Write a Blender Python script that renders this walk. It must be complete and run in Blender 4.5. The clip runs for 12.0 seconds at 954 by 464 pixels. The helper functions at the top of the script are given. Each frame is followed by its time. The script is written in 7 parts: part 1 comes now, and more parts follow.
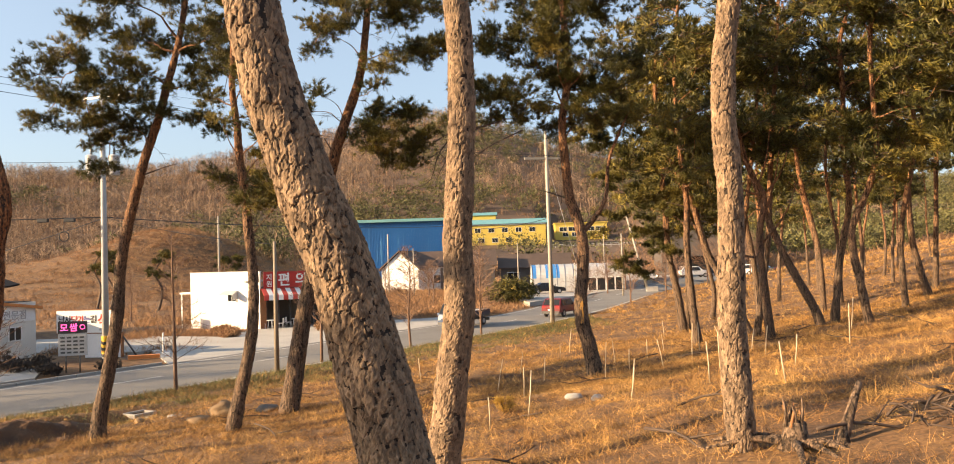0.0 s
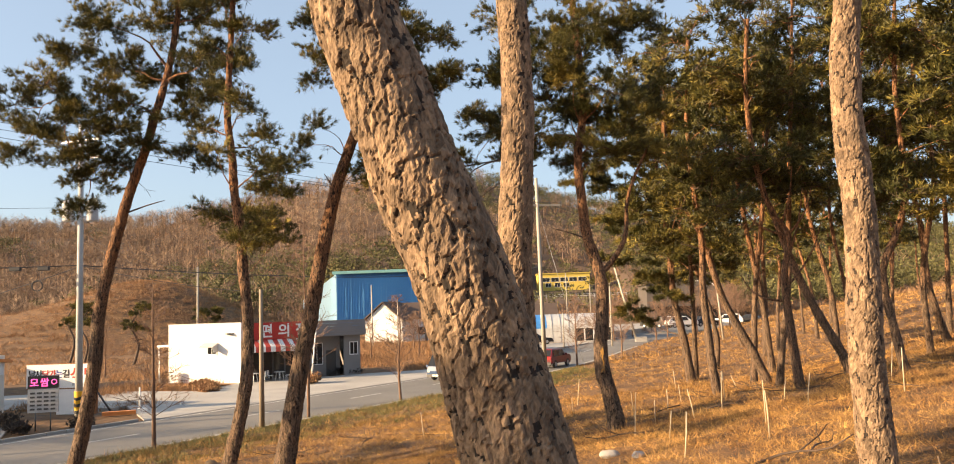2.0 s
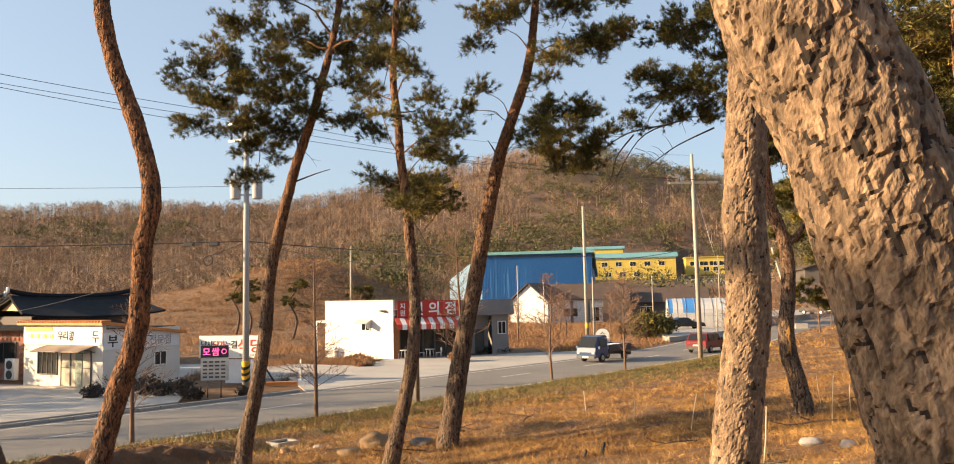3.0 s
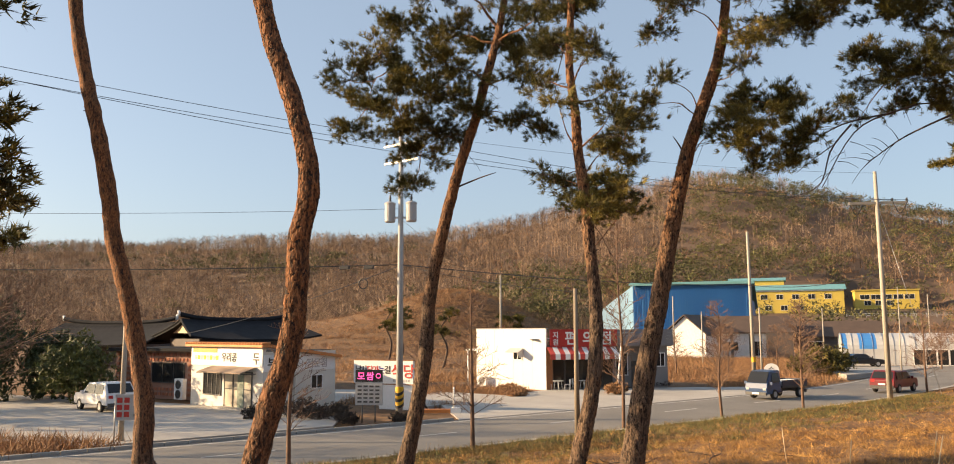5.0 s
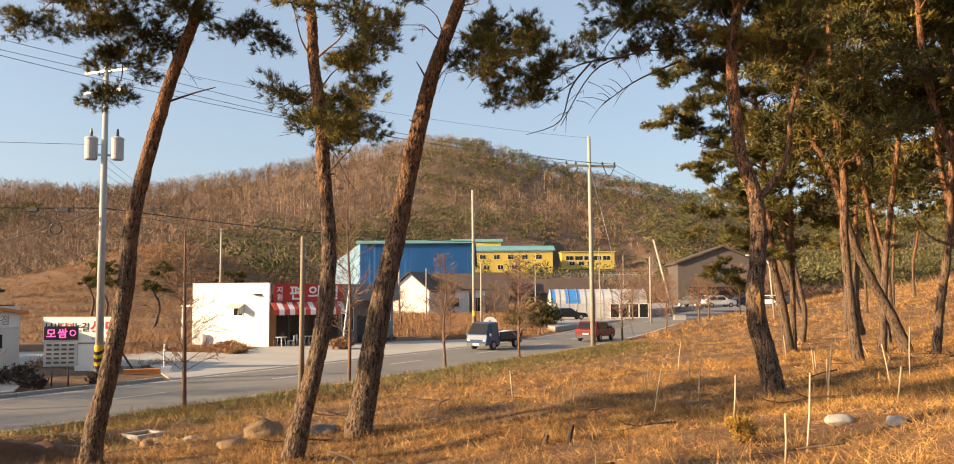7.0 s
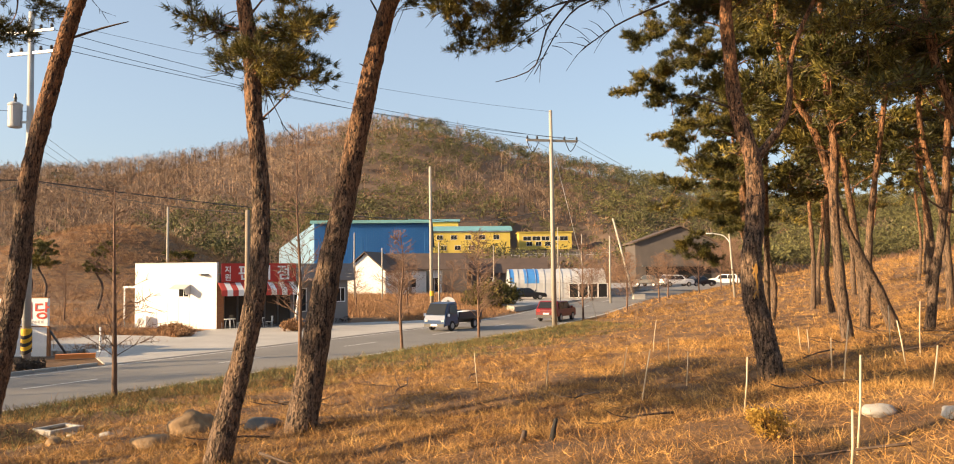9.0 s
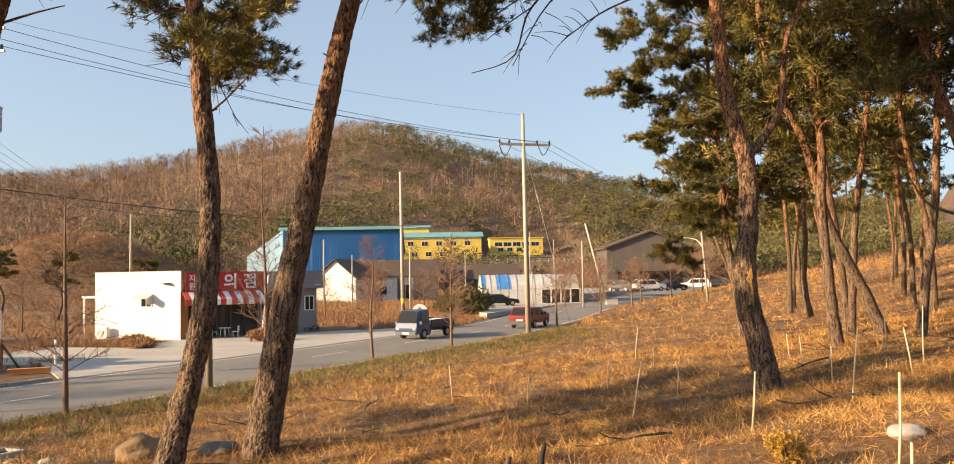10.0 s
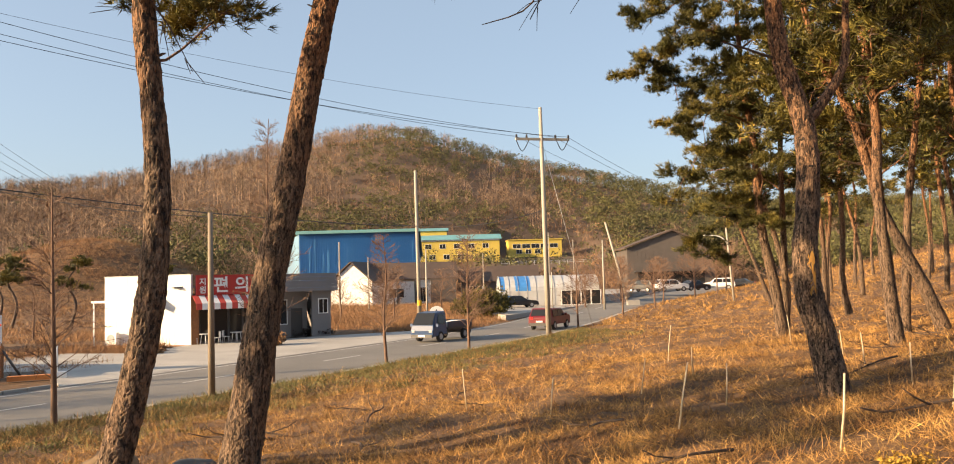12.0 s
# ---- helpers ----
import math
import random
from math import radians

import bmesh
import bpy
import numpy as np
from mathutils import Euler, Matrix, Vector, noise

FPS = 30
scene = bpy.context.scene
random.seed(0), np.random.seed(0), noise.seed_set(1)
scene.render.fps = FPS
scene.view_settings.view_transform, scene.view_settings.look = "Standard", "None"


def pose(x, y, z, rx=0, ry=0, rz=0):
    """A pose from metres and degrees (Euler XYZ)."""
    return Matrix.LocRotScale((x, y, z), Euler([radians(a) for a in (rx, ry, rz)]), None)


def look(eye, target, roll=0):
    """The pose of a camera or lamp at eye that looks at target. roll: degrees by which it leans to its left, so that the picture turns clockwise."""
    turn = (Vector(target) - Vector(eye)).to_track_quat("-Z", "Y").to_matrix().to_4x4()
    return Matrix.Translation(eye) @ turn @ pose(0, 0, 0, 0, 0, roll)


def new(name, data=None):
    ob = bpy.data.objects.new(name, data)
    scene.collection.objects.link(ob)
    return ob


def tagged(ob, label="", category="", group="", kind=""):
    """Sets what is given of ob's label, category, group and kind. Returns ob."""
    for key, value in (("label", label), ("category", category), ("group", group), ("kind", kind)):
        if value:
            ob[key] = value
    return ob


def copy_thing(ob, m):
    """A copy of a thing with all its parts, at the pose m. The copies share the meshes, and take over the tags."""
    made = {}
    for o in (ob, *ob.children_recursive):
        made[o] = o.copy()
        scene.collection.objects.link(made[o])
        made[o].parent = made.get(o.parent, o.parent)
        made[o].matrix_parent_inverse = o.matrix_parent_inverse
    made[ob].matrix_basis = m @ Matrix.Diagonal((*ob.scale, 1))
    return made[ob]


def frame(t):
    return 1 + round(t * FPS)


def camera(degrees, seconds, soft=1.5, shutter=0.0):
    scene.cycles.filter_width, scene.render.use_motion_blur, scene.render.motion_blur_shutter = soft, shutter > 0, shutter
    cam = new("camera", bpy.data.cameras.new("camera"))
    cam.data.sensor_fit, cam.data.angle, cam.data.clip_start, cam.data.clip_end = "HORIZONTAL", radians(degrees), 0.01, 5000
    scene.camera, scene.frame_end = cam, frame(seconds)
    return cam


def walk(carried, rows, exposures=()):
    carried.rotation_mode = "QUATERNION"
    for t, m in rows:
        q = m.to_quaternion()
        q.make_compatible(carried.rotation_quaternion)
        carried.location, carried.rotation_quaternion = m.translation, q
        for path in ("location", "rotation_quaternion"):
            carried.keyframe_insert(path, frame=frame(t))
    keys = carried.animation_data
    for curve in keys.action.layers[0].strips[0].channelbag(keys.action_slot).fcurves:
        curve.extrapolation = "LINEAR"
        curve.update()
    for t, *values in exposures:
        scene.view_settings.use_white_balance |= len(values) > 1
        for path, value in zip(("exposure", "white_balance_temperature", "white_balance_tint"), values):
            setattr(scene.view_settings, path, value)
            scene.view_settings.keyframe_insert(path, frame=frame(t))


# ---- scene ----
cam = camera(60.1, 12.0, soft=1.0)
PATH = [
    (0, (0.464, -0.671, 5.512), (0.41, 1.327, 5.575), -1.7),
    (0.5, (0.297, -0.34, 5.484), (0.245, 1.659, 5.553), -2.3),
    (1, (0.132, 0.083, 5.418), (0.11, 2.081, 5.493), -1.3),
    (1.5, (-0.147, 0.538, 5.379), (-0.088, 2.529, 5.558), -1.9),
    (2, (-0.4, 0.936, 5.337), (-0.4, 2.928, 5.524), -2.0),
    (2.5, (-0.667, 1.372, 5.27), (-0.869, 3.352, 5.467), -0.9),
    (3, (-1.087, 1.884, 5.095), (-1.429, 3.848, 5.251), -1.1),
    (3.5, (-1.326, 2.628, 5.002), (-1.973, 4.518, 5.104), -1.4),
    (3.7, (-1.448, 2.8, 4.959), (-2.196, 4.649, 5.106), -1.1),
    (5.3, (-2.36, 4.0, 4.715), (-2.983, 5.886, 4.953), 0.1),
    (5.5, (-2.438, 4.148, 4.676), (-2.972, 6.063, 4.898), -0.3),
    (6, (-2.502, 4.519, 4.599), (-2.874, 6.476, 4.784), -0.3),
    (6.5, (-2.508, 4.883, 4.456), (-2.853, 6.846, 4.627), 0.3),
    (7, (-2.649, 5.296, 4.348), (-2.689, 7.291, 4.487), -0.3),
    (9, (-2.784, 7.439, 4.178), (-2.719, 9.435, 4.271), -0.5),
    (9.5, (-2.872, 8.067, 4.162), (-2.807, 10.064, 4.258), -0.3),
    (10, (-2.82, 8.553, 4.197), (-2.684, 10.546, 4.304), -1.0),
    (10.5, (-2.704, 9.123, 4.209), (-2.669, 11.116, 4.371), -0.2),
    (11, (-2.784, 9.55, 4.106), (-2.736, 11.543, 4.264), -1.8),
    (11.5, (-2.8, 9.987, 4.031), (-2.737, 11.979, 4.19), -2.8),
    (12, (-2.634, 10.483, 3.982), (-2.542, 12.477, 4.098), -1.6),
]
walk(cam, [(t, look(eye, target, roll)) for t, eye, target, roll in PATH],
     exposures=[(0, 1.56), (2.5, 1.48), (3.5, 1.34), (5.5, 1.26), (7, 1.34), (9.5, 1.39), (12, 1.36)])

# ---- light ----
SUN_AZ = math.atan2(-0.30, -1.0)          # bearing of the sun in the plan
SUN_EL = radians(17)
world = bpy.data.worlds.new("sky")
scene.world = world
world.use_nodes = True
wn = world.node_tree
sky = wn.nodes.new("ShaderNodeTexSky")
sky.sky_type, sky.sun_disc = "NISHITA", False
sky.sun_elevation = SUN_EL
sky.sun_rotation = math.pi / 2 - SUN_AZ
sky.air_density, sky.dust_density, sky.ozone_density = 0.85, 2.4, 1.0
wn.nodes["Background"].inputs[1].default_value = 0.088
haze = wn.nodes.new("ShaderNodeMix")          # thin even haze over the clear sky
haze.data_type = "RGBA"
haze.inputs[0].default_value = 0.42
haze.inputs[7].default_value = (2.75, 3.25, 3.75, 1)
wn.links.new(sky.outputs[0], haze.inputs[6])
wn.links.new(haze.outputs[2], wn.nodes["Background"].inputs[0])
to_sun = Vector((math.cos(SUN_AZ) * math.cos(SUN_EL), math.sin(SUN_AZ) * math.cos(SUN_EL), math.sin(SUN_EL)))
sun = new("sun", bpy.data.lights.new("sun", "SUN"))
sun.data.energy, sun.data.angle, sun.data.color = 5.0, radians(0.5), (1.0, 0.70, 0.40)
sun.matrix_world = look((0, 0, 60), Vector((0, 0, 60)) - to_sun)


# ---- materials ----
def material(name, base, second=None, scale=3.0, rough=0.8, metal=0.0, bump=0.0, fine=40.0, spread=0.5, stretch=(1, 1, 1), island=0.0, per_object=0.0, third=None, punch=0.5):
    """A paint of two or three colours in broad stains, with fine grain in colour and relief."""
    m = bpy.data.materials.new(name)
    m.use_nodes = True
    nt = m.node_tree
    n, l = nt.nodes, nt.links
    b = n["Principled BSDF"]
    b.inputs["Roughness"].default_value, b.inputs["Metallic"].default_value = rough, metal
    co = n.new("ShaderNodeTexCoord")
    mp = n.new("ShaderNodeMapping")
    mp.inputs["Scale"].default_value = stretch
    l.new(co.outputs["Object"], mp.inputs[0])
    big = n.new("ShaderNodeTexNoise")
    big.inputs["Scale"].default_value, big.inputs["Detail"].default_value = scale, 5
    small = n.new("ShaderNodeTexNoise")
    small.inputs["Scale"].default_value, small.inputs["Detail"].default_value = fine, 4
    l.new(mp.outputs[0], big.inputs[0])
    l.new(mp.outputs[0], small.inputs[0])
    ramp = n.new("ShaderNodeValToRGB")
    e = ramp.color_ramp.elements
    e[0].position, e[1].position = 0.5 - spread / 2, 0.5 + spread / 2
    second = second or tuple(c * 0.82 for c in base)
    e[0].color, e[1].color = (*second, 1), (*base, 1)
    if third:
        k = e.new(0.5)
        k.color = (*third, 1)
    l.new(big.outputs[0], ramp.inputs[0])
    hsv = n.new("ShaderNodeHueSaturation")
    l.new(ramp.outputs[0], hsv.inputs["Color"])
    val = n.new("ShaderNodeMath")
    val.operation = "MULTIPLY_ADD"
    val.inputs[1].default_value, val.inputs[2].default_value = punch, 1 - punch / 2
    l.new(small.outputs[0], val.inputs[0])
    out = val.outputs[0]
    for amount, kind, socket in ((island, "ShaderNodeNewGeometry", "Random Per Island"), (per_object, "ShaderNodeObjectInfo", "Random")):
        if amount:
            g = n.new(kind)
            mm = n.new("ShaderNodeMath")
            mm.operation = "MULTIPLY_ADD"
            mm.inputs[1].default_value, mm.inputs[2].default_value = amount, 1 - amount / 2
            l.new(g.outputs[socket], mm.inputs[0])
            m2 = n.new("ShaderNodeMath")
            m2.operation = "MULTIPLY"
            l.new(out, m2.inputs[0])
            l.new(mm.outputs[0], m2.inputs[1])
            out = m2.outputs[0]
    l.new(out, hsv.inputs["Value"])
    l.new(hsv.outputs[0], b.inputs["Base Color"])
    if bump:
        bp = n.new("ShaderNodeBump")
        bp.inputs["Strength"].default_value, bp.inputs["Distance"].default_value = bump, 0.02
        l.new(small.outputs[0], bp.inputs["Height"])
        l.new(bp.outputs[0], b.inputs["Normal"])
    return m


def bark_material(name, low, high, crack, turn_z, scale):
    """Pine bark: plated below, thinner and more orange up the trunk."""
    m = bpy.data.materials.new(name)
    m.use_nodes = True
    nt = m.node_tree
    n, l = nt.nodes, nt.links
    b = n["Principled BSDF"]
    b.inputs["Roughness"].default_value = 0.92
    co = n.new("ShaderNodeTexCoord")
    mp = n.new("ShaderNodeMapping")
    mp.inputs["Scale"].default_value = (1, 1, 0.4)
    l.new(co.outputs["Object"], mp.inputs[0])
    warp = n.new("ShaderNodeTexNoise")
    warp.inputs["Scale"].default_value = 6
    l.new(mp.outputs[0], warp.inputs[0])
    mixv = n.new("ShaderNodeMix")
    mixv.data_type = "VECTOR"
    mixv.inputs[0].default_value = 0.4
    l.new(mp.outputs[0], mixv.inputs[4])
    l.new(warp.outputs["Color"], mixv.inputs[5])
    vor = n.new("ShaderNodeTexVoronoi")
    vor.feature = "DISTANCE_TO_EDGE"
    vor.inputs["Scale"].default_value = scale
    l.new(mixv.outputs[1], vor.inputs[0])
    plate = n.new("ShaderNodeMapRange")
    plate.inputs[1].default_value, plate.inputs[2].default_value = 0.0, 0.16
    l.new(vor.outputs[0], plate.inputs[0])
    mp2 = n.new("ShaderNodeMapping")
    mp2.inputs["Scale"].default_value = (1, 1, 0.22)
    l.new(co.outputs["Object"], mp2.inputs[0])
    fis = n.new("ShaderNodeTexNoise")
    fis.inputs["Scale"].default_value, fis.inputs["Detail"].default_value, fis.inputs["Roughness"].default_value = scale * 1.3, 8, 0.7
    l.new(mp2.outputs[0], fis.inputs[0])
    fr = n.new("ShaderNodeMapRange")
    fr.inputs[1].default_value, fr.inputs[2].default_value, fr.inputs[3].default_value = 0.36, 0.56, -0.35
    l.new(fis.outputs[0], fr.inputs[0])
    edge = n.new("ShaderNodeMath")
    edge.operation, edge.use_clamp = "MULTIPLY_ADD", True
    edge.inputs[1].default_value = 0.6
    l.new(plate.outputs[0], edge.inputs[0])
    l.new(fr.outputs[0], edge.inputs[2])
    grain = n.new("ShaderNodeTexNoise")
    grain.inputs["Scale"].default_value, grain.inputs["Detail"].default_value = 55, 6
    l.new(mp.outputs[0], grain.inputs[0])
    sep = n.new("ShaderNodeSeparateXYZ")
    l.new(co.outputs["Object"], sep.inputs[0])
    up = n.new("ShaderNodeMapRange")
    up.inputs[1].default_value, up.inputs[2].default_value = turn_z - 1.6, turn_z + 1.6
    l.new(sep.outputs[2], up.inputs[0])
    add = n.new("ShaderNodeMath")
    add.operation = "MULTIPLY_ADD"
    add.inputs[1].default_value, add.inputs[2].default_value = 0.7, -0.35
    l.new(warp.outputs[0], add.inputs[0])
    add2 = n.new("ShaderNodeMath")
    l.new(add.outputs[0], add2.inputs[0])
    l.new(up.outputs[0], add2.inputs[1])
    add2.use_clamp = True
    body = n.new("ShaderNodeMix")
    body.data_type = "RGBA"
    body.inputs[6].default_value, body.inputs[7].default_value = (*low, 1), (*high, 1)
    l.new(add2.outputs[0], body.inputs[0])
    hsv = n.new("ShaderNodeHueSaturation")
    mr = n.new("ShaderNodeMapRange")
    mr.inputs[1].default_value, mr.inputs[2].default_value, mr.inputs[3].default_value, mr.inputs[4].default_value = 0.3, 0.7, 0.35, 1.7
    l.new(grain.outputs[0], mr.inputs[0])
    l.new(mr.outputs[0], hsv.inputs["Value"])
    l.new(body.outputs[2], hsv.inputs["Color"])
    fin = n.new("ShaderNodeMix")
    fin.data_type = "RGBA"
    fin.inputs[6].default_value = (*crack, 1)
    l.new(hsv.outputs[0], fin.inputs[7])
    l.new(edge.outputs[0], fin.inputs[0])
    l.new(fin.outputs[2], b.inputs["Base Color"])
    hgt = n.new("ShaderNodeMath")
    hgt.operation = "MULTIPLY_ADD"
    hgt.inputs[1].default_value = 0.35
    l.new(grain.outputs[0], hgt.inputs[0])
    l.new(edge.outputs[0], hgt.inputs[2])
    bp = n.new("ShaderNodeBump")
    bp.inputs["Strength"].default_value, bp.inputs["Distance"].default_value = 1.0, 0.03
    l.new(hgt.outputs[0], bp.inputs["Height"])
    l.new(bp.outputs[0], b.inputs["Normal"])
    return m


def plain(name, c, rough=0.6, metal=0.0):
    return material(name, c, tuple(v * 0.9 for v in c), 1.2, rough, metal, 0.0, 30)


BARK = bark_material("pine_bark", (0.145, 0.096, 0.062), (0.24, 0.112, 0.047), (0.012, 0.008, 0.006), 6.5, 17)
# Fissure bark: darker in itself, with the shade inside the cracks painted in.
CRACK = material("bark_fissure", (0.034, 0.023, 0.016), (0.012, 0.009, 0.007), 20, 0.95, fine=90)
BARK_BIG = material("old_pine_bark", (0.31, 0.212, 0.13), (0.10, 0.068, 0.045), 9, 0.95, bump=0.7, fine=70, spread=0.6, stretch=(1, 1, 0.5), third=(0.21, 0.142, 0.088), punch=1.8)


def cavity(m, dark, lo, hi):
    """Paints crack shade into the colour of a finely shaped surface, by pointiness."""
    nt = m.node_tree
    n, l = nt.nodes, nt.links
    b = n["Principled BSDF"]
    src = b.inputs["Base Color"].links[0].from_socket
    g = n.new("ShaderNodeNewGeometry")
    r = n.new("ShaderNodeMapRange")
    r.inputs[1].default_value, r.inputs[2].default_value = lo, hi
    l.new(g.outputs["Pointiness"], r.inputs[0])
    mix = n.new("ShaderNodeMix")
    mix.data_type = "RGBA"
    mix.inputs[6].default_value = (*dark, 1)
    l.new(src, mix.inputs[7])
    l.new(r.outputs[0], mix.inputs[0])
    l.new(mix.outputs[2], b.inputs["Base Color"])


def plate_tone(m, scale, lo, hi):
    """Neighbouring bark plates differ in tone."""
    nt = m.node_tree
    n, l = nt.nodes, nt.links
    b = n["Principled BSDF"]
    src = b.inputs["Base Color"].links[0].from_socket
    co, mp, vo = n.new("ShaderNodeTexCoord"), n.new("ShaderNodeMapping"), n.new("ShaderNodeTexVoronoi")
    mp.inputs["Scale"].default_value = (1, 1, 0.55)
    vo.inputs["Scale"].default_value = scale
    l.new(co.outputs["Object"], mp.inputs[0])
    l.new(mp.outputs[0], vo.inputs[0])
    sp, mr, hs = n.new("ShaderNodeSeparateColor"), n.new("ShaderNodeMapRange"), n.new("ShaderNodeHueSaturation")
    mr.inputs[3].default_value, mr.inputs[4].default_value = lo, hi
    l.new(vo.outputs["Color"], sp.inputs[0])
    l.new(sp.outputs[0], mr.inputs[0])
    l.new(mr.outputs[0], hs.inputs["Value"])
    l.new(src, hs.inputs["Color"])
    l.new(hs.outputs[0], b.inputs["Base Color"])


plate_tone(BARK_BIG, 24, 0.6, 1.25)
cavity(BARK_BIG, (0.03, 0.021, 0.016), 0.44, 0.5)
BARK_RED = bark_material("red_pine_bark", (0.13, 0.08, 0.05), (0.23, 0.098, 0.037), (0.018, 0.012, 0.009), 3.6, 19)
TWIG = material("twig", (0.09, 0.058, 0.04), (0.05, 0.034, 0.025), 4)
NEEDLE = material("pine_needles", (0.30, 0.225, 0.045), (0.016, 0.022, 0.007), 0.8, 0.55, island=1.3, third=(0.078, 0.072, 0.016))
NEEDLE.node_tree.nodes["Principled BSDF"].inputs["Specular IOR Level"].default_value = 0.3


def let_light_through(m, share):
    """Thin leaves and blades that pass part of the light."""
    n, l = m.node_tree.nodes, m.node_tree.links
    b, out = n["Principled BSDF"], n["Material Output"]
    tr, mix = n.new("ShaderNodeBsdfTranslucent"), n.new("ShaderNodeMixShader")
    mix.inputs[0].default_value = share
    l.new(b.inputs["Base Color"].links[0].from_socket, tr.inputs[0])
    l.new(b.outputs[0], mix.inputs[1])
    l.new(tr.outputs[0], mix.inputs[2])
    l.new(mix.outputs[0], out.inputs[0])


let_light_through(NEEDLE, 0.12)
SAPLING = material("bare_sapling", (0.19, 0.108, 0.066), (0.105, 0.064, 0.043), 3)
STRAW = material("dry_grass", (0.50, 0.295, 0.085), (0.12, 0.055, 0.02), 1.3, 0.8, island=1.5, fine=5.5, spread=0.42, third=(0.31, 0.165, 0.046), punch=2.4)
GREENISH = material("green_grass", (0.10, 0.11, 0.03), (0.17, 0.13, 0.045), 0.8, 0.8, island=1.2, fine=6, punch=2.2)
ASPHALT = material("worn_asphalt", (0.204, 0.191, 0.174), (0.145, 0.138, 0.128), 0.25, 0.9, bump=0.5, fine=60)
CONCRETE = material("pale_concrete", (0.42, 0.395, 0.36), (0.30, 0.285, 0.26), 0.35, 0.9, bump=0.3, fine=25)
CONCRETE_POLE = material("concrete_pole", (0.40, 0.36, 0.30), (0.32, 0.29, 0.24), 1.0, 0.85, fine=20)
GREY_POLE = material("grey_pole", (0.42, 0.42, 0.41), (0.34, 0.34, 0.33), 1.0, 0.7, fine=20)
WHITE_LINE = material("road_paint", (0.62, 0.61, 0.58), (0.42, 0.41, 0.39), 3, 0.8)
WHITE_WALL = material("white_wall_panel", (0.776, 0.766, 0.737), (0.698, 0.689, 0.66), 0.6, 0.6, stretch=(1, 1, 0.3))
CREAM = material("cream_wall", (0.72, 0.69, 0.62), (0.58, 0.55, 0.5), 0.5, 0.8)
GREY_WALL = material("grey_siding", (0.23, 0.22, 0.22), (0.18, 0.175, 0.175), 0.6, 0.7)
DARK_WALL = material("dark_hall_siding", (0.10, 0.085, 0.078), (0.075, 0.065, 0.06), 0.6, 0.8)
BRICK = material("red_brick", (0.42, 0.17, 0.10), (0.33, 0.12, 0.07), 3, 0.85, per_object=0.4)
ORANGE = material("orange_tile", (0.62, 0.24, 0.06), (0.5, 0.18, 0.05), 1.5, 0.6)
BLACK_TILE = material("black_roof_tile", (0.022, 0.023, 0.027), (0.012, 0.013, 0.016), 1.5, 0.85)
BLACK_TILE.node_tree.nodes["Principled BSDF"].inputs["Specular IOR Level"].default_value = 0.15
BROWN_ROOF = material("brown_roof", (0.095, 0.065, 0.05), (0.065, 0.045, 0.036), 0.8, 0.8)
BLUE = material("blue_sheet", (0.03, 0.17, 0.43), (0.02, 0.12, 0.33), 0.2, 0.5, stretch=(1, 1, 0.2))
PALE_BLUE = material("pale_blue_sheet", (0.42, 0.62, 0.76), (0.34, 0.52, 0.66), 0.3, 0.5)
TEAL = material("teal_roof", (0.16, 0.36, 0.38), (0.12, 0.28, 0.3), 0.4, 0.6)
YELLOW = material("yellow_wall", (0.60, 0.45, 0.085), (0.48, 0.36, 0.07), 0.3, 0.7)
RED_SIGN = plain("red_sign", (0.42, 0.03, 0.025), 0.4)
RED_CLOTH = plain("red_awning", (0.5, 0.06, 0.045), 0.8)
WHITE = plain("white_paint", (0.8, 0.8, 0.79), 0.5)
BLACK = plain("black_paint", (0.015, 0.015, 0.017), 0.5)
DARK = plain("dark_metal", (0.06, 0.06, 0.06), 0.5)
STEEL = plain("galvanised_steel", (0.45, 0.45, 0.45), 0.45, 0.6)
GOLD = plain("hazard_yellow", (0.75, 0.42, 0.02), 0.6)
PLASTIC_FILM = material("vinyl_film", (0.52, 0.52, 0.51), (0.38, 0.38, 0.38), 0.5, 0.4)
BLUE_FILM = plain("blue_tarp", (0.05, 0.22, 0.56), 0.5)
STONE = material("field_stone", (0.29, 0.195, 0.105), (0.17, 0.11, 0.06), 2, 0.9, bump=0.8, fine=12)
PINK = plain("magenta_led", (0.6, 0.02, 0.3), 0.5)
DULL = plain("printed_grey", (0.42, 0.42, 0.42), 0.6)
TYRE = plain("tyre_rubber", (0.02, 0.02, 0.02), 0.8)
WOOD = material("split_wood", (0.32, 0.14, 0.05), (0.2, 0.09, 0.04), 8, 0.8)
DRY_BRUSH = material("dry_brush", (0.36, 0.20, 0.09), (0.22, 0.12, 0.06), 0.4, 0.85, island=0.8)
BAMBOO = material("pale_stake", (0.62, 0.52, 0.36), (0.5, 0.4, 0.26), 6, 0.7)
SHRUB = material("shrub_leaves", (0.05, 0.07, 0.02), (0.03, 0.04, 0.015), 2, 0.7, island=0.6)
DARK_SHRUB = material("dark_shrub_twigs", (0.05, 0.04, 0.035), (0.03, 0.025, 0.022), 2, 0.8, island=0.5)


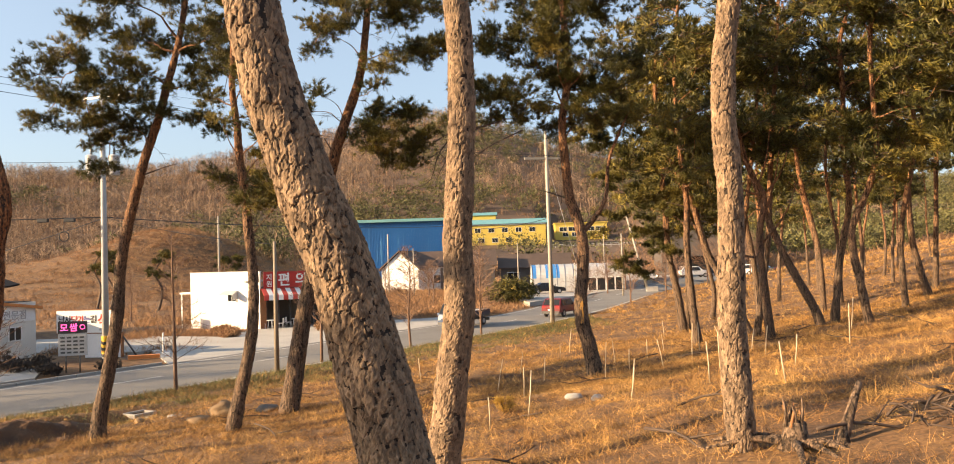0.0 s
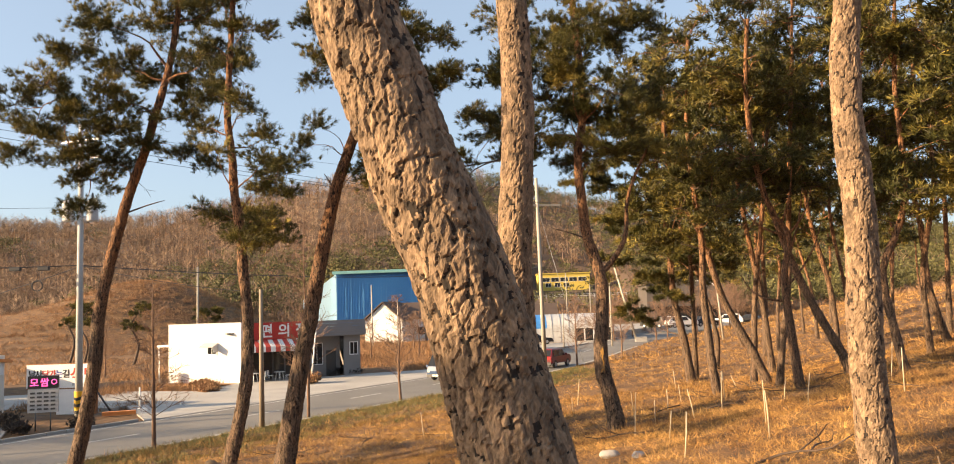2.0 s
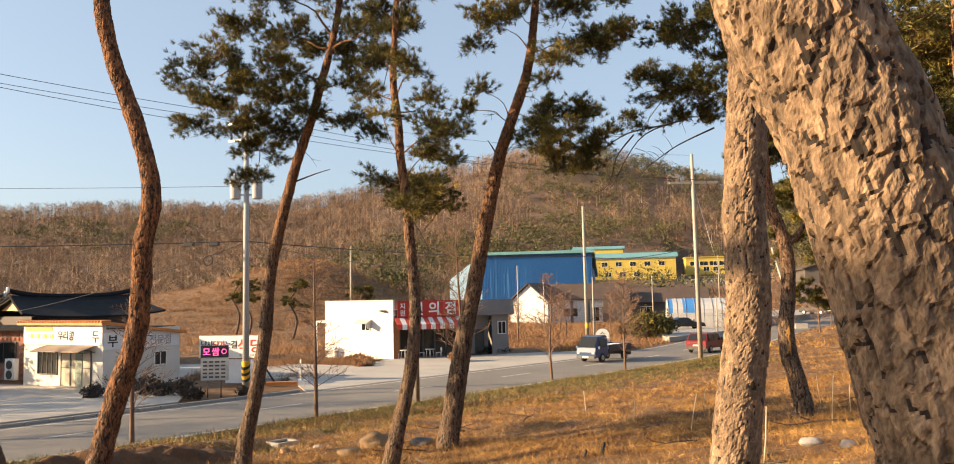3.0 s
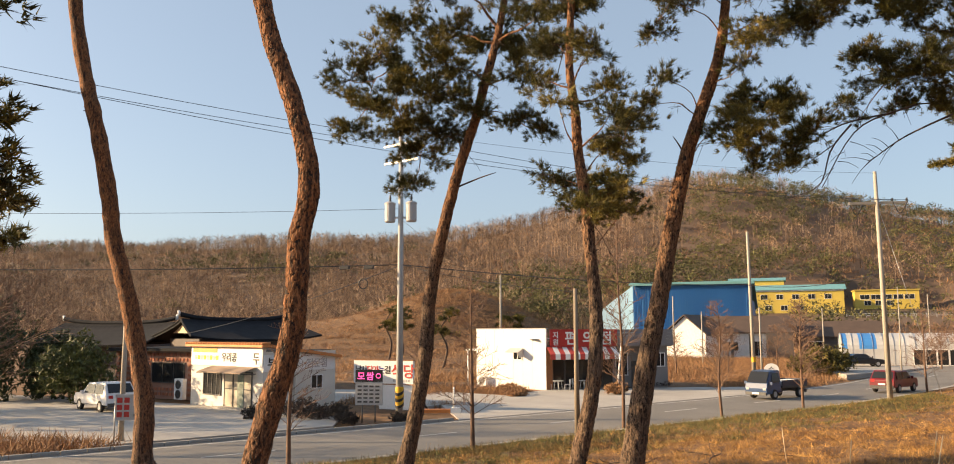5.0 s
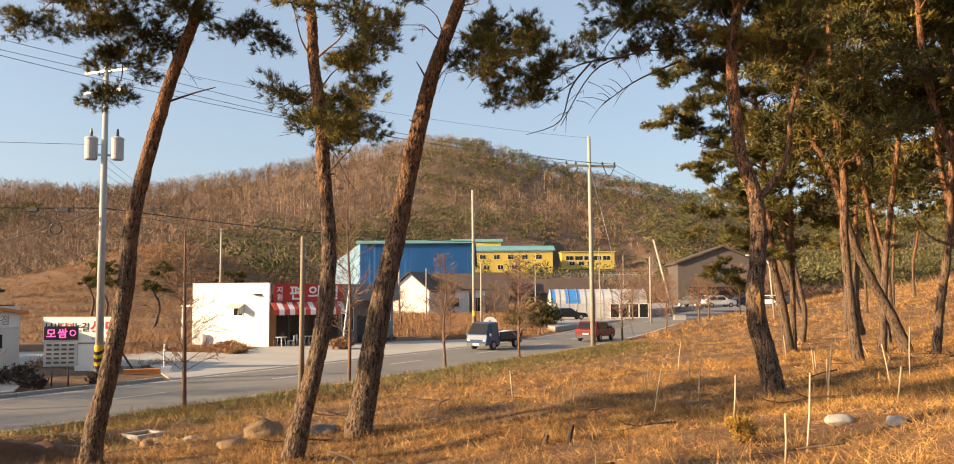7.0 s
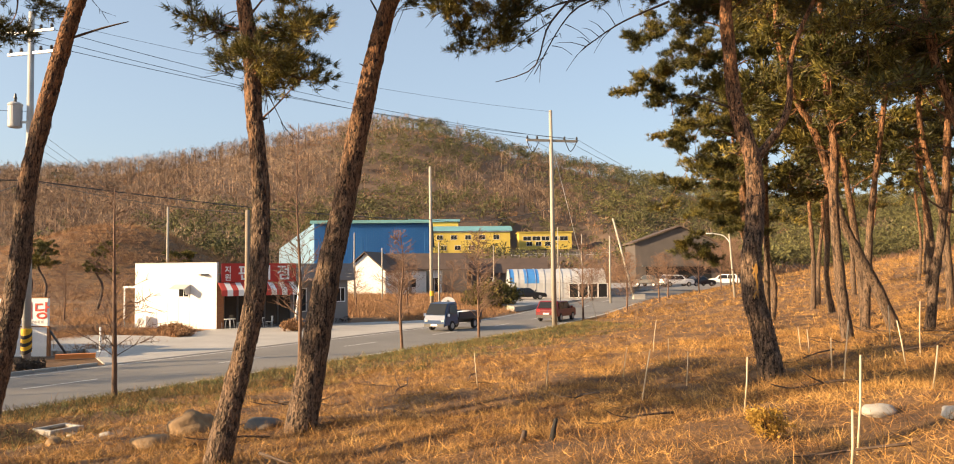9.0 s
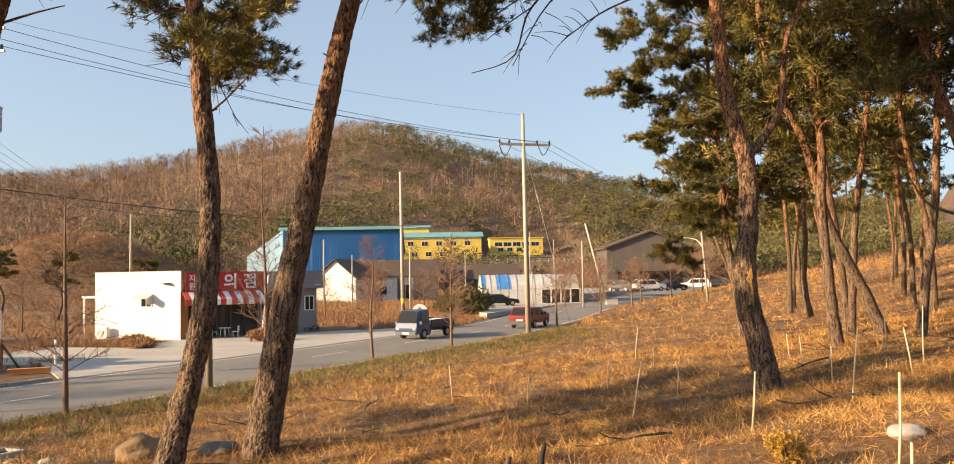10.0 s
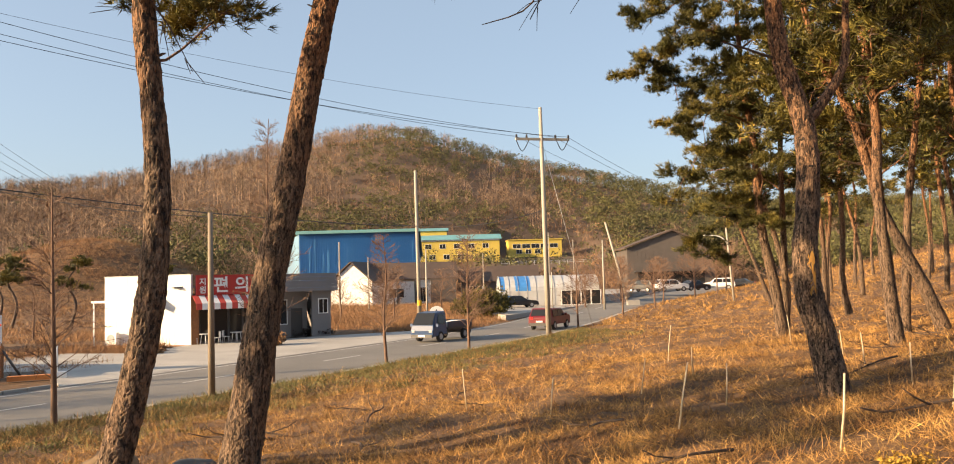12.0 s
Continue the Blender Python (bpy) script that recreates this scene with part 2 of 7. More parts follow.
def glass_material():
    m = bpy.data.materials.new("dark_glazing")
    m.use_nodes = True
    b = m.node_tree.nodes["Principled BSDF"]
    b.inputs["Base Color"].default_value = (0.02, 0.022, 0.025, 1)
    b.inputs["Roughness"].default_value = 0.12
    b.inputs["Specular IOR Level"].default_value = 0.35
    return m


GLASS = glass_material()


def car_paint(name, c):
    m = plain(name, c, 0.4)
    m.node_tree.nodes["Principled BSDF"].inputs["Coat Weight"].default_value = 0.15
    return m


def light_glow(name, c, strength):
    m = bpy.data.materials.new(name)
    m.use_nodes = True
    b = m.node_tree.nodes["Principled BSDF"]
    b.inputs["Base Color"].default_value = (*c, 1)
    b.inputs["Emission Color"].default_value = (*c, 1)
    b.inputs["Emission Strength"].default_value = strength
    return m


LED = light_glow("led_dots", (1.0, 0.1, 0.35), 0.7)

# ---- building blocks ----
rnd = random.Random(5)
rng = np.random.default_rng(7)


def obj(name, verts, faces, mat, parent=None, label="", smooth=False):
    me = bpy.data.meshes.new(name)
    me.from_pydata(verts, [], faces)
    me.materials.append(mat)
    if smooth:
        me.polygons.foreach_set("use_smooth", [True] * len(me.polygons))
    ob = new(name, me)
    ob.parent = parent
    if label:
        ob["label"] = label
    return ob


def part(name, bm, mat, parent=None, label="", smooth=False):
    me = bpy.data.meshes.new(name)
    bm.to_mesh(me)
    bm.free()
    me.materials.append(mat)
    if smooth:
        me.polygons.foreach_set("use_smooth", [True] * len(me.polygons))
    ob = new(name, me)
    ob.parent = parent
    if label:
        ob["label"] = label
    return ob


def triangles(name, pts, mat, parent=None, label=""):
    """One mesh of loose triangles from an array (n, 3, 3)."""
    pts = np.asarray(pts, dtype=np.float32).reshape(-1, 3)
    n = len(pts) // 3
    me = bpy.data.meshes.new(name)
    me.vertices.add(3 * n)
    me.vertices.foreach_set("co", pts.ravel())
    me.loops.add(3 * n)
    me.loops.foreach_set("vertex_index", np.arange(3 * n, dtype=np.int32))
    me.polygons.add(n)
    me.polygons.foreach_set("loop_start", np.arange(0, 3 * n, 3, dtype=np.int32))
    me.update(calc_edges=True)
    me.materials.append(mat)
    ob = new(name, me)
    ob.parent = parent
    if label:
        ob["label"] = label
    return ob


def thing(name, x, y, z, turn=0, label="", category="", group="", kind=""):
    e = new(name)
    e.empty_display_size = 0.2
    e.matrix_world = pose(x, y, z, 0, 0, turn)
    return tagged(e, label, category, group, kind)


def box_bm(bm, x0, y0, z0, x1, y1, z1, bevel=0.0):
    m = Matrix.Translation(((x0 + x1) / 2, (y0 + y1) / 2, (z0 + z1) / 2)) @ Matrix.Diagonal((abs(x1 - x0), abs(y1 - y0), abs(z1 - z0), 1))
    r = bmesh.ops.create_cube(bm, size=1, matrix=m)
    if bevel:
        es = list({e for v in r["verts"] for e in v.link_edges})
        bmesh.ops.bevel(bm, geom=es, offset=bevel, segments=1, affect="EDGES")


def box(name, b, mat, parent=None, label="", bevel=0.0):
    bm = bmesh.new()
    box_bm(bm, *b, bevel)
    return part(name, bm, mat, parent, label)


def boxes(name, bs, mat, parent=None, label=""):
    bm = bmesh.new()
    for b in bs:
        box_bm(bm, *b)
    return part(name, bm, mat, parent, label)


def prism(name, poly, axis, a, b, mat, parent=None, label=""):
    """A flat outline in two coordinates pushed from a to b along the axis x, y or z."""
    def at(u, v, w):
        return {"x": (w, u, v), "y": (u, w, v), "z": (u, v, w)}[axis]
    n = len(poly)
    verts = [at(u, v, a) for u, v in poly] + [at(u, v, b) for u, v in poly]
    faces = [list(range(n))[::-1], list(range(n, 2 * n))] + [[i, (i + 1) % n, n + (i + 1) % n, n + i] for i in range(n)]
    ob = obj(name, verts, faces, mat, parent, label)
    bm = bmesh.new()
    bm.from_mesh(ob.data)
    bmesh.ops.recalc_face_normals(bm, faces=bm.faces)
    bm.to_mesh(ob.data)
    bm.free()
    return ob


def spline(points, n):
    """n points along a smooth line through the given ones."""
    p = [Vector(q) for q in points]
    if len(p) < 3:
        return [p[0].lerp(p[-1], i / (n - 1)) for i in range(n)]
    out = []
    for i in range(n):
        f = i / (n - 1) * (len(p) - 1)
        k = min(int(f), len(p) - 2)
        t = f - k
        a, b, c, d = p[max(k - 1, 0)], p[k], p[k + 1], p[min(k + 2, len(p) - 1)]
        out.append(0.5 * ((2 * b) + (c - a) * t + (2 * a - 5 * b + 4 * c - d) * t * t + (3 * b - a - 3 * c + d) * t ** 3))
    return out


def tube_data(points, radii, sides, verts, faces, cap=True):
    base = len(verts)
    n = len(points)
    ref = Vector((0.31, 0.95, 0.05))
    for i, p in enumerate(points):
        d = (points[min(i + 1, n - 1)] - points[max(i - 1, 0)]).normalized()
        u = d.cross(ref)
        u = u.normalized() if u.length > 1e-4 else Vector((1, 0, 0))
        v = d.cross(u)
        for k in range(sides):
            a = 2 * math.pi * k / sides
            verts.append(p + (u * math.cos(a) + v * math.sin(a)) * radii[i])
    for i in range(n - 1):
        for k in range(sides):
            a, b = base + i * sides + k, base + i * sides + (k + 1) % sides
            faces.append((a, b, b + sides, a + sides))
    if cap:
        faces.append(tuple(range(base + sides - 1, base - 1, -1)))
        faces.append(tuple(range(base + (n - 1) * sides, base + n * sides)))


def tube(name, points, radii, sides, mat, parent=None, label="", rings=0):
    pts = spline(points, rings) if rings else [Vector(p) for p in points]
    if isinstance(radii, (int, float)):
        radii = (radii, radii)
    rr = [radii[0] + (radii[-1] - radii[0]) * i / (len(pts) - 1) for i in range(len(pts))]
    v, f = [], []
    tube_data(pts, rr, sides, v, f)
    return obj(name, v, f, mat, parent, label, smooth=True)


def lathe(name, profile, mat, parent=None, sides=20, label="", at=(0, 0, 0)):
    """Radius and height pairs turned round the upright axis."""
    v, f = [], []
    for r, z in profile:
        for k in range(sides):
            a = 2 * math.pi * k / sides
            v.append((at[0] + r * math.cos(a), at[1] + r * math.sin(a), at[2] + z))
    for i in range(len(profile) - 1):
        for k in range(sides):
            a, b = i * sides + k, i * sides + (k + 1) % sides
            f.append((a, b, b + sides, a + sides))
    f.append(tuple(range(sides - 1, -1, -1)))
    f.append(tuple(range((len(profile) - 1) * sides, len(profile) * sides)))
    return obj(name, v, f, mat, parent, label, smooth=False)


def lettering(name, words, size, mat, parent, m, label="", bold=0.0):
    """Raised words of the built-in font as a mesh, in the plane that m lays down."""
    c = bpy.data.curves.new(name, "FONT")
    c.body, c.size, c.extrude, c.offset = words, size, 0.012, bold
    c.align_x, c.align_y = "LEFT", "BOTTOM_BASELINE"
    c.resolution_u = 3
    tmp = bpy.data.objects.new(name, c)
    me = bpy.data.meshes.new_from_object(tmp)
    bpy.data.objects.remove(tmp)
    bpy.data.curves.remove(c)
    me.materials.clear()
    me.materials.append(mat)
    ob = new(name, me)
    ob.parent = parent
    ob.matrix_local = m
    if label:
        ob["label"] = label
    return ob


# ---- the ground ----
EDGE = [(-95, -94.6), (-18.4, 29.9), (4.6, 67.3), (19.9, 104.0), (48, 150), (150, 260)]   # the road's edge on the wooded side


def from_edge(x, y):
    """Metres from the road's edge: positive on the wooded slope."""
    best, sign = 1e9, 1
    for (ax, ay), (bx, by) in zip(EDGE, EDGE[1:]):
        dx, dy = bx - ax, by - ay
        u = max(0.0, min(1.0, ((x - ax) * dx + (y - ay) * dy) / (dx * dx + dy * dy)))
        d = math.hypot(x - ax - u * dx, y - ay - u * dy)
        if d < best:
            best, sign = d, 1 if (x - ax) * dy - (y - ay) * dx > 0 else -1
    return best * sign


def smooth01(v):
    v = max(0.0, min(1.0, v))
    return v * v * (3 - 2 * v)


def rough(x, y, s, seed=0.0):
    return noise.noise(Vector((x / s, y / s, seed)))


def valley(y):
    return max(0.0, y - 85) * 0.022 if y < 400 else 6.9


def hill(x, y):
    """The wooded hill behind the village, with the bare mound in front of it."""
    t = smooth01((y - 185) / 205)
    z = 39 * t * (1 + 0.16 * rough(x, y, 90, 3)) * (1 - 0.38 * smooth01((x - 15) / 140))
    z += 31 * math.exp(-((x + 28) / (85 if x < -28 else 55)) ** 2 - ((y - 450) / 115) ** 2)
    z += 4.5 * smooth01((-150 - x) / 120) * t
    z += 5 * math.exp(-((x - 60) / 60) ** 2 - ((y - 440) / 90) ** 2)
    z += 9 * math.exp(-((x + 62) / 17) ** 2 - ((y - 160) / 22) ** 2)
    z += 5 * math.exp(-((x + 95) / 40) ** 2 - ((y - 150) / 30) ** 2)
    level = 4.5 + max(0.0, y - 228) * 0.09           # terrace of the smaller yellow hall
    cut = smooth01((x - 12) / 4) * smooth01((46 - x) / 6) * smooth01((y - 215) / 10) * smooth01((272 - y) / 8)
    return z + (min(z, level) - z) * cut


def height(x, y):
    s = from_edge(x, y)
    z = valley(y) + (hill(x, y) if y > 95 else 0.0)
    if s > 0:
        z += 0.098 * s if s < 22 else min(2.156 + 0.17 * (s - 22), 16)
        z += max(0.0, x - 15) * 0.03 * min(1, s / 10) if x < 200 else 5.5
        k = min(1.0, s / 3)
        z += k * (0.12 * rough(x, y, 2.6, 1) + 0.075 * rough(x, y, 0.9, 2))
        dx, dy = (x + 15.0) * 0.524 + (y - 22.3) * 0.852, (x + 15.0) * 0.852 - (y - 22.3) * 0.524
        z += 0.45 * math.exp(-(dx / 5.0) ** 2 - (dy / 0.8) ** 2) - 0.55 * math.exp(-(dx / 5.0) ** 2 - ((dy - 1.5) / 0.8) ** 2)
    else:
        z -= 0.06
        z -= 1.1 * math.exp(-((x + 24.5) / 3.2) ** 2 - ((y - 60) / 5.0) ** 2)
    return z


def steps(lo, fine_lo, fine_hi, hi, fine):
    out = list(np.arange(fine_lo, fine_hi + 1e-6, fine))
    st, v = fine, fine_lo
    left = []
    while v > lo:
        st *= 1.16
        v -= st
        left.append(v)
    st, v = fine, fine_hi
    right = []
    while v < hi:
        st = min(st * 1.07, 60) if v < 700 else st * 1.3
        v += st
        right.append(v)
    return left[::-1] + out + right


def build_ground():
    xs = steps(-2600, -26, 20, 2600, 0.5)
    ys = steps(-900, -4, 48, 2800, 0.5)
    verts = [(x, y, height(x, y)) for y in ys for x in xs]
    nx = len(xs)
    faces = [(j * nx + i, j * nx + i + 1, (j + 1) * nx + i + 1, (j + 1) * nx + i) for j in range(len(ys) - 1) for i in range(nx - 1)]
    m = material("slope_soil", (0.20, 0.105, 0.038), (0.06, 0.032, 0.016), 1.3, 0.95, bump=1.0, fine=14, spread=0.4, third=(0.14, 0.072, 0.027), punch=2.2)
    nt = m.node_tree                     # leaf litter takes over on the hill
    sep, rng_y, mix = nt.nodes.new("ShaderNodeSeparateXYZ"), nt.nodes.new("ShaderNodeMapRange"), nt.nodes.new("ShaderNodeMix")
    co = nt.nodes.new("ShaderNodeTexCoord")
    mix.data_type = "RGBA"
    rng_y.inputs[1].default_value, rng_y.inputs[2].default_value = 150, 195
    bsdf = nt.nodes["Principled BSDF"]
    src = bsdf.inputs["Base Color"].links[0].from_socket
    nt.links.new(co.outputs["Object"], sep.inputs[0])
    nt.links.new(sep.outputs[1], rng_y.inputs[0])
    nt.links.new(rng_y.outputs[0], mix.inputs[0])
    nt.links.new(src, mix.inputs[6])
    mix.inputs[7].default_value = (0.115, 0.075, 0.05, 1)
    nt.links.new(mix.outputs[2], bsdf.inputs["Base Color"])
    ob = obj("ground", verts, faces, m, smooth=True)
    tagged(ob, "sloping ground of dry orange soil and straw below pines", "ground", kind="structure")


build_ground()


def offset_line(d, y_lo, y_hi, step=2.0):
    """Points d metres from the road's edge along it, between two values of y."""
    pts = []
    for (ax, ay), (bx, by) in zip(EDGE, EDGE[1:]):
        L = math.hypot(bx - ax, by - ay)
        n = max(2, int(L / step))
        for i in range(n):
            u = i / n
            x, y = ax + (bx - ax) * u, ay + (by - ay) * u
            pts.append((x, y))
    sm = []
    for i in range(len(pts)):
        w = pts[max(0, i - 5):i + 6]
        sm.append((sum(p[0] for p in w) / len(w), sum(p[1] for p in w) / len(w)))
    out = []
    for i in range(1, len(sm) - 1):
        tx, ty = sm[i + 1][0] - sm[i - 1][0], sm[i + 1][1] - sm[i - 1][1]
        L = math.hypot(tx, ty)
        x, y = sm[i][0] + ty / L * d, sm[i][1] - tx / L * d
        if y_lo <= y <= y_hi:
            out.append((x, y))
    return out


def strip(name, d0, d1, lift, mat, label, category, y_lo=-60, y_hi=235, thick=0.0, kind="structure", parent=None):
    a, b = offset_line(d0, -90, 250), offset_line(d1, -90, 250)
    n = min(len(a), len(b))
    v, f = [], []
    rows = [(p, q) for p, q in zip(a[:n], b[:n]) if y_lo <= (p[1] + q[1]) / 2 <= y_hi]
    for p, q in rows:
        z = valley((p[1] + q[1]) / 2) + lift
        v += [(p[0], p[1], z), (q[0], q[1], z), (p[0], p[1], z - thick), (q[0], q[1], z - thick)]
    for i in range(len(rows) - 1):
        k = 4 * i
        f += [(k, k + 1, k + 5, k + 4)]
        if thick:
            f += [(k, k + 4, k + 6, k + 2), (k + 1, k + 3, k + 7, k + 5)]
    ob = obj(name, v, f, mat, parent)
    return tagged(ob, label, category, kind=kind)


strip("road", -0.35, -8.6, 0.0, ASPHALT, "worn grey asphalt two-lane village road", "road")
strip("gutter", 0.05, -0.35, 0.012, CONCRETE, "narrow concrete gutter along the road", "gutter")
strip("edge_line", -8.0, -8.13, 0.005, WHITE_LINE, "worn white edge line on the road", "road marking")


def centre_dashes():
    pts = [p for p in offset_line(-4.4, 20, 120, 1.0)]
    i = 3
    while i + 4 < len(pts):
        (ax, ay), (bx, by) = pts[i], pts[i + 3]
        d = Vector((bx - ax, by - ay, 0)).normalized()
        s = Vector((d.y, -d.x, 0)) * 0.07
        z = valley(ay) + 0.006
        a, c = Vector((ax, ay, z)), Vector((bx, by, valley(by) + 0.006))
        tagged(obj("lane_dash", [a - s, a + s, c + s, c - s], [(0, 1, 2, 3)], WHITE_LINE), "worn white dash painted on the road", "road marking", "lane dashes")
        i += 9


centre_dashes()
# ---- paved yards beside the road ----
def slab(name, poly, z0, z1, mat, label, category="paving"):
    ob = prism(name, poly, "z", z0, z1, mat)
    return tagged(ob, label, category, kind="structure")


slab("pavement", [(-41, 31.5), (-29.5, 31.5), (-23.6, 41.2), (-25.5, 45.5), (-31.2, 46.6), (-39, 49.4), (-62, 52.5), (-62, 38)], -0.3, 0.03, CONCRETE, "grey concrete yard before the restaurant")
slab("pavement", [(-18.6, 46.0), (-14.9, 52.0), (-12.2, 56.4), (-1.4, 74.0), (-4.5, 77.8), (-11.0, 75.0), (-20.2, 69.6), (-21.5, 63), (-23.0, 54)], -0.3, 0.02, CONCRETE, "pale concrete forecourt of the shop")
slab("pavement", [(3.5, 89), (14.5, 110), (22, 117), (21, 124), (5, 118), (1, 104)], -0.3, 0.55, CONCRETE, "pale concrete yard before the vinyl shelter")
slab("pavement", [(17, 115), (30, 138), (60, 170), (30, 175), (16, 140)], -0.3, 1.6, CONCRETE, "grey parking yard before the dark hall")
slab("pavement", [(-42, 56), (-23.5, 53.4), (-21.2, 63), (-30, 66), (-44, 64)], -0.3, 0.0, CONCRETE, "grey lane beside the restaurant")


# ---- pines ----
def needle_tufts(centres, dirs, per, length, width, spread):
    """Slivers fanned out round each twig end."""
    n = len(centres)
    c = np.repeat(np.asarray(centres), per, axis=0)
    d = np.repeat(np.asarray(dirs), per, axis=0) + rng.normal(0, spread, (n * per, 3))
    d /= np.linalg.norm(d, axis=1, keepdims=True) + 1e-9
    c = c + rng.normal(0, length * 0.14, c.shape)
    side = np.cross(d, rng.normal(0, 1, c.shape))
    side /= np.linalg.norm(side, axis=1, keepdims=True) + 1e-9
    L = length * rng.uniform(0.7, 1.25, (n * per, 1))
    t = np.empty((n * per, 3, 3))
    t[:, 0] = c + side * width * 0.5
    t[:, 1] = c - side * width * 0.5
    t[:, 2] = c + d * L
    return t


def pads_for(top, count, reach, seed, tall=1.0):
    """Clumps of needles round a tree's top; tall stretches the crown downwards."""
    r = random.Random(seed)
    out = []
    for i in range(count):
        a = r.uniform(0, 2 * math.pi)
        f = r.random()
        d = reach * (0.2 + 0.8 * f) * (0.6 + 0.4 * r.random())
        out.append((top[0] + d * math.cos(a), top[1] + d * math.sin(a), top[2] - reach * 1.35 * tall + f * 0.3 + r.uniform(0, reach * 1.5 * tall) * (1 - 0.35 * d / reach), r.uniform(0.55, 1.0)))
    return out


def plated_trunk(points, r0, r1, parent, mat, cell=0.05, rings=900, sides=230, depth=0.01):
    """A thick trunk whose bark plates and cracks are cut into the mesh."""
    pts = spline(points, rings)
    rr = [(r0 + (r1 - r0) * i / (rings - 1)) * (1 + 0.22 * math.exp(-i * 18 / rings)) for i in range(rings)]
    v, f = [], []
    tube_data(pts, rr, sides, v, f)
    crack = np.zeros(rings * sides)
    for i in range(rings):
        for k in range(sides):
            p = v[i * sides + k]
            out = (p - pts[i]).normalized()
            warp = Vector((noise.noise(p * 16), noise.noise(p * 16 + Vector((5, 5, 5))), noise.noise(p * 16 + Vector((9, 1, 4)))))
            q = Vector((p.x, p.y, p.z * 0.30)) / cell + 0.38 * warp
            d, sites = noise.voronoi(q)
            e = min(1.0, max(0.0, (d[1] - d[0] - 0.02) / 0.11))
            own = 0.5 + 0.5 * noise.cell(sites[0] * 7.3)
            q2 = Vector((p.x, p.y, p.z * 0.55)) / (cell * 0.45) + 0.7 * warp
            d2, sites2 = noise.voronoi(q2)
            e2 = min(1.0, max(0.0, (d2[1] - d2[0]) / 0.12))
            flake = 0.0035 * e2 * (0.5 + noise.cell(sites2[0] * 5.1))
            h = depth * e * (0.35 + 0.85 * own) + flake - 0.005 * (q - sites[0]).z + 0.014 * noise.noise(p * 3)
            v[i * sides + k] = p + out * h
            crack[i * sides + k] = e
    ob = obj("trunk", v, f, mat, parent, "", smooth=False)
    # Faces deep in a crack take the CRACK colour, painted crack shade included.
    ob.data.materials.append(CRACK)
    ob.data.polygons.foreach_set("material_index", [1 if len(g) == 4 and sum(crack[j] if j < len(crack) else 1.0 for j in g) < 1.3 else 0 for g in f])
    return ob


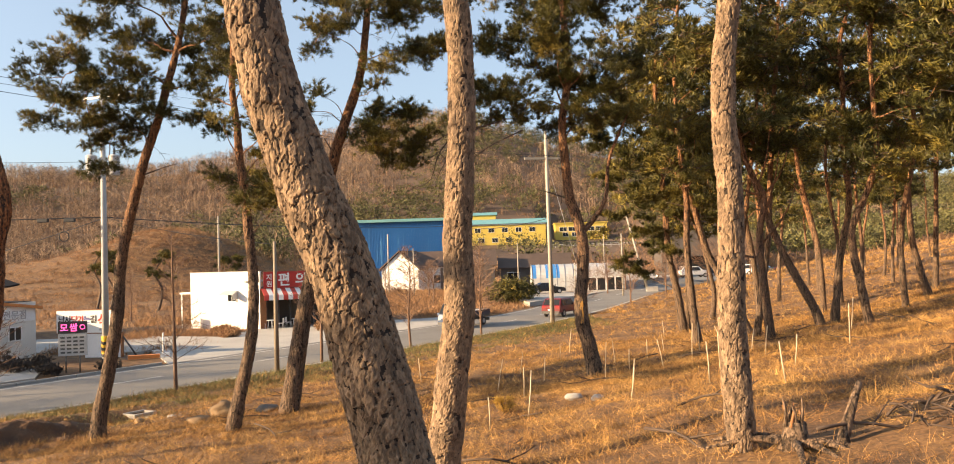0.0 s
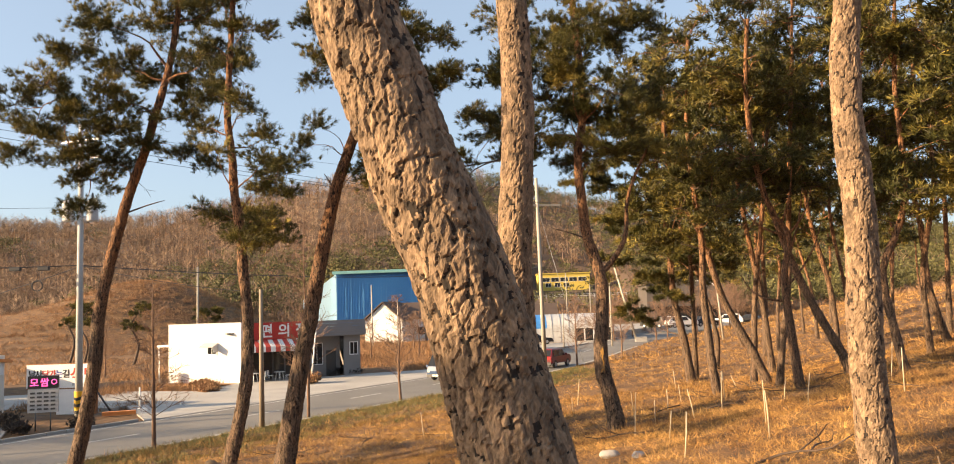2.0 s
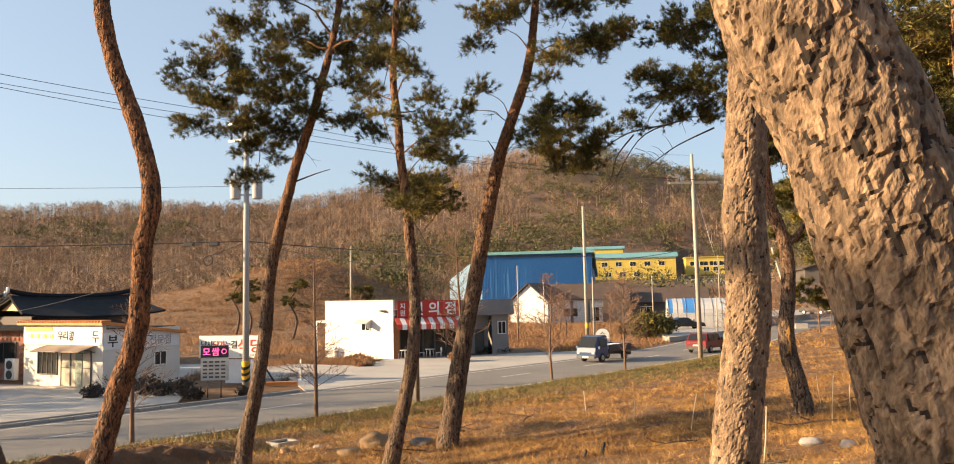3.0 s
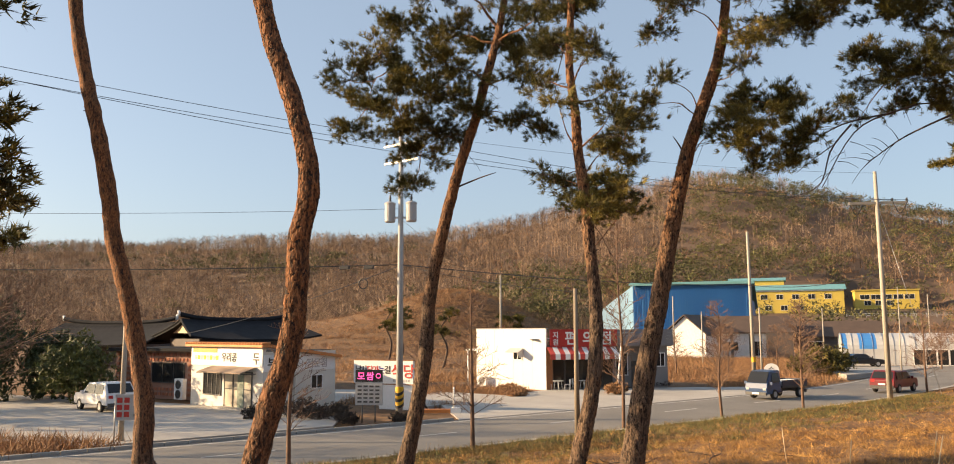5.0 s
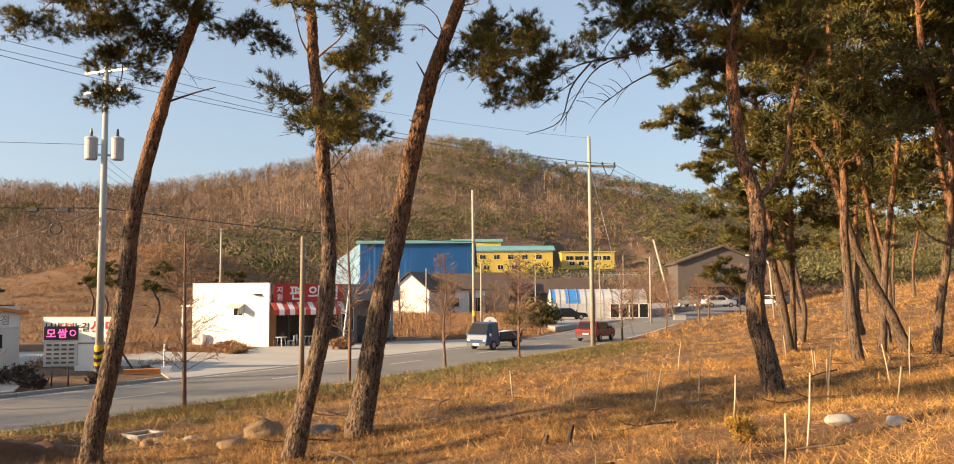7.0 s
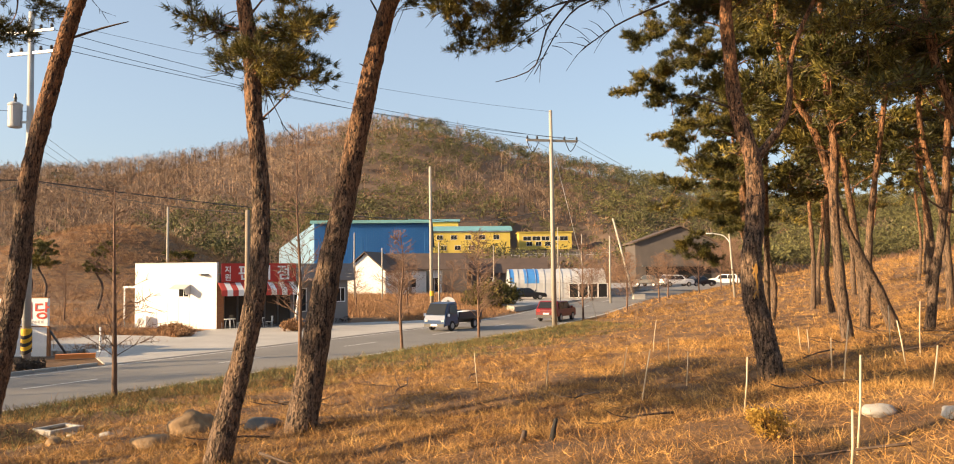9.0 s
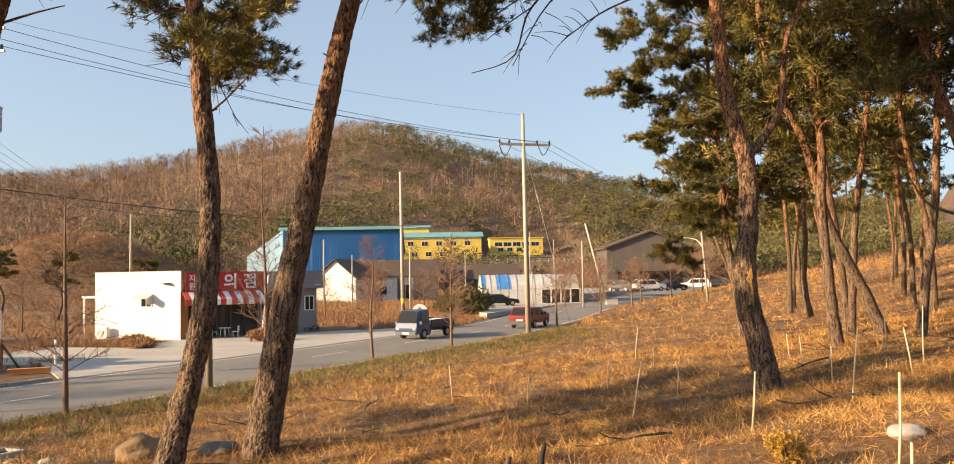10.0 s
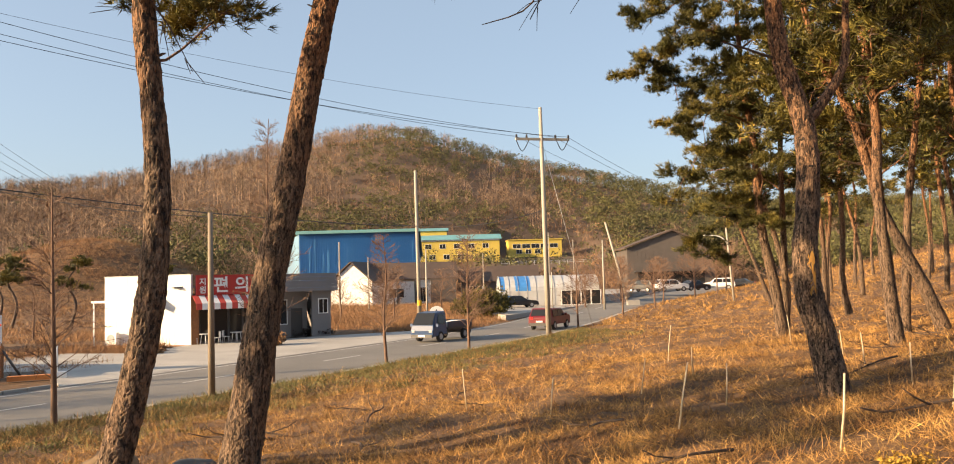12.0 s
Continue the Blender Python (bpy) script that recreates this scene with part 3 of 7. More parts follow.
def pine(trunk_pts, r0, r1, pads, label, mat, plated=False, res=(560, 120), tufts=60, needles=20, width=0.0135, length=0.125, sides=12, stubs=(), limb_r=0.045, group="pines on the slope", fill=True):
    """A pine: trunk, a limb to every pad of needles with its side twigs, and the crown."""
    x, y, z = trunk_pts[0]
    e = thing("pine_tree", 0, 0, 0, 0, label, "tree", group)
    pts = [Vector(p) for p in trunk_pts]
    if plated:
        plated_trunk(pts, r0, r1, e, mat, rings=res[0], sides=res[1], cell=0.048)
    else:
        fine = spline(pts, max(24, 6 * len(pts)))
        n = len(fine)
        rr = []
        for i in range(n):
            u = i / (n - 1)
            rr.append((r0 * (1 - u) + r1 * u) * (1 + 0.35 * math.exp(-u * 16)) * (1 + 0.05 * math.sin(i * 1.7 + x)))
        v, f = [], []
        tube_data(fine, rr, sides, v, f)
        for i in range(len(v)):
            p = v[i]
            c = fine[min(i // sides, n - 1)]
            v[i] = p + (p - c).normalized() * (0.02 * noise.noise(p * 5) + 0.012 * noise.noise(p * 14))
        obj("trunk", v, f, mat, e, "", smooth=True)
    line = spline(pts, 40)
    for a, b in stubs:
        p = line[min(39, int(a * 39))]
        tube("dead_stub", [p, p + Vector(b) * 0.6 + Vector((0, 0, 0.02)), p + Vector(b)], (0.025, 0.008), 5, TWIG, e, rings=5)
    centres, dirs = [], []
    tv, tf = [], []
    if fill:
        for px, py, pz, pr in list(pads):
            c = Vector((px, py, pz))
            start = min(line, key=lambda q: (q - c).length + 1.2 * max(0.0, q.z - c.z + 0.25))
            u = rnd.uniform(0.5, 0.8)
            if (c - start).length * (1 - u) > 0.3:
                w = start.lerp(c, u) + Vector((rnd.gauss(0, 0.3), rnd.gauss(0, 0.3), rnd.uniform(-0.05, 0.4)))
                pads = pads + [(w.x, w.y, w.z, pr * rnd.uniform(0.5, 0.8))]
    else:
        pads = [(a, b, c, d * 1.22) for a, b, c, d in pads]
    nodes = []
    near = {p: min((q - Vector(p[:3])).length for q in line) for p in pads}
    for px, py, pz, pr in sorted(pads, key=near.get):
        c = Vector((px, py, pz))
        drop = rnd.uniform(0.0, 1.1)
        start = min(line, key=lambda q: (q - c).length + 1.2 * max(0.0, q.z - c.z + drop))
        own = (start - c).length + 1.2 * max(0.0, start.z - c.z + drop)
        joint = min(nodes, key=lambda q: (q - c).length, default=None)
        branched = joint is not None and (joint - c).length * 1.25 + 0.2 < own
        if branched:
            start = joint
        L = (c - start).length
        if L > 0.3:
            bend = Vector((rnd.uniform(-0.14, 0.14), rnd.uniform(-0.14, 0.14), rnd.uniform(-0.1, 0.2))) * L
            mid = start.lerp(c, 0.5) + bend
            v, f = [], []
            lr = limb_r * min(1.0, 0.45 + L * 0.25) * (0.6 if branched else 1.0)
            tube_data(spline([start, start.lerp(mid, 0.5) + Vector((rnd.uniform(-0.05, 0.05), 0, rnd.uniform(-0.04, 0.08))) * L, mid, c], 8), [lr * (1 - 0.1 * i) for i in range(8)], 5, v, f, cap=False)
            obj("limb", v, f, mat, e, smooth=True)
            nodes.append(mid)
            if rnd.random() < 0.7:                # bare twigs under the crown
                p = start.lerp(mid, rnd.uniform(0.3, 0.9))
                d = Vector((rnd.gauss(0, 1), rnd.gauss(0, 1), rnd.uniform(-0.7, 0.3))).normalized()
                w = rnd.uniform(0.4, 1.0)
                q = p + d * w
                tube_data([p, p.lerp(q, 0.5) + Vector((0, 0, 0.06)), q], [0.011, 0.008, 0.003], 3, tv, tf, cap=False)
                for _ in range(4):
                    g = p.lerp(q, rnd.uniform(0.3, 1.0))
                    tube_data([g, g + (d + Vector((rnd.gauss(0, 0.7), rnd.gauss(0, 0.7), rnd.gauss(-0.1, 0.5)))).normalized() * w * rnd.uniform(0.2, 0.5)], [0.006, 0.003], 3, tv, tf, cap=False)
        nodes.append(c)
        n_tw = max(6, int((16 if needles > 18 else 9) * pr))
        ends = []
        for i in range(n_tw):
            a = rnd.uniform(0, 2 * math.pi)
            rad = pr * math.sqrt(rnd.random())
            q = c + Vector((rad * math.cos(a), rad * math.sin(a), rnd.uniform(-0.36, 0.5) * pr))
            ends.append(q)
            tube_data([c, q], [0.011, 0.004], 3, tv, tf, cap=False)
        k = int(2.3 * tufts * pr * pr)
        for i in range(max(10, k)):
            q = rnd.choice(ends)
            w = q.lerp(c, rnd.random() ** 2 * 0.5) + Vector((rnd.gauss(0, 0.12), rnd.gauss(0, 0.12), rnd.gauss(0, 0.07)))
            centres.append(w)
            o = (w - c) * 0.6 / max(pr, 0.1)
            dirs.append((o.x * 1.3, o.y * 1.3, o.z + 0.35))
    if tv:
        tagged(obj("twig_spray", tv, tf, TWIG, e), kind="stuff")
    if centres:
        triangles("crown", needle_tufts(centres, dirs, needles, length, width, 0.42), NEEDLE, e)
    return e


def at_y(y, xz):
    """Trunk points, from the ground up, in the upright plane at y; a third number moves a point off it."""
    return [(p[0], y + (p[2] if len(p) > 2 else 0.0), p[1]) for p in xz]


def paint_mark(tree, y, x, z, r, mat, h):
    """A daub of paint wrapped round the near side of a trunk."""
    v, f = [], []
    n = 10
    for j in range(7):
        for i in range(n):
            a = radians(-150 + 60 * i / (n - 1))
            rr = r + 0.012
            v.append((x + rr * math.cos(a), y + rr * math.sin(a), z + h * (j / 6 - 0.5) + 0.06 * math.sin(i * 1.9 + j)))
    for j in range(6):
        for i in range(n - 1):
            if (i + 2 * j) % 5 != 4:
                a = j * n + i
                f.append((a, a + 1, a + n + 1, a + n))
    obj("paint_mark", v, f, mat, tree)


# the clumps of needles of the five pines that stand alone: place and half width
CROWN_A = [
    (-11.61, 20.73, 10.72, 0.59), (-10.7, 20.44, 11.11, 0.63), (-10.05, 20.34, 10.31, 0.75), (-11.15, 20.77, 9.98, 0.64), (-11.51, 20.59, 9.53, 0.46), (-9.97, 20.2, 9.31, 0.68),
    (-9.13, 19.88, 9.83, 0.67), (-8.84, 20.18, 10.56, 0.68), (-10.08, 21.45, 8.92, 0.62), (-10.31, 21.46, 8.25, 0.46), (-9.46, 21.02, 9.34, 0.59), (-8.32, 20.29, 9.61, 0.5),
    (-9.12, 21.25, 11.66, 0.73), (-8.09, 21.23, 11.4, 0.73), (-7.12, 19.89, 10.17, 0.55), (-7.19, 21.58, 11.29, 0.54), (-7.6, 21.26, 9.54, 0.45), (-6.88, 20.9, 9.12, 0.36),
    (-10.54, 21.35, 12.0, 0.6), (-6.73, 19.9, 11.3, 0.55), (-9.09, 20.06, 12.45, 0.74), (-8.16, 21.01, 12.74, 0.78), (-8.91, 21.06, 13.88, 0.79)]
CROWN_B = [
    (-4.83, 17.79, 8.52, 0.36), (-4.61, 18.6, 8.55, 0.3), (-5.98, 18.77, 7.62, 0.3), (-5.24, 17.95, 6.91, 0.32), (-4.86, 18.27, 7.42, 0.29), (-5.18, 18.85, 8.1, 0.32),
    (-4.59, 17.89, 7.23, 0.18), (-6.31, 18.76, 7.74, 0.19), (-4.88, 18.65, 9.27, 0.36), (-6.42, 18.89, 9.5, 0.33), (-5.75, 17.77, 8.81, 0.26), (-4.8, 18.82, 8.24, 0.26),
    (-5.04, 17.78, 9.71, 0.4), (-5.97, 18.6, 10.2, 0.48), (-5.63, 18.53, 10.81, 0.53)]
CROWN_C = [
    (-4.53, 21.75, 11.35, 0.38), (-4.25, 20.82, 10.0, 0.31), (-5.48, 20.85, 8.81, 0.34), (-4.85, 20.9, 8.97, 0.39), (-5.15, 21.12, 8.39, 0.34), (-4.7, 21.28, 9.58, 0.35),
    (-2.95, 21.68, 9.55, 0.54), (-2.47, 20.82, 8.9, 0.65), (-1.84, 22.01, 9.42, 0.64), (-1.54, 21.11, 8.59, 0.53), (-2.13, 21.09, 8.51, 0.42), (-2.71, 20.75, 8.47, 0.36),
    (-3.28, 21.6, 9.03, 0.35), (-2.41, 20.77, 10.63, 0.54), (-1.78, 21.67, 11.15, 0.62), (-1.25, 21.35, 11.17, 0.51), (-2.66, 20.94, 10.15, 0.29), (-4.1, 20.97, 11.68, 0.52),
    (-3.31, 20.55, 11.93, 0.7), (-2.36, 21.78, 12.21, 0.68), (-1.46, 22.2, 12.55, 0.63), (-4.28, 21.69, 12.97, 0.61), (-0.84, 20.98, 9.18, 0.26)]
CROWN_D = [
    (0.12, 22.26, 9.97, 0.65), (0.73, 21.65, 9.99, 0.71), (1.43, 22.26, 9.78, 0.65), (0.93, 22.79, 9.45, 0.53), (0.32, 22.85, 9.49, 0.39), (2.31, 22.88, 10.45, 0.77),
    (2.89, 22.43, 10.27, 0.75), (2.07, 23.04, 9.2, 0.48), (-0.45, 22.19, 9.14, 0.24), (3.11, 21.79, 9.3, 0.66), (3.72, 22.21, 10.02, 0.74), (2.91, 22.81, 9.36, 0.58),
    (1.74, 22.99, 10.93, 0.77), (-0.27, 21.55, 10.26, 0.52), (1.56, 23.18, 11.68, 0.85), (0.46, 22.65, 11.41, 0.76), (2.27, 21.76, 11.18, 0.78), (3.0, 21.31, 10.7, 0.76),
    (4.3, 23.11, 11.08, 0.78), (1.7, 21.23, 11.73, 0.82), (3.15, 22.68, 12.42, 0.83), (4.34, 22.74, 9.41, 0.62)]
CROWN_E = [
    (4.55, 37.81, 12.71, 0.85), (4.99, 36.53, 11.59, 1.05), (4.77, 38.92, 11.1, 0.97), (5.84, 38.94, 10.65, 1.15), (6.57, 37.01, 12.02, 1.23), (7.21, 37.26, 10.64, 1.14),
    (6.05, 39.1, 9.37, 0.98), (6.36, 36.75, 9.31, 1.12), (8.32, 38.73, 9.26, 1.2), (7.85, 36.68, 7.27, 0.91), (6.25, 37.19, 8.19, 0.93), (5.66, 37.73, 7.26, 0.76),
    (7.74, 38.7, 6.27, 0.98), (6.54, 39.15, 5.15, 0.71), (7.07, 38.88, 4.59, 0.62), (4.86, 36.86, 6.37, 0.45), (8.37, 37.94, 12.06, 1.28), (5.7, 38.07, 13.31, 0.96),
    (9.36, 37.95, 10.57, 1.28), (9.13, 36.71, 12.29, 1.22), (7.22, 38.01, 14.24, 1.28), (9.58, 39.51, 15.23, 1.46), (8.1, 37.0, 5.7, 0.72)]


def forest():
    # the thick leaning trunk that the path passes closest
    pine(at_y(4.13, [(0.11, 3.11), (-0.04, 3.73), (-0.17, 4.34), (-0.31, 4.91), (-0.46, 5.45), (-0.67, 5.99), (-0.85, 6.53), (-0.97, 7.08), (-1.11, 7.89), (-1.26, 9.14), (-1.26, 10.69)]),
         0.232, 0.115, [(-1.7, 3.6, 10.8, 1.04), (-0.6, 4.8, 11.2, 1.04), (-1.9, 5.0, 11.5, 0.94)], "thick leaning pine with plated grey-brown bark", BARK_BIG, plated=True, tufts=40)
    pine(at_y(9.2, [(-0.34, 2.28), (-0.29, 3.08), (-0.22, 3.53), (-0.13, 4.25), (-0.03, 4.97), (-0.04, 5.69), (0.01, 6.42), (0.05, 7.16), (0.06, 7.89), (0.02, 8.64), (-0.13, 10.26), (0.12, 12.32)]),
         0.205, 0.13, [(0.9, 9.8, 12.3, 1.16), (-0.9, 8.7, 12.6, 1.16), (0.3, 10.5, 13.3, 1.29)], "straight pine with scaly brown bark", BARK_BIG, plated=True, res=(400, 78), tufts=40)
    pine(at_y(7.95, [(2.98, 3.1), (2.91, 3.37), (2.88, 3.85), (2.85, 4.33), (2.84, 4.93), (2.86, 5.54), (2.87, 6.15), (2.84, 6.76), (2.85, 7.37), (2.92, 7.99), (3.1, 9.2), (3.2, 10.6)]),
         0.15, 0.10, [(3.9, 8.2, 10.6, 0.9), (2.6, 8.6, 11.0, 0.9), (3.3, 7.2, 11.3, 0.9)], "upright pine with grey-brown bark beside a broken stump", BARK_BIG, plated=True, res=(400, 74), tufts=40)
    # forked pine on the grass
    e = pine(at_y(22.2, [(3.02, 1.9), (2.95, 2.44), (2.83, 3.06), (2.68, 3.67), (2.66, 4.38), (2.72, 4.82), (2.76, 5.71), (2.68, 6.34), (2.45, 7.06), (2.36, 7.97), (2.3, 9.2), (2.5, 10.6), (2.4, 12.6), (2.3, 14.4)]),
         0.215, 0.07, CROWN_D + [(1.5, 22.3, 13.8, 0.8), (3.0, 22.4, 14.0, 0.8), (2.2, 22.0, 14.7, 0.8), (4.2, 22.3, 13.0, 0.7), (0.6, 22.2, 12.9, 0.65), (2.4, 22.2, 12.8, 0.8), (1.5, 22.6, 12.4, 0.75), (3.3, 22.0, 12.5, 0.75), (0.9, 22.1, 11.6, 0.6)],
         "forked pine with a yellow mark on its trunk", BARK, plated=True, res=(360, 52), fill=False, tufts=185, stubs=((0.62, (-0.9, 0, 0.3)),))
    tube("limb", [(2.70, 22.2, 6.1), (3.05, 22.25, 6.45), (3.45, 22.3, 7.1), (3.6, 22.4, 8.2), (4.2, 22.4, 9.5)], (0.09, 0.03), 8, BARK, e, rings=14)
    paint_mark(e, 22.2, 2.70, 3.95, 0.185, material("ochre_daub", (0.34, 0.18, 0.03), (0.24, 0.12, 0.03), 12), 0.55)
    # bare boughs that hang out of its crown towards the road
    q = random.Random(17)
    for a, b, c in (((0.6, 22.2, 9.3), (-0.5, 22.2, 8.9), (-1.25, 22.1, 7.7)), ((0.2, 22.3, 9.2), (-0.9, 22.3, 9.0), (-1.9, 22.2, 8.3)), ((1.2, 22.0, 9.0), (0.3, 22.0, 8.6), (-0.4, 21.9, 8.1))):
        tube("bare_bough", [a, b, c], (0.024, 0.007), 5, TWIG, e, rings=12)
        for k in range(9):
            p = Vector(b).lerp(Vector(c), q.uniform(-0.3, 1.0))
            d = Vector((q.gauss(-0.5, 0.5), q.gauss(0, 0.4), q.gauss(-0.2, 0.5))).normalized() * q.uniform(0.25, 0.7)
            tube("bare_twig", [p, p + d * 0.5 + Vector((0, 0, 0.05)), p + d], (0.008, 0.003), 4, TWIG, e, rings=5)
    # leaning pines by the road bank
    e = pine(at_y(21.3, [(-5.36, 1.12), (-5.18, 2.14), (-4.99, 3.22), (-4.82, 4.19), (-4.57, 5.28), (-4.33, 6.50), (-4.08, 7.62), (-3.83, 8.60), (-3.46, 9.60), (-3.14, 10.59), (-2.97, 11.71), (-2.8, 13.2)]),
             0.25, 0.07, CROWN_C + [(-2.7, 21.2, 13.3, 0.6), (-3.5, 21.5, 12.8, 0.55), (-2.0, 21.4, 12.6, 0.6), (-1.2, 21.0, 11.2, 0.5), (-2.6, 21.6, 8.2, 0.4), (-1.9, 21.3, 8.1, 0.4)],
             "slender pine leaning over the road bank", BARK, plated=True, res=(360, 52), fill=False, tufts=205, limb_r=0.024, stubs=((0.62, (-0.25, -0.1, 0.45)), (0.55, (-0.2, 0, 0.15))))
    tube("drooping_twig", [(-0.7, 21.3, 8.8), (-1.1, 21.25, 8.3), (-1.35, 21.2, 7.6), (-2.0, 21.2, 7.35)], (0.022, 0.006), 5, TWIG, e, rings=12)
    tube("drooping_twig", [(-1.05, 21.25, 8.4), (-1.5, 21.3, 8.1), (-1.75, 21.3, 7.9)], (0.012, 0.005), 4, TWIG, e, rings=6)
    pine(at_y(18.3, [(-5.81, 1.71), (-5.65, 2.44), (-5.50, 3.04), (-5.35, 3.73), (-5.28, 4.43), (-5.26, 5.24), (-5.35, 6.26), (-5.41, 7.19), (-5.53, 8.03), (-5.57, 8.77), (-5.66, 9.63), (-5.61, 10.78), (-5.5, 12.6)]),
         0.148, 0.05, CROWN_B + [(-5.6, 19.9, 7.15, 0.5), (-5.2, 20.2, 7.5, 0.5), (-5.9, 20.1, 7.65, 0.45), (-5.0, 19.7, 7.05, 0.36), (-5.4, 18.6, 11.6, 0.55), (-5.9, 18.1, 12.3, 0.55), (-5.2, 18.4, 12.8, 0.5), (-6.2, 18.5, 11.3, 0.45)],
         "thin crooked pine with a small crown", BARK, plated=True, res=(360, 52), fill=False, tufts=210, stubs=((0.5, (0.16, 0, 0.1)),), limb_r=0.03)
    pine(at_y(20.7, [(-10.16, 1.11), (-10.09, 1.76), (-9.89, 2.65), (-9.69, 3.68), (-9.56, 4.59), (-9.50, 5.50), (-9.29, 6.55), (-9.02, 7.60), (-8.74, 8.54), (-8.40, 9.45), (-8.18, 10.25), (-7.90, 11.18), (-7.70, 12.14), (-7.5, 13.6)]),
         0.182, 0.06, CROWN_A + [(-7.6, 20.5, 13.6, 0.6), (-8.4, 20.9, 13.9, 0.6), (-6.8, 20.6, 12.9, 0.55)],
         "pine leaning with a broad olive-green crown", BARK, plated=True, res=(360, 52), fill=False, tufts=210, stubs=((0.58, (1.0, 0, 0.3)),))
    pine(at_y(12.6, [(-8.75, 1.7), (-8.6, 2.3), (-8.36, 3.1), (-8.11, 3.94), (-7.93, 4.43), (-7.83, 4.92), (-7.80, 5.41), (-7.78, 5.91), (-7.67, 6.41), (-7.69, 6.92), (-7.87, 7.53), (-8.10, 8.15), (-8.28, 8.63), (-8.5, 9.6), (-8.4, 11.0)]),
         0.155, 0.10, [(-8.9, 12.9, 11.3, 0.9), (-7.8, 12.2, 11.5, 0.9), (-8.4, 12.6, 12.2, 1.0), (-9.4, 12.0, 11.6, 0.9)], "crooked red-barked pine with a bulge", BARK_RED, plated=True, res=(420, 64), tufts=50)
    k = (17.0 - 4.148) / (6.0 - 4.148)
    low = [(-4.10, 4.34), (-4.10, 4.49), (-4.13, 4.62), (-4.18, 4.80), (-4.24, 4.96), (-4.27, 5.11), (-4.33, 5.32), (-4.38, 5.47)]
    pts = [(-2.438 + (x + 2.438) * k, 4.676 + (z - 4.676) * k) for x, z in low]
    pts = [(pts[0][0] + 0.35, 0.9), (pts[0][0] + 0.15, 2.0)] + pts + [(pts[-1][0] - 0.4, pts[-1][1] + 1.6), (pts[-1][0] - 0.5, pts[-1][1] + 3.0)]
    pine(at_y(17.0, pts), 0.2, 0.14, [(pts[-1][0], 16.7, pts[-1][1] + 0.3, 0.9), (pts[-1][0] - 0.9, 17.2, pts[-1][1], 0.9), (pts[-1][0] + 0.8, 16.2, pts[-1][1] - 0.2, 0.8)],
         "slim pine with red-brown upper bark", BARK_RED, tufts=50, stubs=((0.75, (-0.3, 0, 0.1)),), sides=14)
    # the stand on the rising ground
    stand = [
        (27.9, [(7.2, 2.1), (7.06, 3.21), (6.96, 4.53), (6.90, 5.85), (6.95, 7.18), (6.82, 8.53), (6.72, 9.89), (6.7, 11.6)], 0.20),
        (30.0, [(9.6, 2.2), (9.08, 3.53), (8.54, 4.58), (8.07, 5.63), (7.5, 7.73), (6.82, 9.1), (6.4, 11.0)], 0.22),
        (32.0, [(9.68, 2.1), (9.80, 3.82), (9.93, 5.45), (10.15, 6.93), (10.43, 8.75), (10.73, 10.92), (10.9, 12.6)], 0.17),
        (46.3, [(15.43, 1.8), (15.15, 3.53), (15.27, 5.69), (15.27, 8.14), (15.52, 10.32), (15.6, 12.4)], 0.2),
        (45.2, [(12.0, 1.6), (12.19, 3.09), (11.99, 4.4), (11.55, 6.24), (10.96, 7.83), (10.4, 10.2)], 0.2),
        (67.7, [(20.7, 1.4), (19.51, 4.72), (18.54, 7.32), (17.8, 10.5)], 0.2),
        (25.5, [(10.5, 2.8), (10.28, 3.56), (9.58, 4.92), (9.06, 6.08), (8.56, 7.63), (8.13, 8.99), (7.9, 11.3)], 0.21),
        (27.6, [(9.05, 2.4), (9.25, 3.87), (9.57, 5.72), (9.72, 7.78), (9.90, 9.86), (10.09, 11.94), (10.2, 13.2)], 0.16),
        (26.9, [(11.4, 2.8), (11.67, 5.04), (12.06, 7.04), (11.93, 8.66), (12.01, 10.69), (11.98, 12.32), (12.35, 13.74)], 0.17),
        (23.9, [(11.3, 3.0), (11.04, 4.36), (10.84, 5.97), (11.44, 7.39), (11.67, 8.64), (11.6, 11.2)], 0.18),
        (34.0, [(18.2, 3.2), (17.58, 5.58), (17.44, 8.12), (17.06, 10.67), (17.0, 13.0)], 0.2),
    ]
    for i, (y, xz, r) in enumerate(stand):
        xz = xz + [(xz[-1][0] + 0.2, xz[-1][1] + 2.6)]
        top = (xz[-1][0], y, xz[-1][1] + 0.8)
        pine(at_y(y, xz), r * 0.72, r * 0.28, pads_for(top, 32, 3.0, 100 + i, 1.8), "pine with orange upper bark in the stand", BARK, tufts=46, needles=8, width=0.038, length=0.21, stubs=((0.5, (-0.7, 0, 0.2)), (0.6, (0.6, 0.2, 0.25))), group="pines of the stand")
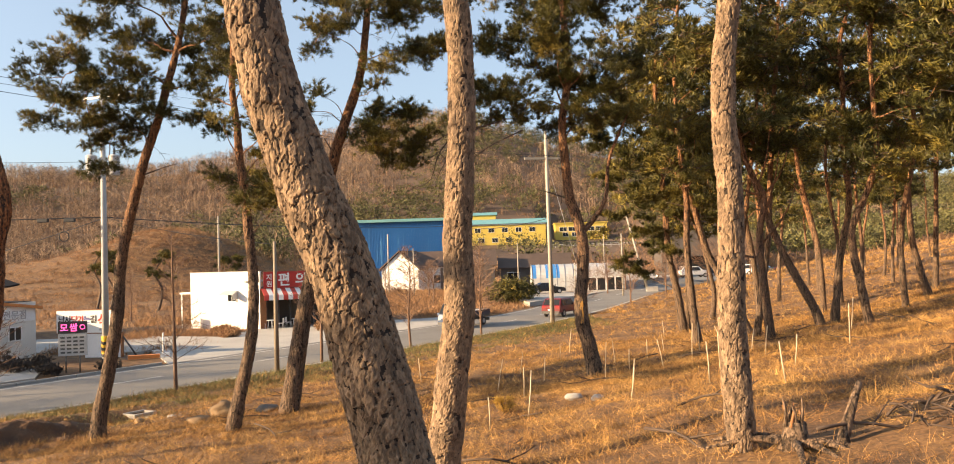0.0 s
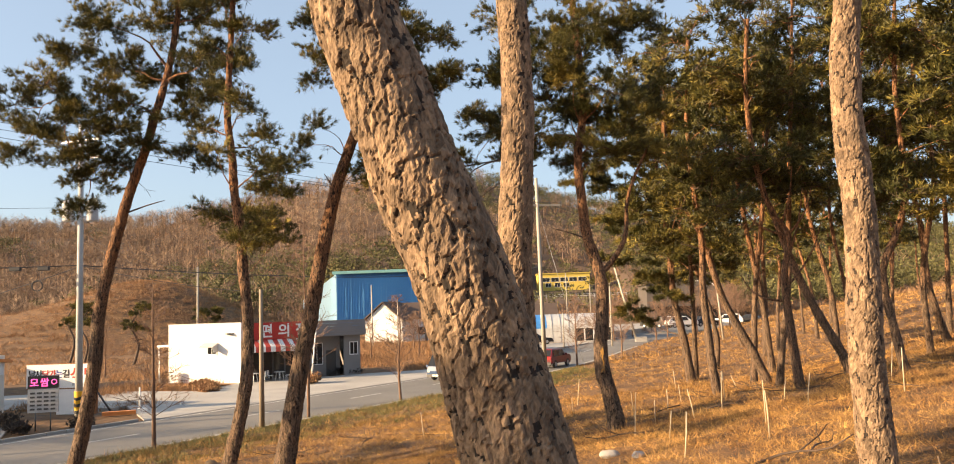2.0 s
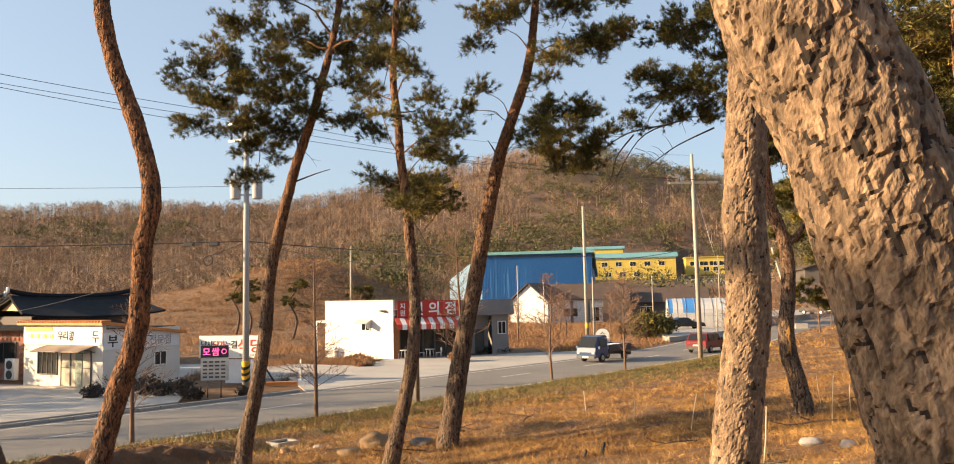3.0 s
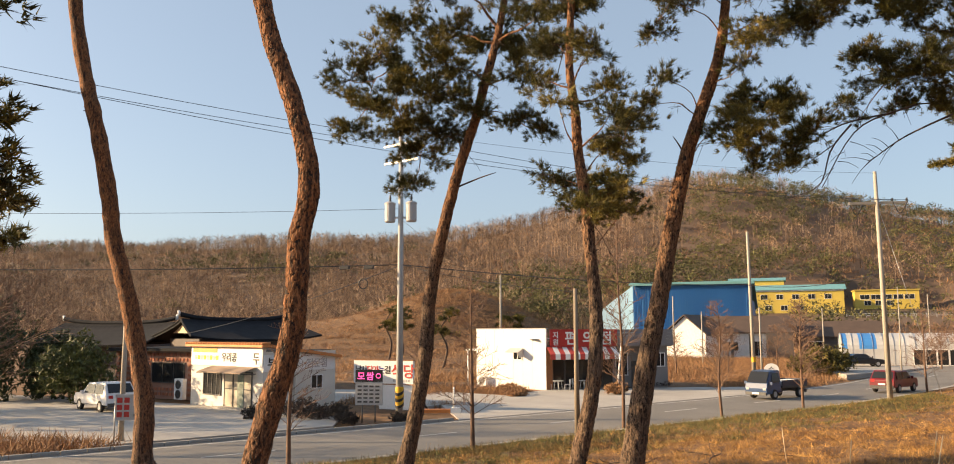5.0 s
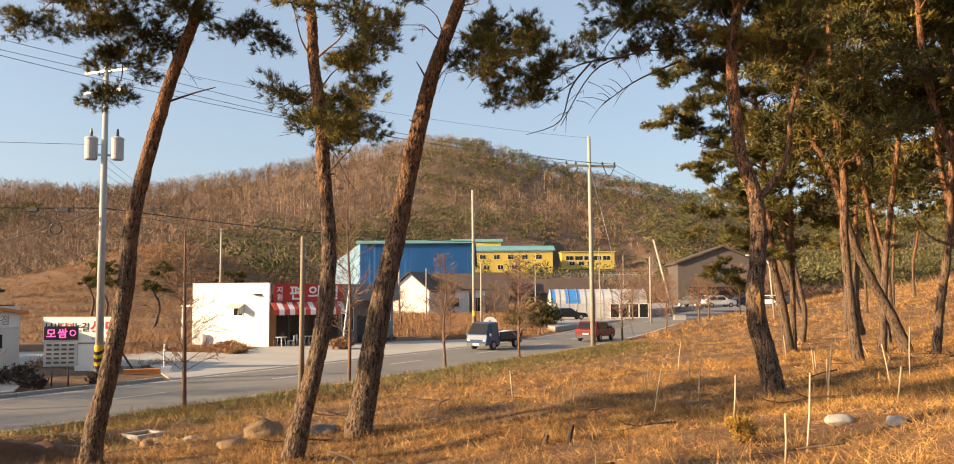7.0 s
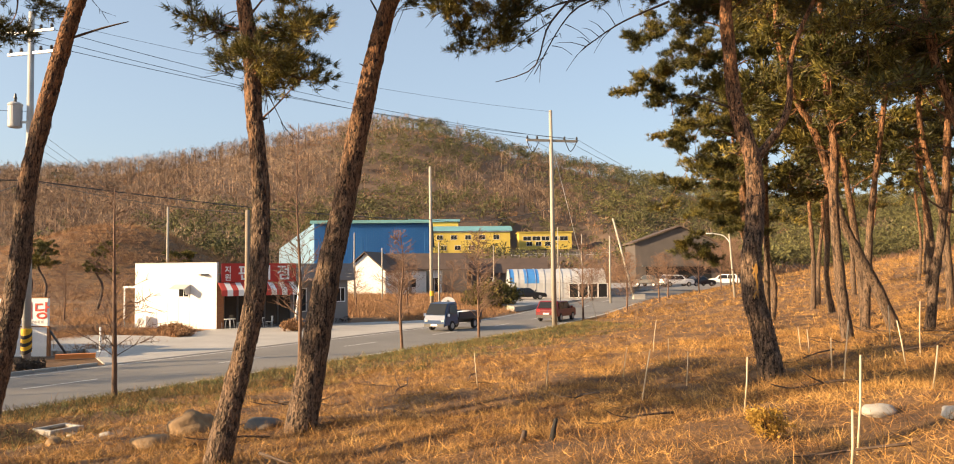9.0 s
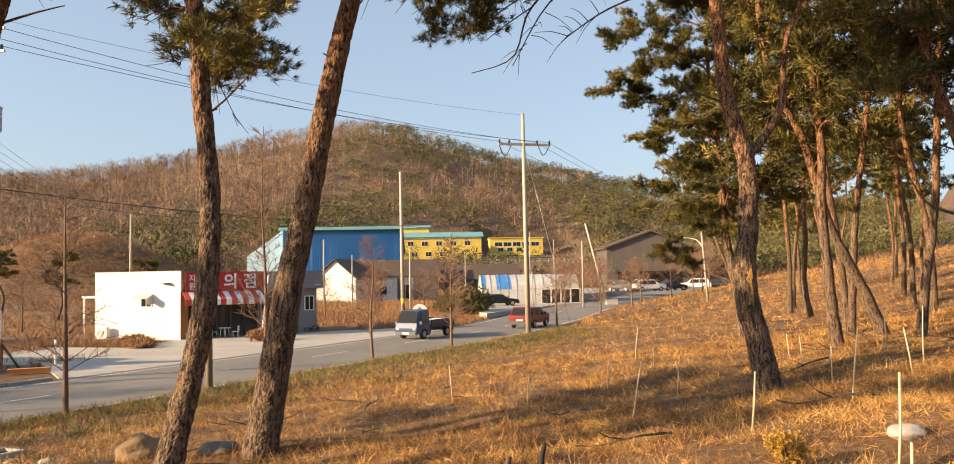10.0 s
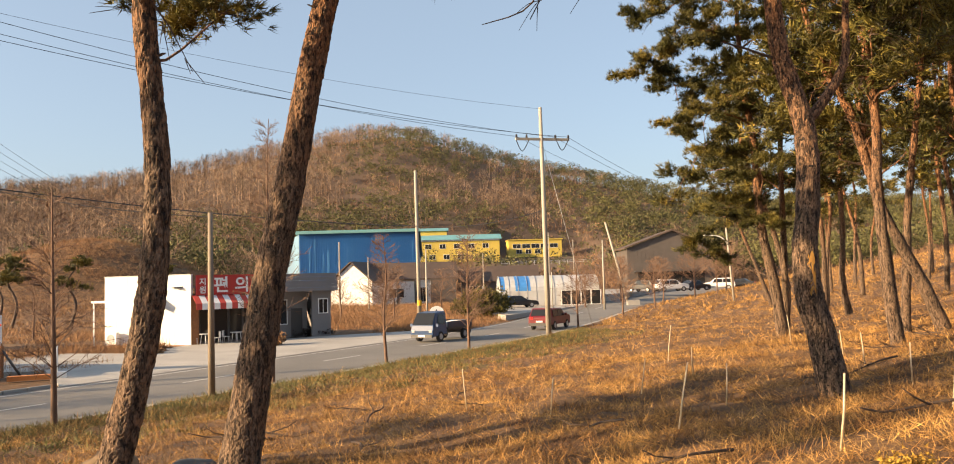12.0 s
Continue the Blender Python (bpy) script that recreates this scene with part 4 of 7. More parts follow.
    # low boughs that hang out over the grass beside the stand
    more = [(24.5, 5.8, 2), (30.5, 6.9, 3), (36.5, 12.0, 4), (38.0, 20.5, 5), (40.5, 24.0, 6), (35.0, 14.2, 7), (29.5, 15.0, 8), (31.0, 20.0, 9), (42.0, 17.8, 10), (50.5, 22.5, 11), (52.0, 17.0, 12), (56.0, 27.0, 13), (58.0, 20.0, 14), (62.5, 24.5, 15), (47.0, 28.5, 16), (66.0, 31.0, 17), (74.0, 28.0, 18), (72.0, 35.0, 19), (80.0, 33.0, 20), (38.5, 9.2, 21), (43.0, 31.5, 22), (34.0, 25.5, 23), (90.0, 40.0, 24), (60.0, 36.0, 25), (84.0, 44.0, 26), (26.0, 18.5, 27), (23.5, 15.5, 28), (30.0, 26.0, 29), (20.0, 12.5, 30), (37.0, 32.0, 31)]
    for y, x, seed in more[2:]:
        r = random.Random(seed)
        z = height(x, y) - 0.15
        h = r.uniform(12.5, 16.0)
        lean = r.uniform(-1.6, 0.9)
        pts = [(x, y, z), (x + lean * 0.15 + r.uniform(-0.2, 0.2), y, z + h * 0.22), (x + lean * 0.45 + r.uniform(-0.35, 0.35), y + r.uniform(-0.3, 0.3), z + h * 0.48), (x + lean * 0.75 + r.uniform(-0.4, 0.4), y + r.uniform(-0.4, 0.4), z + h * 0.74), (x + lean, y, z + h)]
        pads = pads_for((x + lean, y, z + h), 30, 3.3, seed, 1.85)
        pine(pts, r.uniform(0.10, 0.155), 0.05, pads, "pine with orange upper bark in the stand", BARK, tufts=33, needles=6, width=0.06, length=0.25, sides=9, stubs=((0.42, (-0.8, 0, 0.2)), (0.55, (0.6, 0.3, 0.25))), group="pines of the stand")
    snag = thing("dead_tree", 8.6, 24.6, height(8.6, 24.6) - 0.1, 0, "pale leafless broken pine with bare upturned branches", "tree")
    tube("trunk", [(0, 0, 0), (-0.15, 0, 1.6), (-0.25, 0, 3.2), (-0.05, 0, 4.4), (-0.35, 0, 5.0)], (0.15, 0.05), 10, BARK_RED, snag, rings=24)
    for z, p in ((2.6, (-1.0, 0, 0.3)), (3.0, (0.9, 0.1, 1.1)), (3.6, (0.5, 0, 1.4)), (4.4, (0.7, 0, 0.8)), (4.5, (-0.9, 0, 0.5)), (4.9, (0.3, 0, 0.9))):
        a = Vector((-0.2, 0, z))
        tube("bare_branch", [a, a + Vector(p) * 0.5 + Vector((0, 0, -0.1)), a + Vector(p), a + Vector(p) * 1.3 + Vector((0, 0, 0.4))], (0.04, 0.012), 6, BARK_RED, snag, rings=9)
    # pines at the slope's edge beyond the walked line, mostly unseen, added for shade
    # the low one with 26 pads is shaped to shade the leaning trunk
    for i, (x, y, h, pads) in enumerate(((-19.5, 16.3, 10.5, 11), (-16.8, 13.4, 11.0, 11), (-23.0, 18.0, 10.5, 11), (-13.5, 6.5, 11.0, 11), (-9.0, 1.3, 5.3, 26), (-6.5, -2.5, 11.0, 11))):
        z = height(x, y) - 0.2
        pine([(x, y, z), (x + 0.3, y, z + h * 0.3), (x - 0.2, y + 0.2, z + h * 0.6), (x + 0.4, y, z + h)], 0.17, 0.07, pads_for((x + 0.4, y, z + h), pads, 2.7, 500 + i), "pine with an olive-green crown at the bank, added to cast shade", BARK, tufts=45, needles=8, width=0.05, length=0.24)
    # pine whose boughs spread towards the road
    pine(at_y(38.0, [(8.9, 1.6), (8.7, 3.4), (8.3, 5.6), (8.2, 8.2), (7.9, 10.6), (7.8, 13.2)]), 0.2, 0.07, CROWN_E,
         "pine with low olive-green boughs over the grass", BARK, tufts=120, needles=18, width=0.02, length=0.165, fill=False)


forest()


# ---- stumps, stones and stakes on the slope ----
def stone(x, y, r, flat, mat, label, seed):
    bm = bmesh.new()
    bmesh.ops.create_icosphere(bm, subdivisions=3, radius=1)
    for v in bm.verts:
        p = v.co.copy()
        v.co = Vector((p.x * r * 1.25, p.y * r, p.z * r * flat)) * (1 + 0.35 * noise.noise(p * 1.3 + Vector((seed, 0, 0))) + 0.1 * noise.noise(p * 4 + Vector((seed, 0, 0))))
    ob = part("stone", bm, mat, smooth=True)
    ob.matrix_world = pose(x, y, height(x, y) + r * flat * 0.3, 0, 0, seed * 50)
    tagged(ob, label, "stone", "stones on the slope")


stone(-7.55, 22.9, 0.36, 0.8, STONE, "tan earth-stained boulder on the bank", 1)
stone(-7.7, 21.3, 0.3, 0.5, STONE, "tan earth-stained boulder on the bank", 2)
stone(-6.05, 22.0, 0.3, 0.5, plain("grey_stone", (0.1, 0.095, 0.09), 0.9), "grey flat stone on the bank", 3)
stone(1.9, 16.4, 0.16, 0.5, CONCRETE, "pale stone half sunk in straw", 4)
stone(2.3, 15.7, 0.12, 0.6, CONCRETE, "pale stone half sunk in straw", 5)
stone(-9.9, 22.6, 0.13, 0.6, STONE, "tan stone by the road bank", 6)
stone(-9.3, 23.4, 0.12, 0.5, CONCRETE, "pale broken kerb stone by the bank", 7)
stone(-10.7, 25.1, 0.12, 0.5, CONCRETE, "pale broken kerb stone by the bank", 8)


def stump(x, y):
    e = thing("stump", x, y, height(x, y) - 0.05, 0, "broken pine stump with torn orange wood", "stump")
    r = random.Random(3)
    v, f = [], []
    tube_data([Vector((0, 0, 0)), Vector((0.02, 0, 0.15)), Vector((0.03, 0, 0.3))], [0.17, 0.13, 0.10], 14, v, f)
    obj("butt", v, f, BARK, e, smooth=True)
    for i in range(9):
        a = i * 0.7
        b = Vector((0.08 * math.cos(a), 0.08 * math.sin(a), 0.25))
        t = b + Vector((r.uniform(-0.05, 0.12), r.uniform(-0.05, 0.05), r.uniform(0.06, 0.34)))
        tube("splinter", [b, b.lerp(t, 0.6) + Vector((0.02, 0.01, 0)), t], (0.024, 0.006), 5, WOOD if i % 3 == 0 else BARK, e)
    for i in range(7):
        a = r.uniform(0, 6.28)
        tube("root", [(0.1 * math.cos(a), 0.1 * math.sin(a), 0.1), (0.4 * math.cos(a), 0.4 * math.sin(a), 0.12), (0.85 * math.cos(a), 0.85 * math.sin(a), 0.02)], (0.05, 0.012), 6, BARK, e, rings=7)


stump(3.35, 7.75)
tube_ob = tube("fallen_branch", [(3.75, 7.6, 3.5), (3.9, 7.7, 3.85), (4.05, 7.8, 4.15)], (0.07, 0.03), 7, BARK, rings=6)
tagged(tube_ob, "broken grey branch sticking up beside the stump", "branch")


def stakes():
    r = random.Random(12)
    first = None
    spots = [(4.55, 20.6), (3.3, 17.75), (0.3, 20.8), (1.6, 22.8), (3.85, 21.7), (2.7, 14.0), (0.2, 13.6), (5.6, 22.0), (4.9, 25.0), (6.4, 24.5), (3.9, 24.8), (0.9, 17.8), (2.9, 19.3), (5.2, 17.6), (6.8, 19.5), (7.4, 22.6), (1.0, 25.6), (-0.9, 23.9), (2.4, 27.0), (6.0, 28.0), (4.2, 14.5), (6.1, 15.5), (8.2, 18.0), (0.9, 14.9), (8.6, 30.5), (-2.2, 26.0), (3.0, 31.0), (7.0, 33.0), (9.9, 22.0), (5.0, 12.8)]
    for x, y in spots:
        h = r.uniform(0.55, 1.0)
        if first is None:
            first = thing("stake", 0, 0, 0, 0, "thin pale planting stake stuck in dry grass", "stake", "stakes in the grass")
            tube("shaft", [(0, 0, -0.15), (0.01, 0, 0.5), (0, 0.01, 1.0)], (0.013, 0.009), 6, BAMBOO, first)
            ob = first
        else:
            ob = copy_thing(first, pose(0, 0, 0))
        ob.matrix_world = pose(x, y, height(x, y), r.gauss(0, 7), r.gauss(0, 9), r.uniform(0, 360)) @ Matrix.Diagonal((1, 1, h, 1))


stakes()


def fallen_twigs():
    r = random.Random(21)
    first = None
    for _ in range(70):
        x, y = r.uniform(-7, 12), r.uniform(6, 30)
        if first is None:
            first = thing("fallen_twig", 0, 0, 0, 0, "dry brown twig lying in the straw", "twig", "fallen twigs")
            tube("stem", [(-0.5, 0, 0), (-0.1, 0.05, 0.05), (0.3, -0.02, 0.03), (0.55, 0.06, 0.1)], (0.016, 0.006), 5, TWIG, first, rings=8)
            tube("fork", [(0.0, 0.02, 0.04), (0.2, 0.18, 0.12), (0.3, 0.22, 0.2)], (0.009, 0.004), 4, TWIG, first)
            ob = first
        else:
            ob = copy_thing(first, pose(0, 0, 0))
        k = r.uniform(0.6, 1.5)
        ob.matrix_world = pose(x, y, height(x, y) + 0.05, r.gauss(0, 8), r.gauss(0, 8), r.uniform(0, 360)) @ Matrix.Diagonal((k, k, k, 1))


fallen_twigs()


def brush_pile(x, y, r):
    e = thing("brush_pile", x, y, height(x, y), 0, "heap of dark broken sticks on the straw", "sticks")
    q = random.Random(31)
    for i in range(34):
        a, b = q.uniform(0, 6.28), q.uniform(0.05, 1.0)
        c = Vector((math.cos(a) * b * r, math.sin(a) * b * r, 0.02 + (1 - b) * q.uniform(0.0, 0.32)))
        d = Vector((q.gauss(0, 1), q.gauss(0, 1), q.gauss(0.1, 0.35))).normalized() * q.uniform(0.18, 0.5)
        tube("stick", [c - d * 0.5, c + Vector((0, 0, 0.03)), c + d * 0.5], (q.uniform(0.008, 0.022), 0.005), 5, TWIG if i % 3 else BARK, e, rings=5)


brush_pile(4.95, 7.8, 0.6)


# ---- spoil bank, drain box and plants by the road ----
def earth_bank():
    """A ridge of dug soil between the road's edge and the slope."""
    soil = material("dug_soil", (0.14, 0.068, 0.028), (0.06, 0.032, 0.018), 1.6, 0.95, bump=1.0, fine=14, third=(0.10, 0.05, 0.023))
    a, b = Vector((-15.9, 14.8, 0)), Vector((-10.9, 23.1, 0))
    along = (b - a).normalized()
    across = Vector((along.y, -along.x, 0))
    v, f = [], []
    n, m = 110, 44
    for i in range(n + 1):
        u = i / n
        for k in range(m + 1):
            w = -1.0 + 3.2 * k / m
            p = a.lerp(b, u) + across * w
            h = 0.85 * math.exp(-((w - 0.1) / 0.62) ** 2) * (1 - (2 * u - 1) ** 6) * (0.8 + 0.35 * noise.noise(p * 0.5))
            h -= 0.22 * math.exp(-((w - 1.4) / 0.4) ** 2) * (1 - (2 * u - 1) ** 4)
            lump = 0.12 * noise.noise(p * 2.6) + 0.05 * noise.noise(p * 7) + 0.025 * noise.noise(p * 17)
            edge = min(1.0, 4 * u, 4 * (1 - u), 3 * k / m, 3 * (1 - k / m))
            v.append((p.x, p.y, height(p.x, p.y) - 0.06 + edge * (0.09 + max(-0.02, h) + lump)))
    for i in range(n):
        for k in range(m):
            q = i * (m + 1) + k
            f.append((q, q + 1, q + m + 2, q + m + 1))
    tagged(obj("earth_bank", v, f, soil, smooth=True), "ridge of dark dug soil beside the road", "earth bank")


earth_bank()


def drain_box(x, y, turn):
    e = thing("drain_box", x, y, height(x, y) - 0.13, turn, "open pale concrete drain box at the road edge", "drain")
    for name, b in (("side", (-0.4, 0.24, 0, 0.4, 0.34, 0.22)), ("side", (-0.4, -0.34, 0, 0.4, -0.24, 0.22)), ("end", (0.3, -0.237, 0, 0.4, 0.237, 0.212)), ("end", (-0.4, -0.237, 0, -0.3, 0.237, 0.212))):
        box(name, b, CONCRETE, e, bevel=0.015)


drain_box(-11.5, 26.2, 58)


def yellow_weed(x, y, r):
    """A dried plant with clumps of yellow seed heads."""
    e = thing("dried_plant", x, y, height(x, y), 0, "dried plant with dense yellow seed heads", "plant")
    gold = material("yellow_seed_head", (0.55, 0.34, 0.05), (0.36, 0.2, 0.035), 20, 0.85, bump=1.0, fine=90, island=0.7)
    rr = random.Random(5)
    for i in range(9):
        q = Vector((rr.gauss(0, r * 0.5), rr.gauss(0, r * 0.4), rr.uniform(0.1, 0.3)))
        tube("stalk", [(q.x * 0.3, q.y * 0.3, -0.03), q * 0.7, q], (0.008, 0.005), 4, TWIG, e, rings=4)
        c = np.array([[q.x + rr.gauss(0, 0.05), q.y + rr.gauss(0, 0.05), q.z + rr.gauss(0, 0.04)] for _ in range(60)])
        tagged(triangles("seed_head", needle_tufts(c, c - np.array((q.x, q.y, q.z - 0.04)), 4, 0.035, 0.018, 0.5), gold, e), kind="stuff")


yellow_weed(0.5, 15.9, 0.2)
tagged(tube("dark_stub", [(-1.55, 17.6, 2.02), (-1.54, 17.6, 2.2), (-1.5, 17.6, 2.36)], (0.05, 0.02), 7, plain("dark_stub_wood", (0.02, 0.018, 0.017), 0.9), rings=6), "short dark stub standing in the straw", "stub")
tagged(tube("low_stub", [(-1.9, 17.9, 2.0), (-1.86, 17.92, 2.16)], (0.045, 0.03), 7, TWIG, rings=4), "low brown stub in the straw", "stub")


# ---- buildings ----
PALE_PANEL = material("pale_door_panel", (0.5, 0.45, 0.36), (0.38, 0.34, 0.28), 2, 0.4)
FADED_BLUE = plain("faded_blue", (0.05, 0.2, 0.46))

def frame_between(x0, y0, x1, y1, z=0.0):
    """A thing's turn so that its local x runs from the first plan point to the second."""
    return math.degrees(math.atan2(y1 - y0, x1 - x0)), math.hypot(x1 - x0, y1 - y0)


def window(name, parent, x0, z0, x1, z1, y, depth=0.06, bars=1, mat=None, out=-1):
    """A framed window set on a wall that faces local -y."""
    mat = mat or WHITE
    fr = boxes(name, [(x0, y - depth, z0, x0 + 0.06, y + 0.02, z1), (x1 - 0.06, y - depth, z0, x1, y + 0.02, z1), (x0 + 0.06, y - depth, z0, x1 - 0.06, y + 0.02, z0 + 0.06), (x0 + 0.06, y - depth, z1 - 0.06, x1 - 0.06, y + 0.02, z1)]
               + [(x0 + (x1 - x0) * (i + 1) / (bars + 1) - 0.02, y - depth * 0.8, z0 + 0.06, x0 + (x1 - x0) * (i + 1) / (bars + 1) + 0.02, y, z1 - 0.06) for i in range(bars)], mat, parent)
    box("pane", (x0 + 0.06, y - 0.02, z0 + 0.06, x1 - 0.06, y - 0.005, z1 - 0.06), GLASS, fr)
    return fr


def restaurant():
    turn, w = frame_between(-39.1, 49.5, -31.6, 46.7)
    e = thing("restaurant", -39.1, 49.5, 0, turn, "low white tofu restaurant with orange tiled eaves", "restaurant")
    box("wall", (0, 0, 0, w, 0.2, 3.8), CREAM, e)
    box("wall", (w - 0.2, 0.2, 0, w, 5.6, 3.55), CREAM, e)
    box("wall", (0, 0.2, 0, 0.2, 5.6, 3.55), CREAM, e)
    box("wall", (0.2, 5.4, 0, w - 0.2, 5.6, 3.55), CREAM, e)
    box("flat_roof", (0.2, 0.2, 3.45, w - 0.2, 5.4, 3.6), BLACK_TILE, e)
    # eaves of half-round tiles
    box("eave", (-0.35, -0.3, 3.82, w + 0.3, 0.25, 4.0), ORANGE, e)
    prism("eave", [(0.25, 4.0), (5.9, 3.25), (5.9, 3.07), (0.25, 3.82)], "x", w - 0.25, w + 0.3, ORANGE, e)
    for i in range(30):
        x = -0.25 + i * (w + 0.5) / 29
        tube("tile", [(x, -0.34, 4.03), (x, 0.3, 4.07)], 0.065, 6, ORANGE, e)
    # sign band
    box("sign_band", (0.02, -0.05, 2.62, w - 0.02, -0.004, 3.76), WHITE, e, "white sign band with dark brush lettering")
    box("logo_strip", (0.25, -0.07, 3.45, 3.1, -0.052, 3.72), plain("gold_strip", (0.62, 0.36, 0.08)), e)
    for i in range(8):
        box("small_letter", (0.45 + i * 0.36, -0.066, 2.98, 0.72 + i * 0.36, -0.052, 3.25), GOLD if i % 2 else DULL, e)
    lettering("letters", "우리콩", 0.62, BLACK, e, pose(3.6, -0.06, 2.95, 90, 0, 0), bold=0.006)
    lettering("letters", "두", 0.78, BLACK, e, pose(7.0, -0.06, 2.85, 90, 0, 0), bold=0.01)
    side = pose(w + 0.02, 0.25, 0, 90, 0, 90)
    box("sign_band", (w + 0.004, 0.02, 2.35, w + 0.05, 5.5, 3.35), WHITE, e, "white sign band with dark brush lettering")
    lettering("letters", "부", 0.8, BLACK, e, pose(w + 0.06, 0.25, 2.55, 90, 0, 90), bold=0.01)
    lettering("letters", "전문점", 0.62, DULL, e, pose(w + 0.06, 3.2, 2.55, 90, 0, 90), bold=0.01)
    window("window", e, 1.55, 0.75, 3.6, 2.2, -0.01, bars=3, mat=DARK)
    # glazed entrance with a canopy
    for i in range(3):
        x = 4.0 + i
        dr = boxes("entrance_door", [(x, -0.08, 0.05, x + 0.05, -0.01, 2.3), (x + 0.93, -0.08, 0.05, x + 0.98, -0.01, 2.3), (x + 0.05, -0.08, 2.25, x + 0.93, -0.01, 2.3), (x + 0.05, -0.08, 0.05, x + 0.93, -0.01, 0.12), (x + 0.05, -0.08, 1.2, x + 0.93, -0.01, 1.25)], DARK, e, "dark framed door leaf with pale panels")
        box("pane", (x + 0.05, -0.05, 0.12, x + 0.93, -0.02, 2.25), PALE_PANEL, dr)
    box("lattice_panel", (5.5, -0.09, 0.1, 6.15, -0.05, 2.2), material("lattice", (0.10, 0.16, 0.13), (0.3, 0.33, 0.28), 9, 0.7), e)
    prism("canopy", [(-1.2, 2.3), (-0.06, 2.62), (-0.06, 2.56), (-1.2, 2.24)], "x", 2.6, 7.4, material("canopy_sheet", (0.32, 0.24, 0.18), (0.24, 0.18, 0.13), 1), e)
    for x in (2.6, 4.2, 5.8, 7.35):
        tube("canopy_bar", [(x, -1.2, 2.22), (x, -0.06, 2.2)], 0.025, 6, DARK, e)
    box("step", (3.8, -0.7, 0, 7.3, -0.01, 0.12), CONCRETE, e)
    # window in the side wall, pilaster
    m = boxes("window", [(w, 3.6, 1.15, w + 0.06, 3.66, 2.05), (w, 4.5, 1.15, w + 0.06, 4.56, 2.05), (w, 3.66, 1.15, w + 0.06, 4.5, 1.21), (w, 3.66, 1.99, w + 0.06, 4.5, 2.05), (w, 4.05, 1.21, w + 0.05, 4.1, 1.99)], WHITE, e)
    box("pane", (w + 0.005, 3.66, 1.21, w + 0.02, 4.5, 1.99), GLASS, m)
    box("pilaster", (w + 0.06, 2.3, 0, w + 0.2, 2.55, 3.4), CREAM, e)
    # brick wing with square brick pattern
    f = thing("brick_house", -49.2, 53.4, 0, -8, "single-storey house faced with red patterned brick", "house")
    box("wall", (0, 0, 0, 9.2, 0.2, 3.4), plain("mortar", (0.34, 0.2, 0.15), 0.9), f)
    box("wall", (9.0, 0.2, 0, 9.2, 5, 3.4), BRICK, f)
    box("wall", (0, 0.2, 0, 0.2, 5, 3.4), BRICK, f)
    box("roof", (-0.3, -0.6, 3.4, 9.6, 5.2, 3.62), BLACK_TILE, f)
    window("window", f, 4.0, 1.15, 7.3, 2.6, -0.03, bars=2, mat=DARK)
    first = None
    for r in range(9):
        for c in range(24):
            x, z = 0.25 + c * 0.37, 0.25 + r * 0.35
            if 3.75 < x + 0.15 < 7.5 and 1.0 < z + 0.1 < 2.7:
                continue
            if first is None:
                first = box("brick", (0, -0.05, 0, 0.24, 0.0, 0.2), BRICK, f)
                ob = first
            else:
                ob = new("brick", first.data)
                ob.parent = f
            ob.location = (x, 0, z)
    # air conditioner
    a = thing("air_conditioner", -41.9, 51.2, 0.05, -15, "white outdoor air conditioner with two fans", "air conditioner")
    box("casing", (0, 0, 0.08, 0.95, 0.35, 1.5), WHITE, a, bevel=0.02)
    for z in (0.45, 1.1):
        lathe("fan_grille", [(0.29, 0), (0.3, 0.03), (0.24, 0.04), (0.22, 0.01), (0.05, 0.01), (0.04, 0.04)], DARK, a, 20).matrix_local = pose(0.48, -0.005, z, 90, 0, 0)


restaurant()


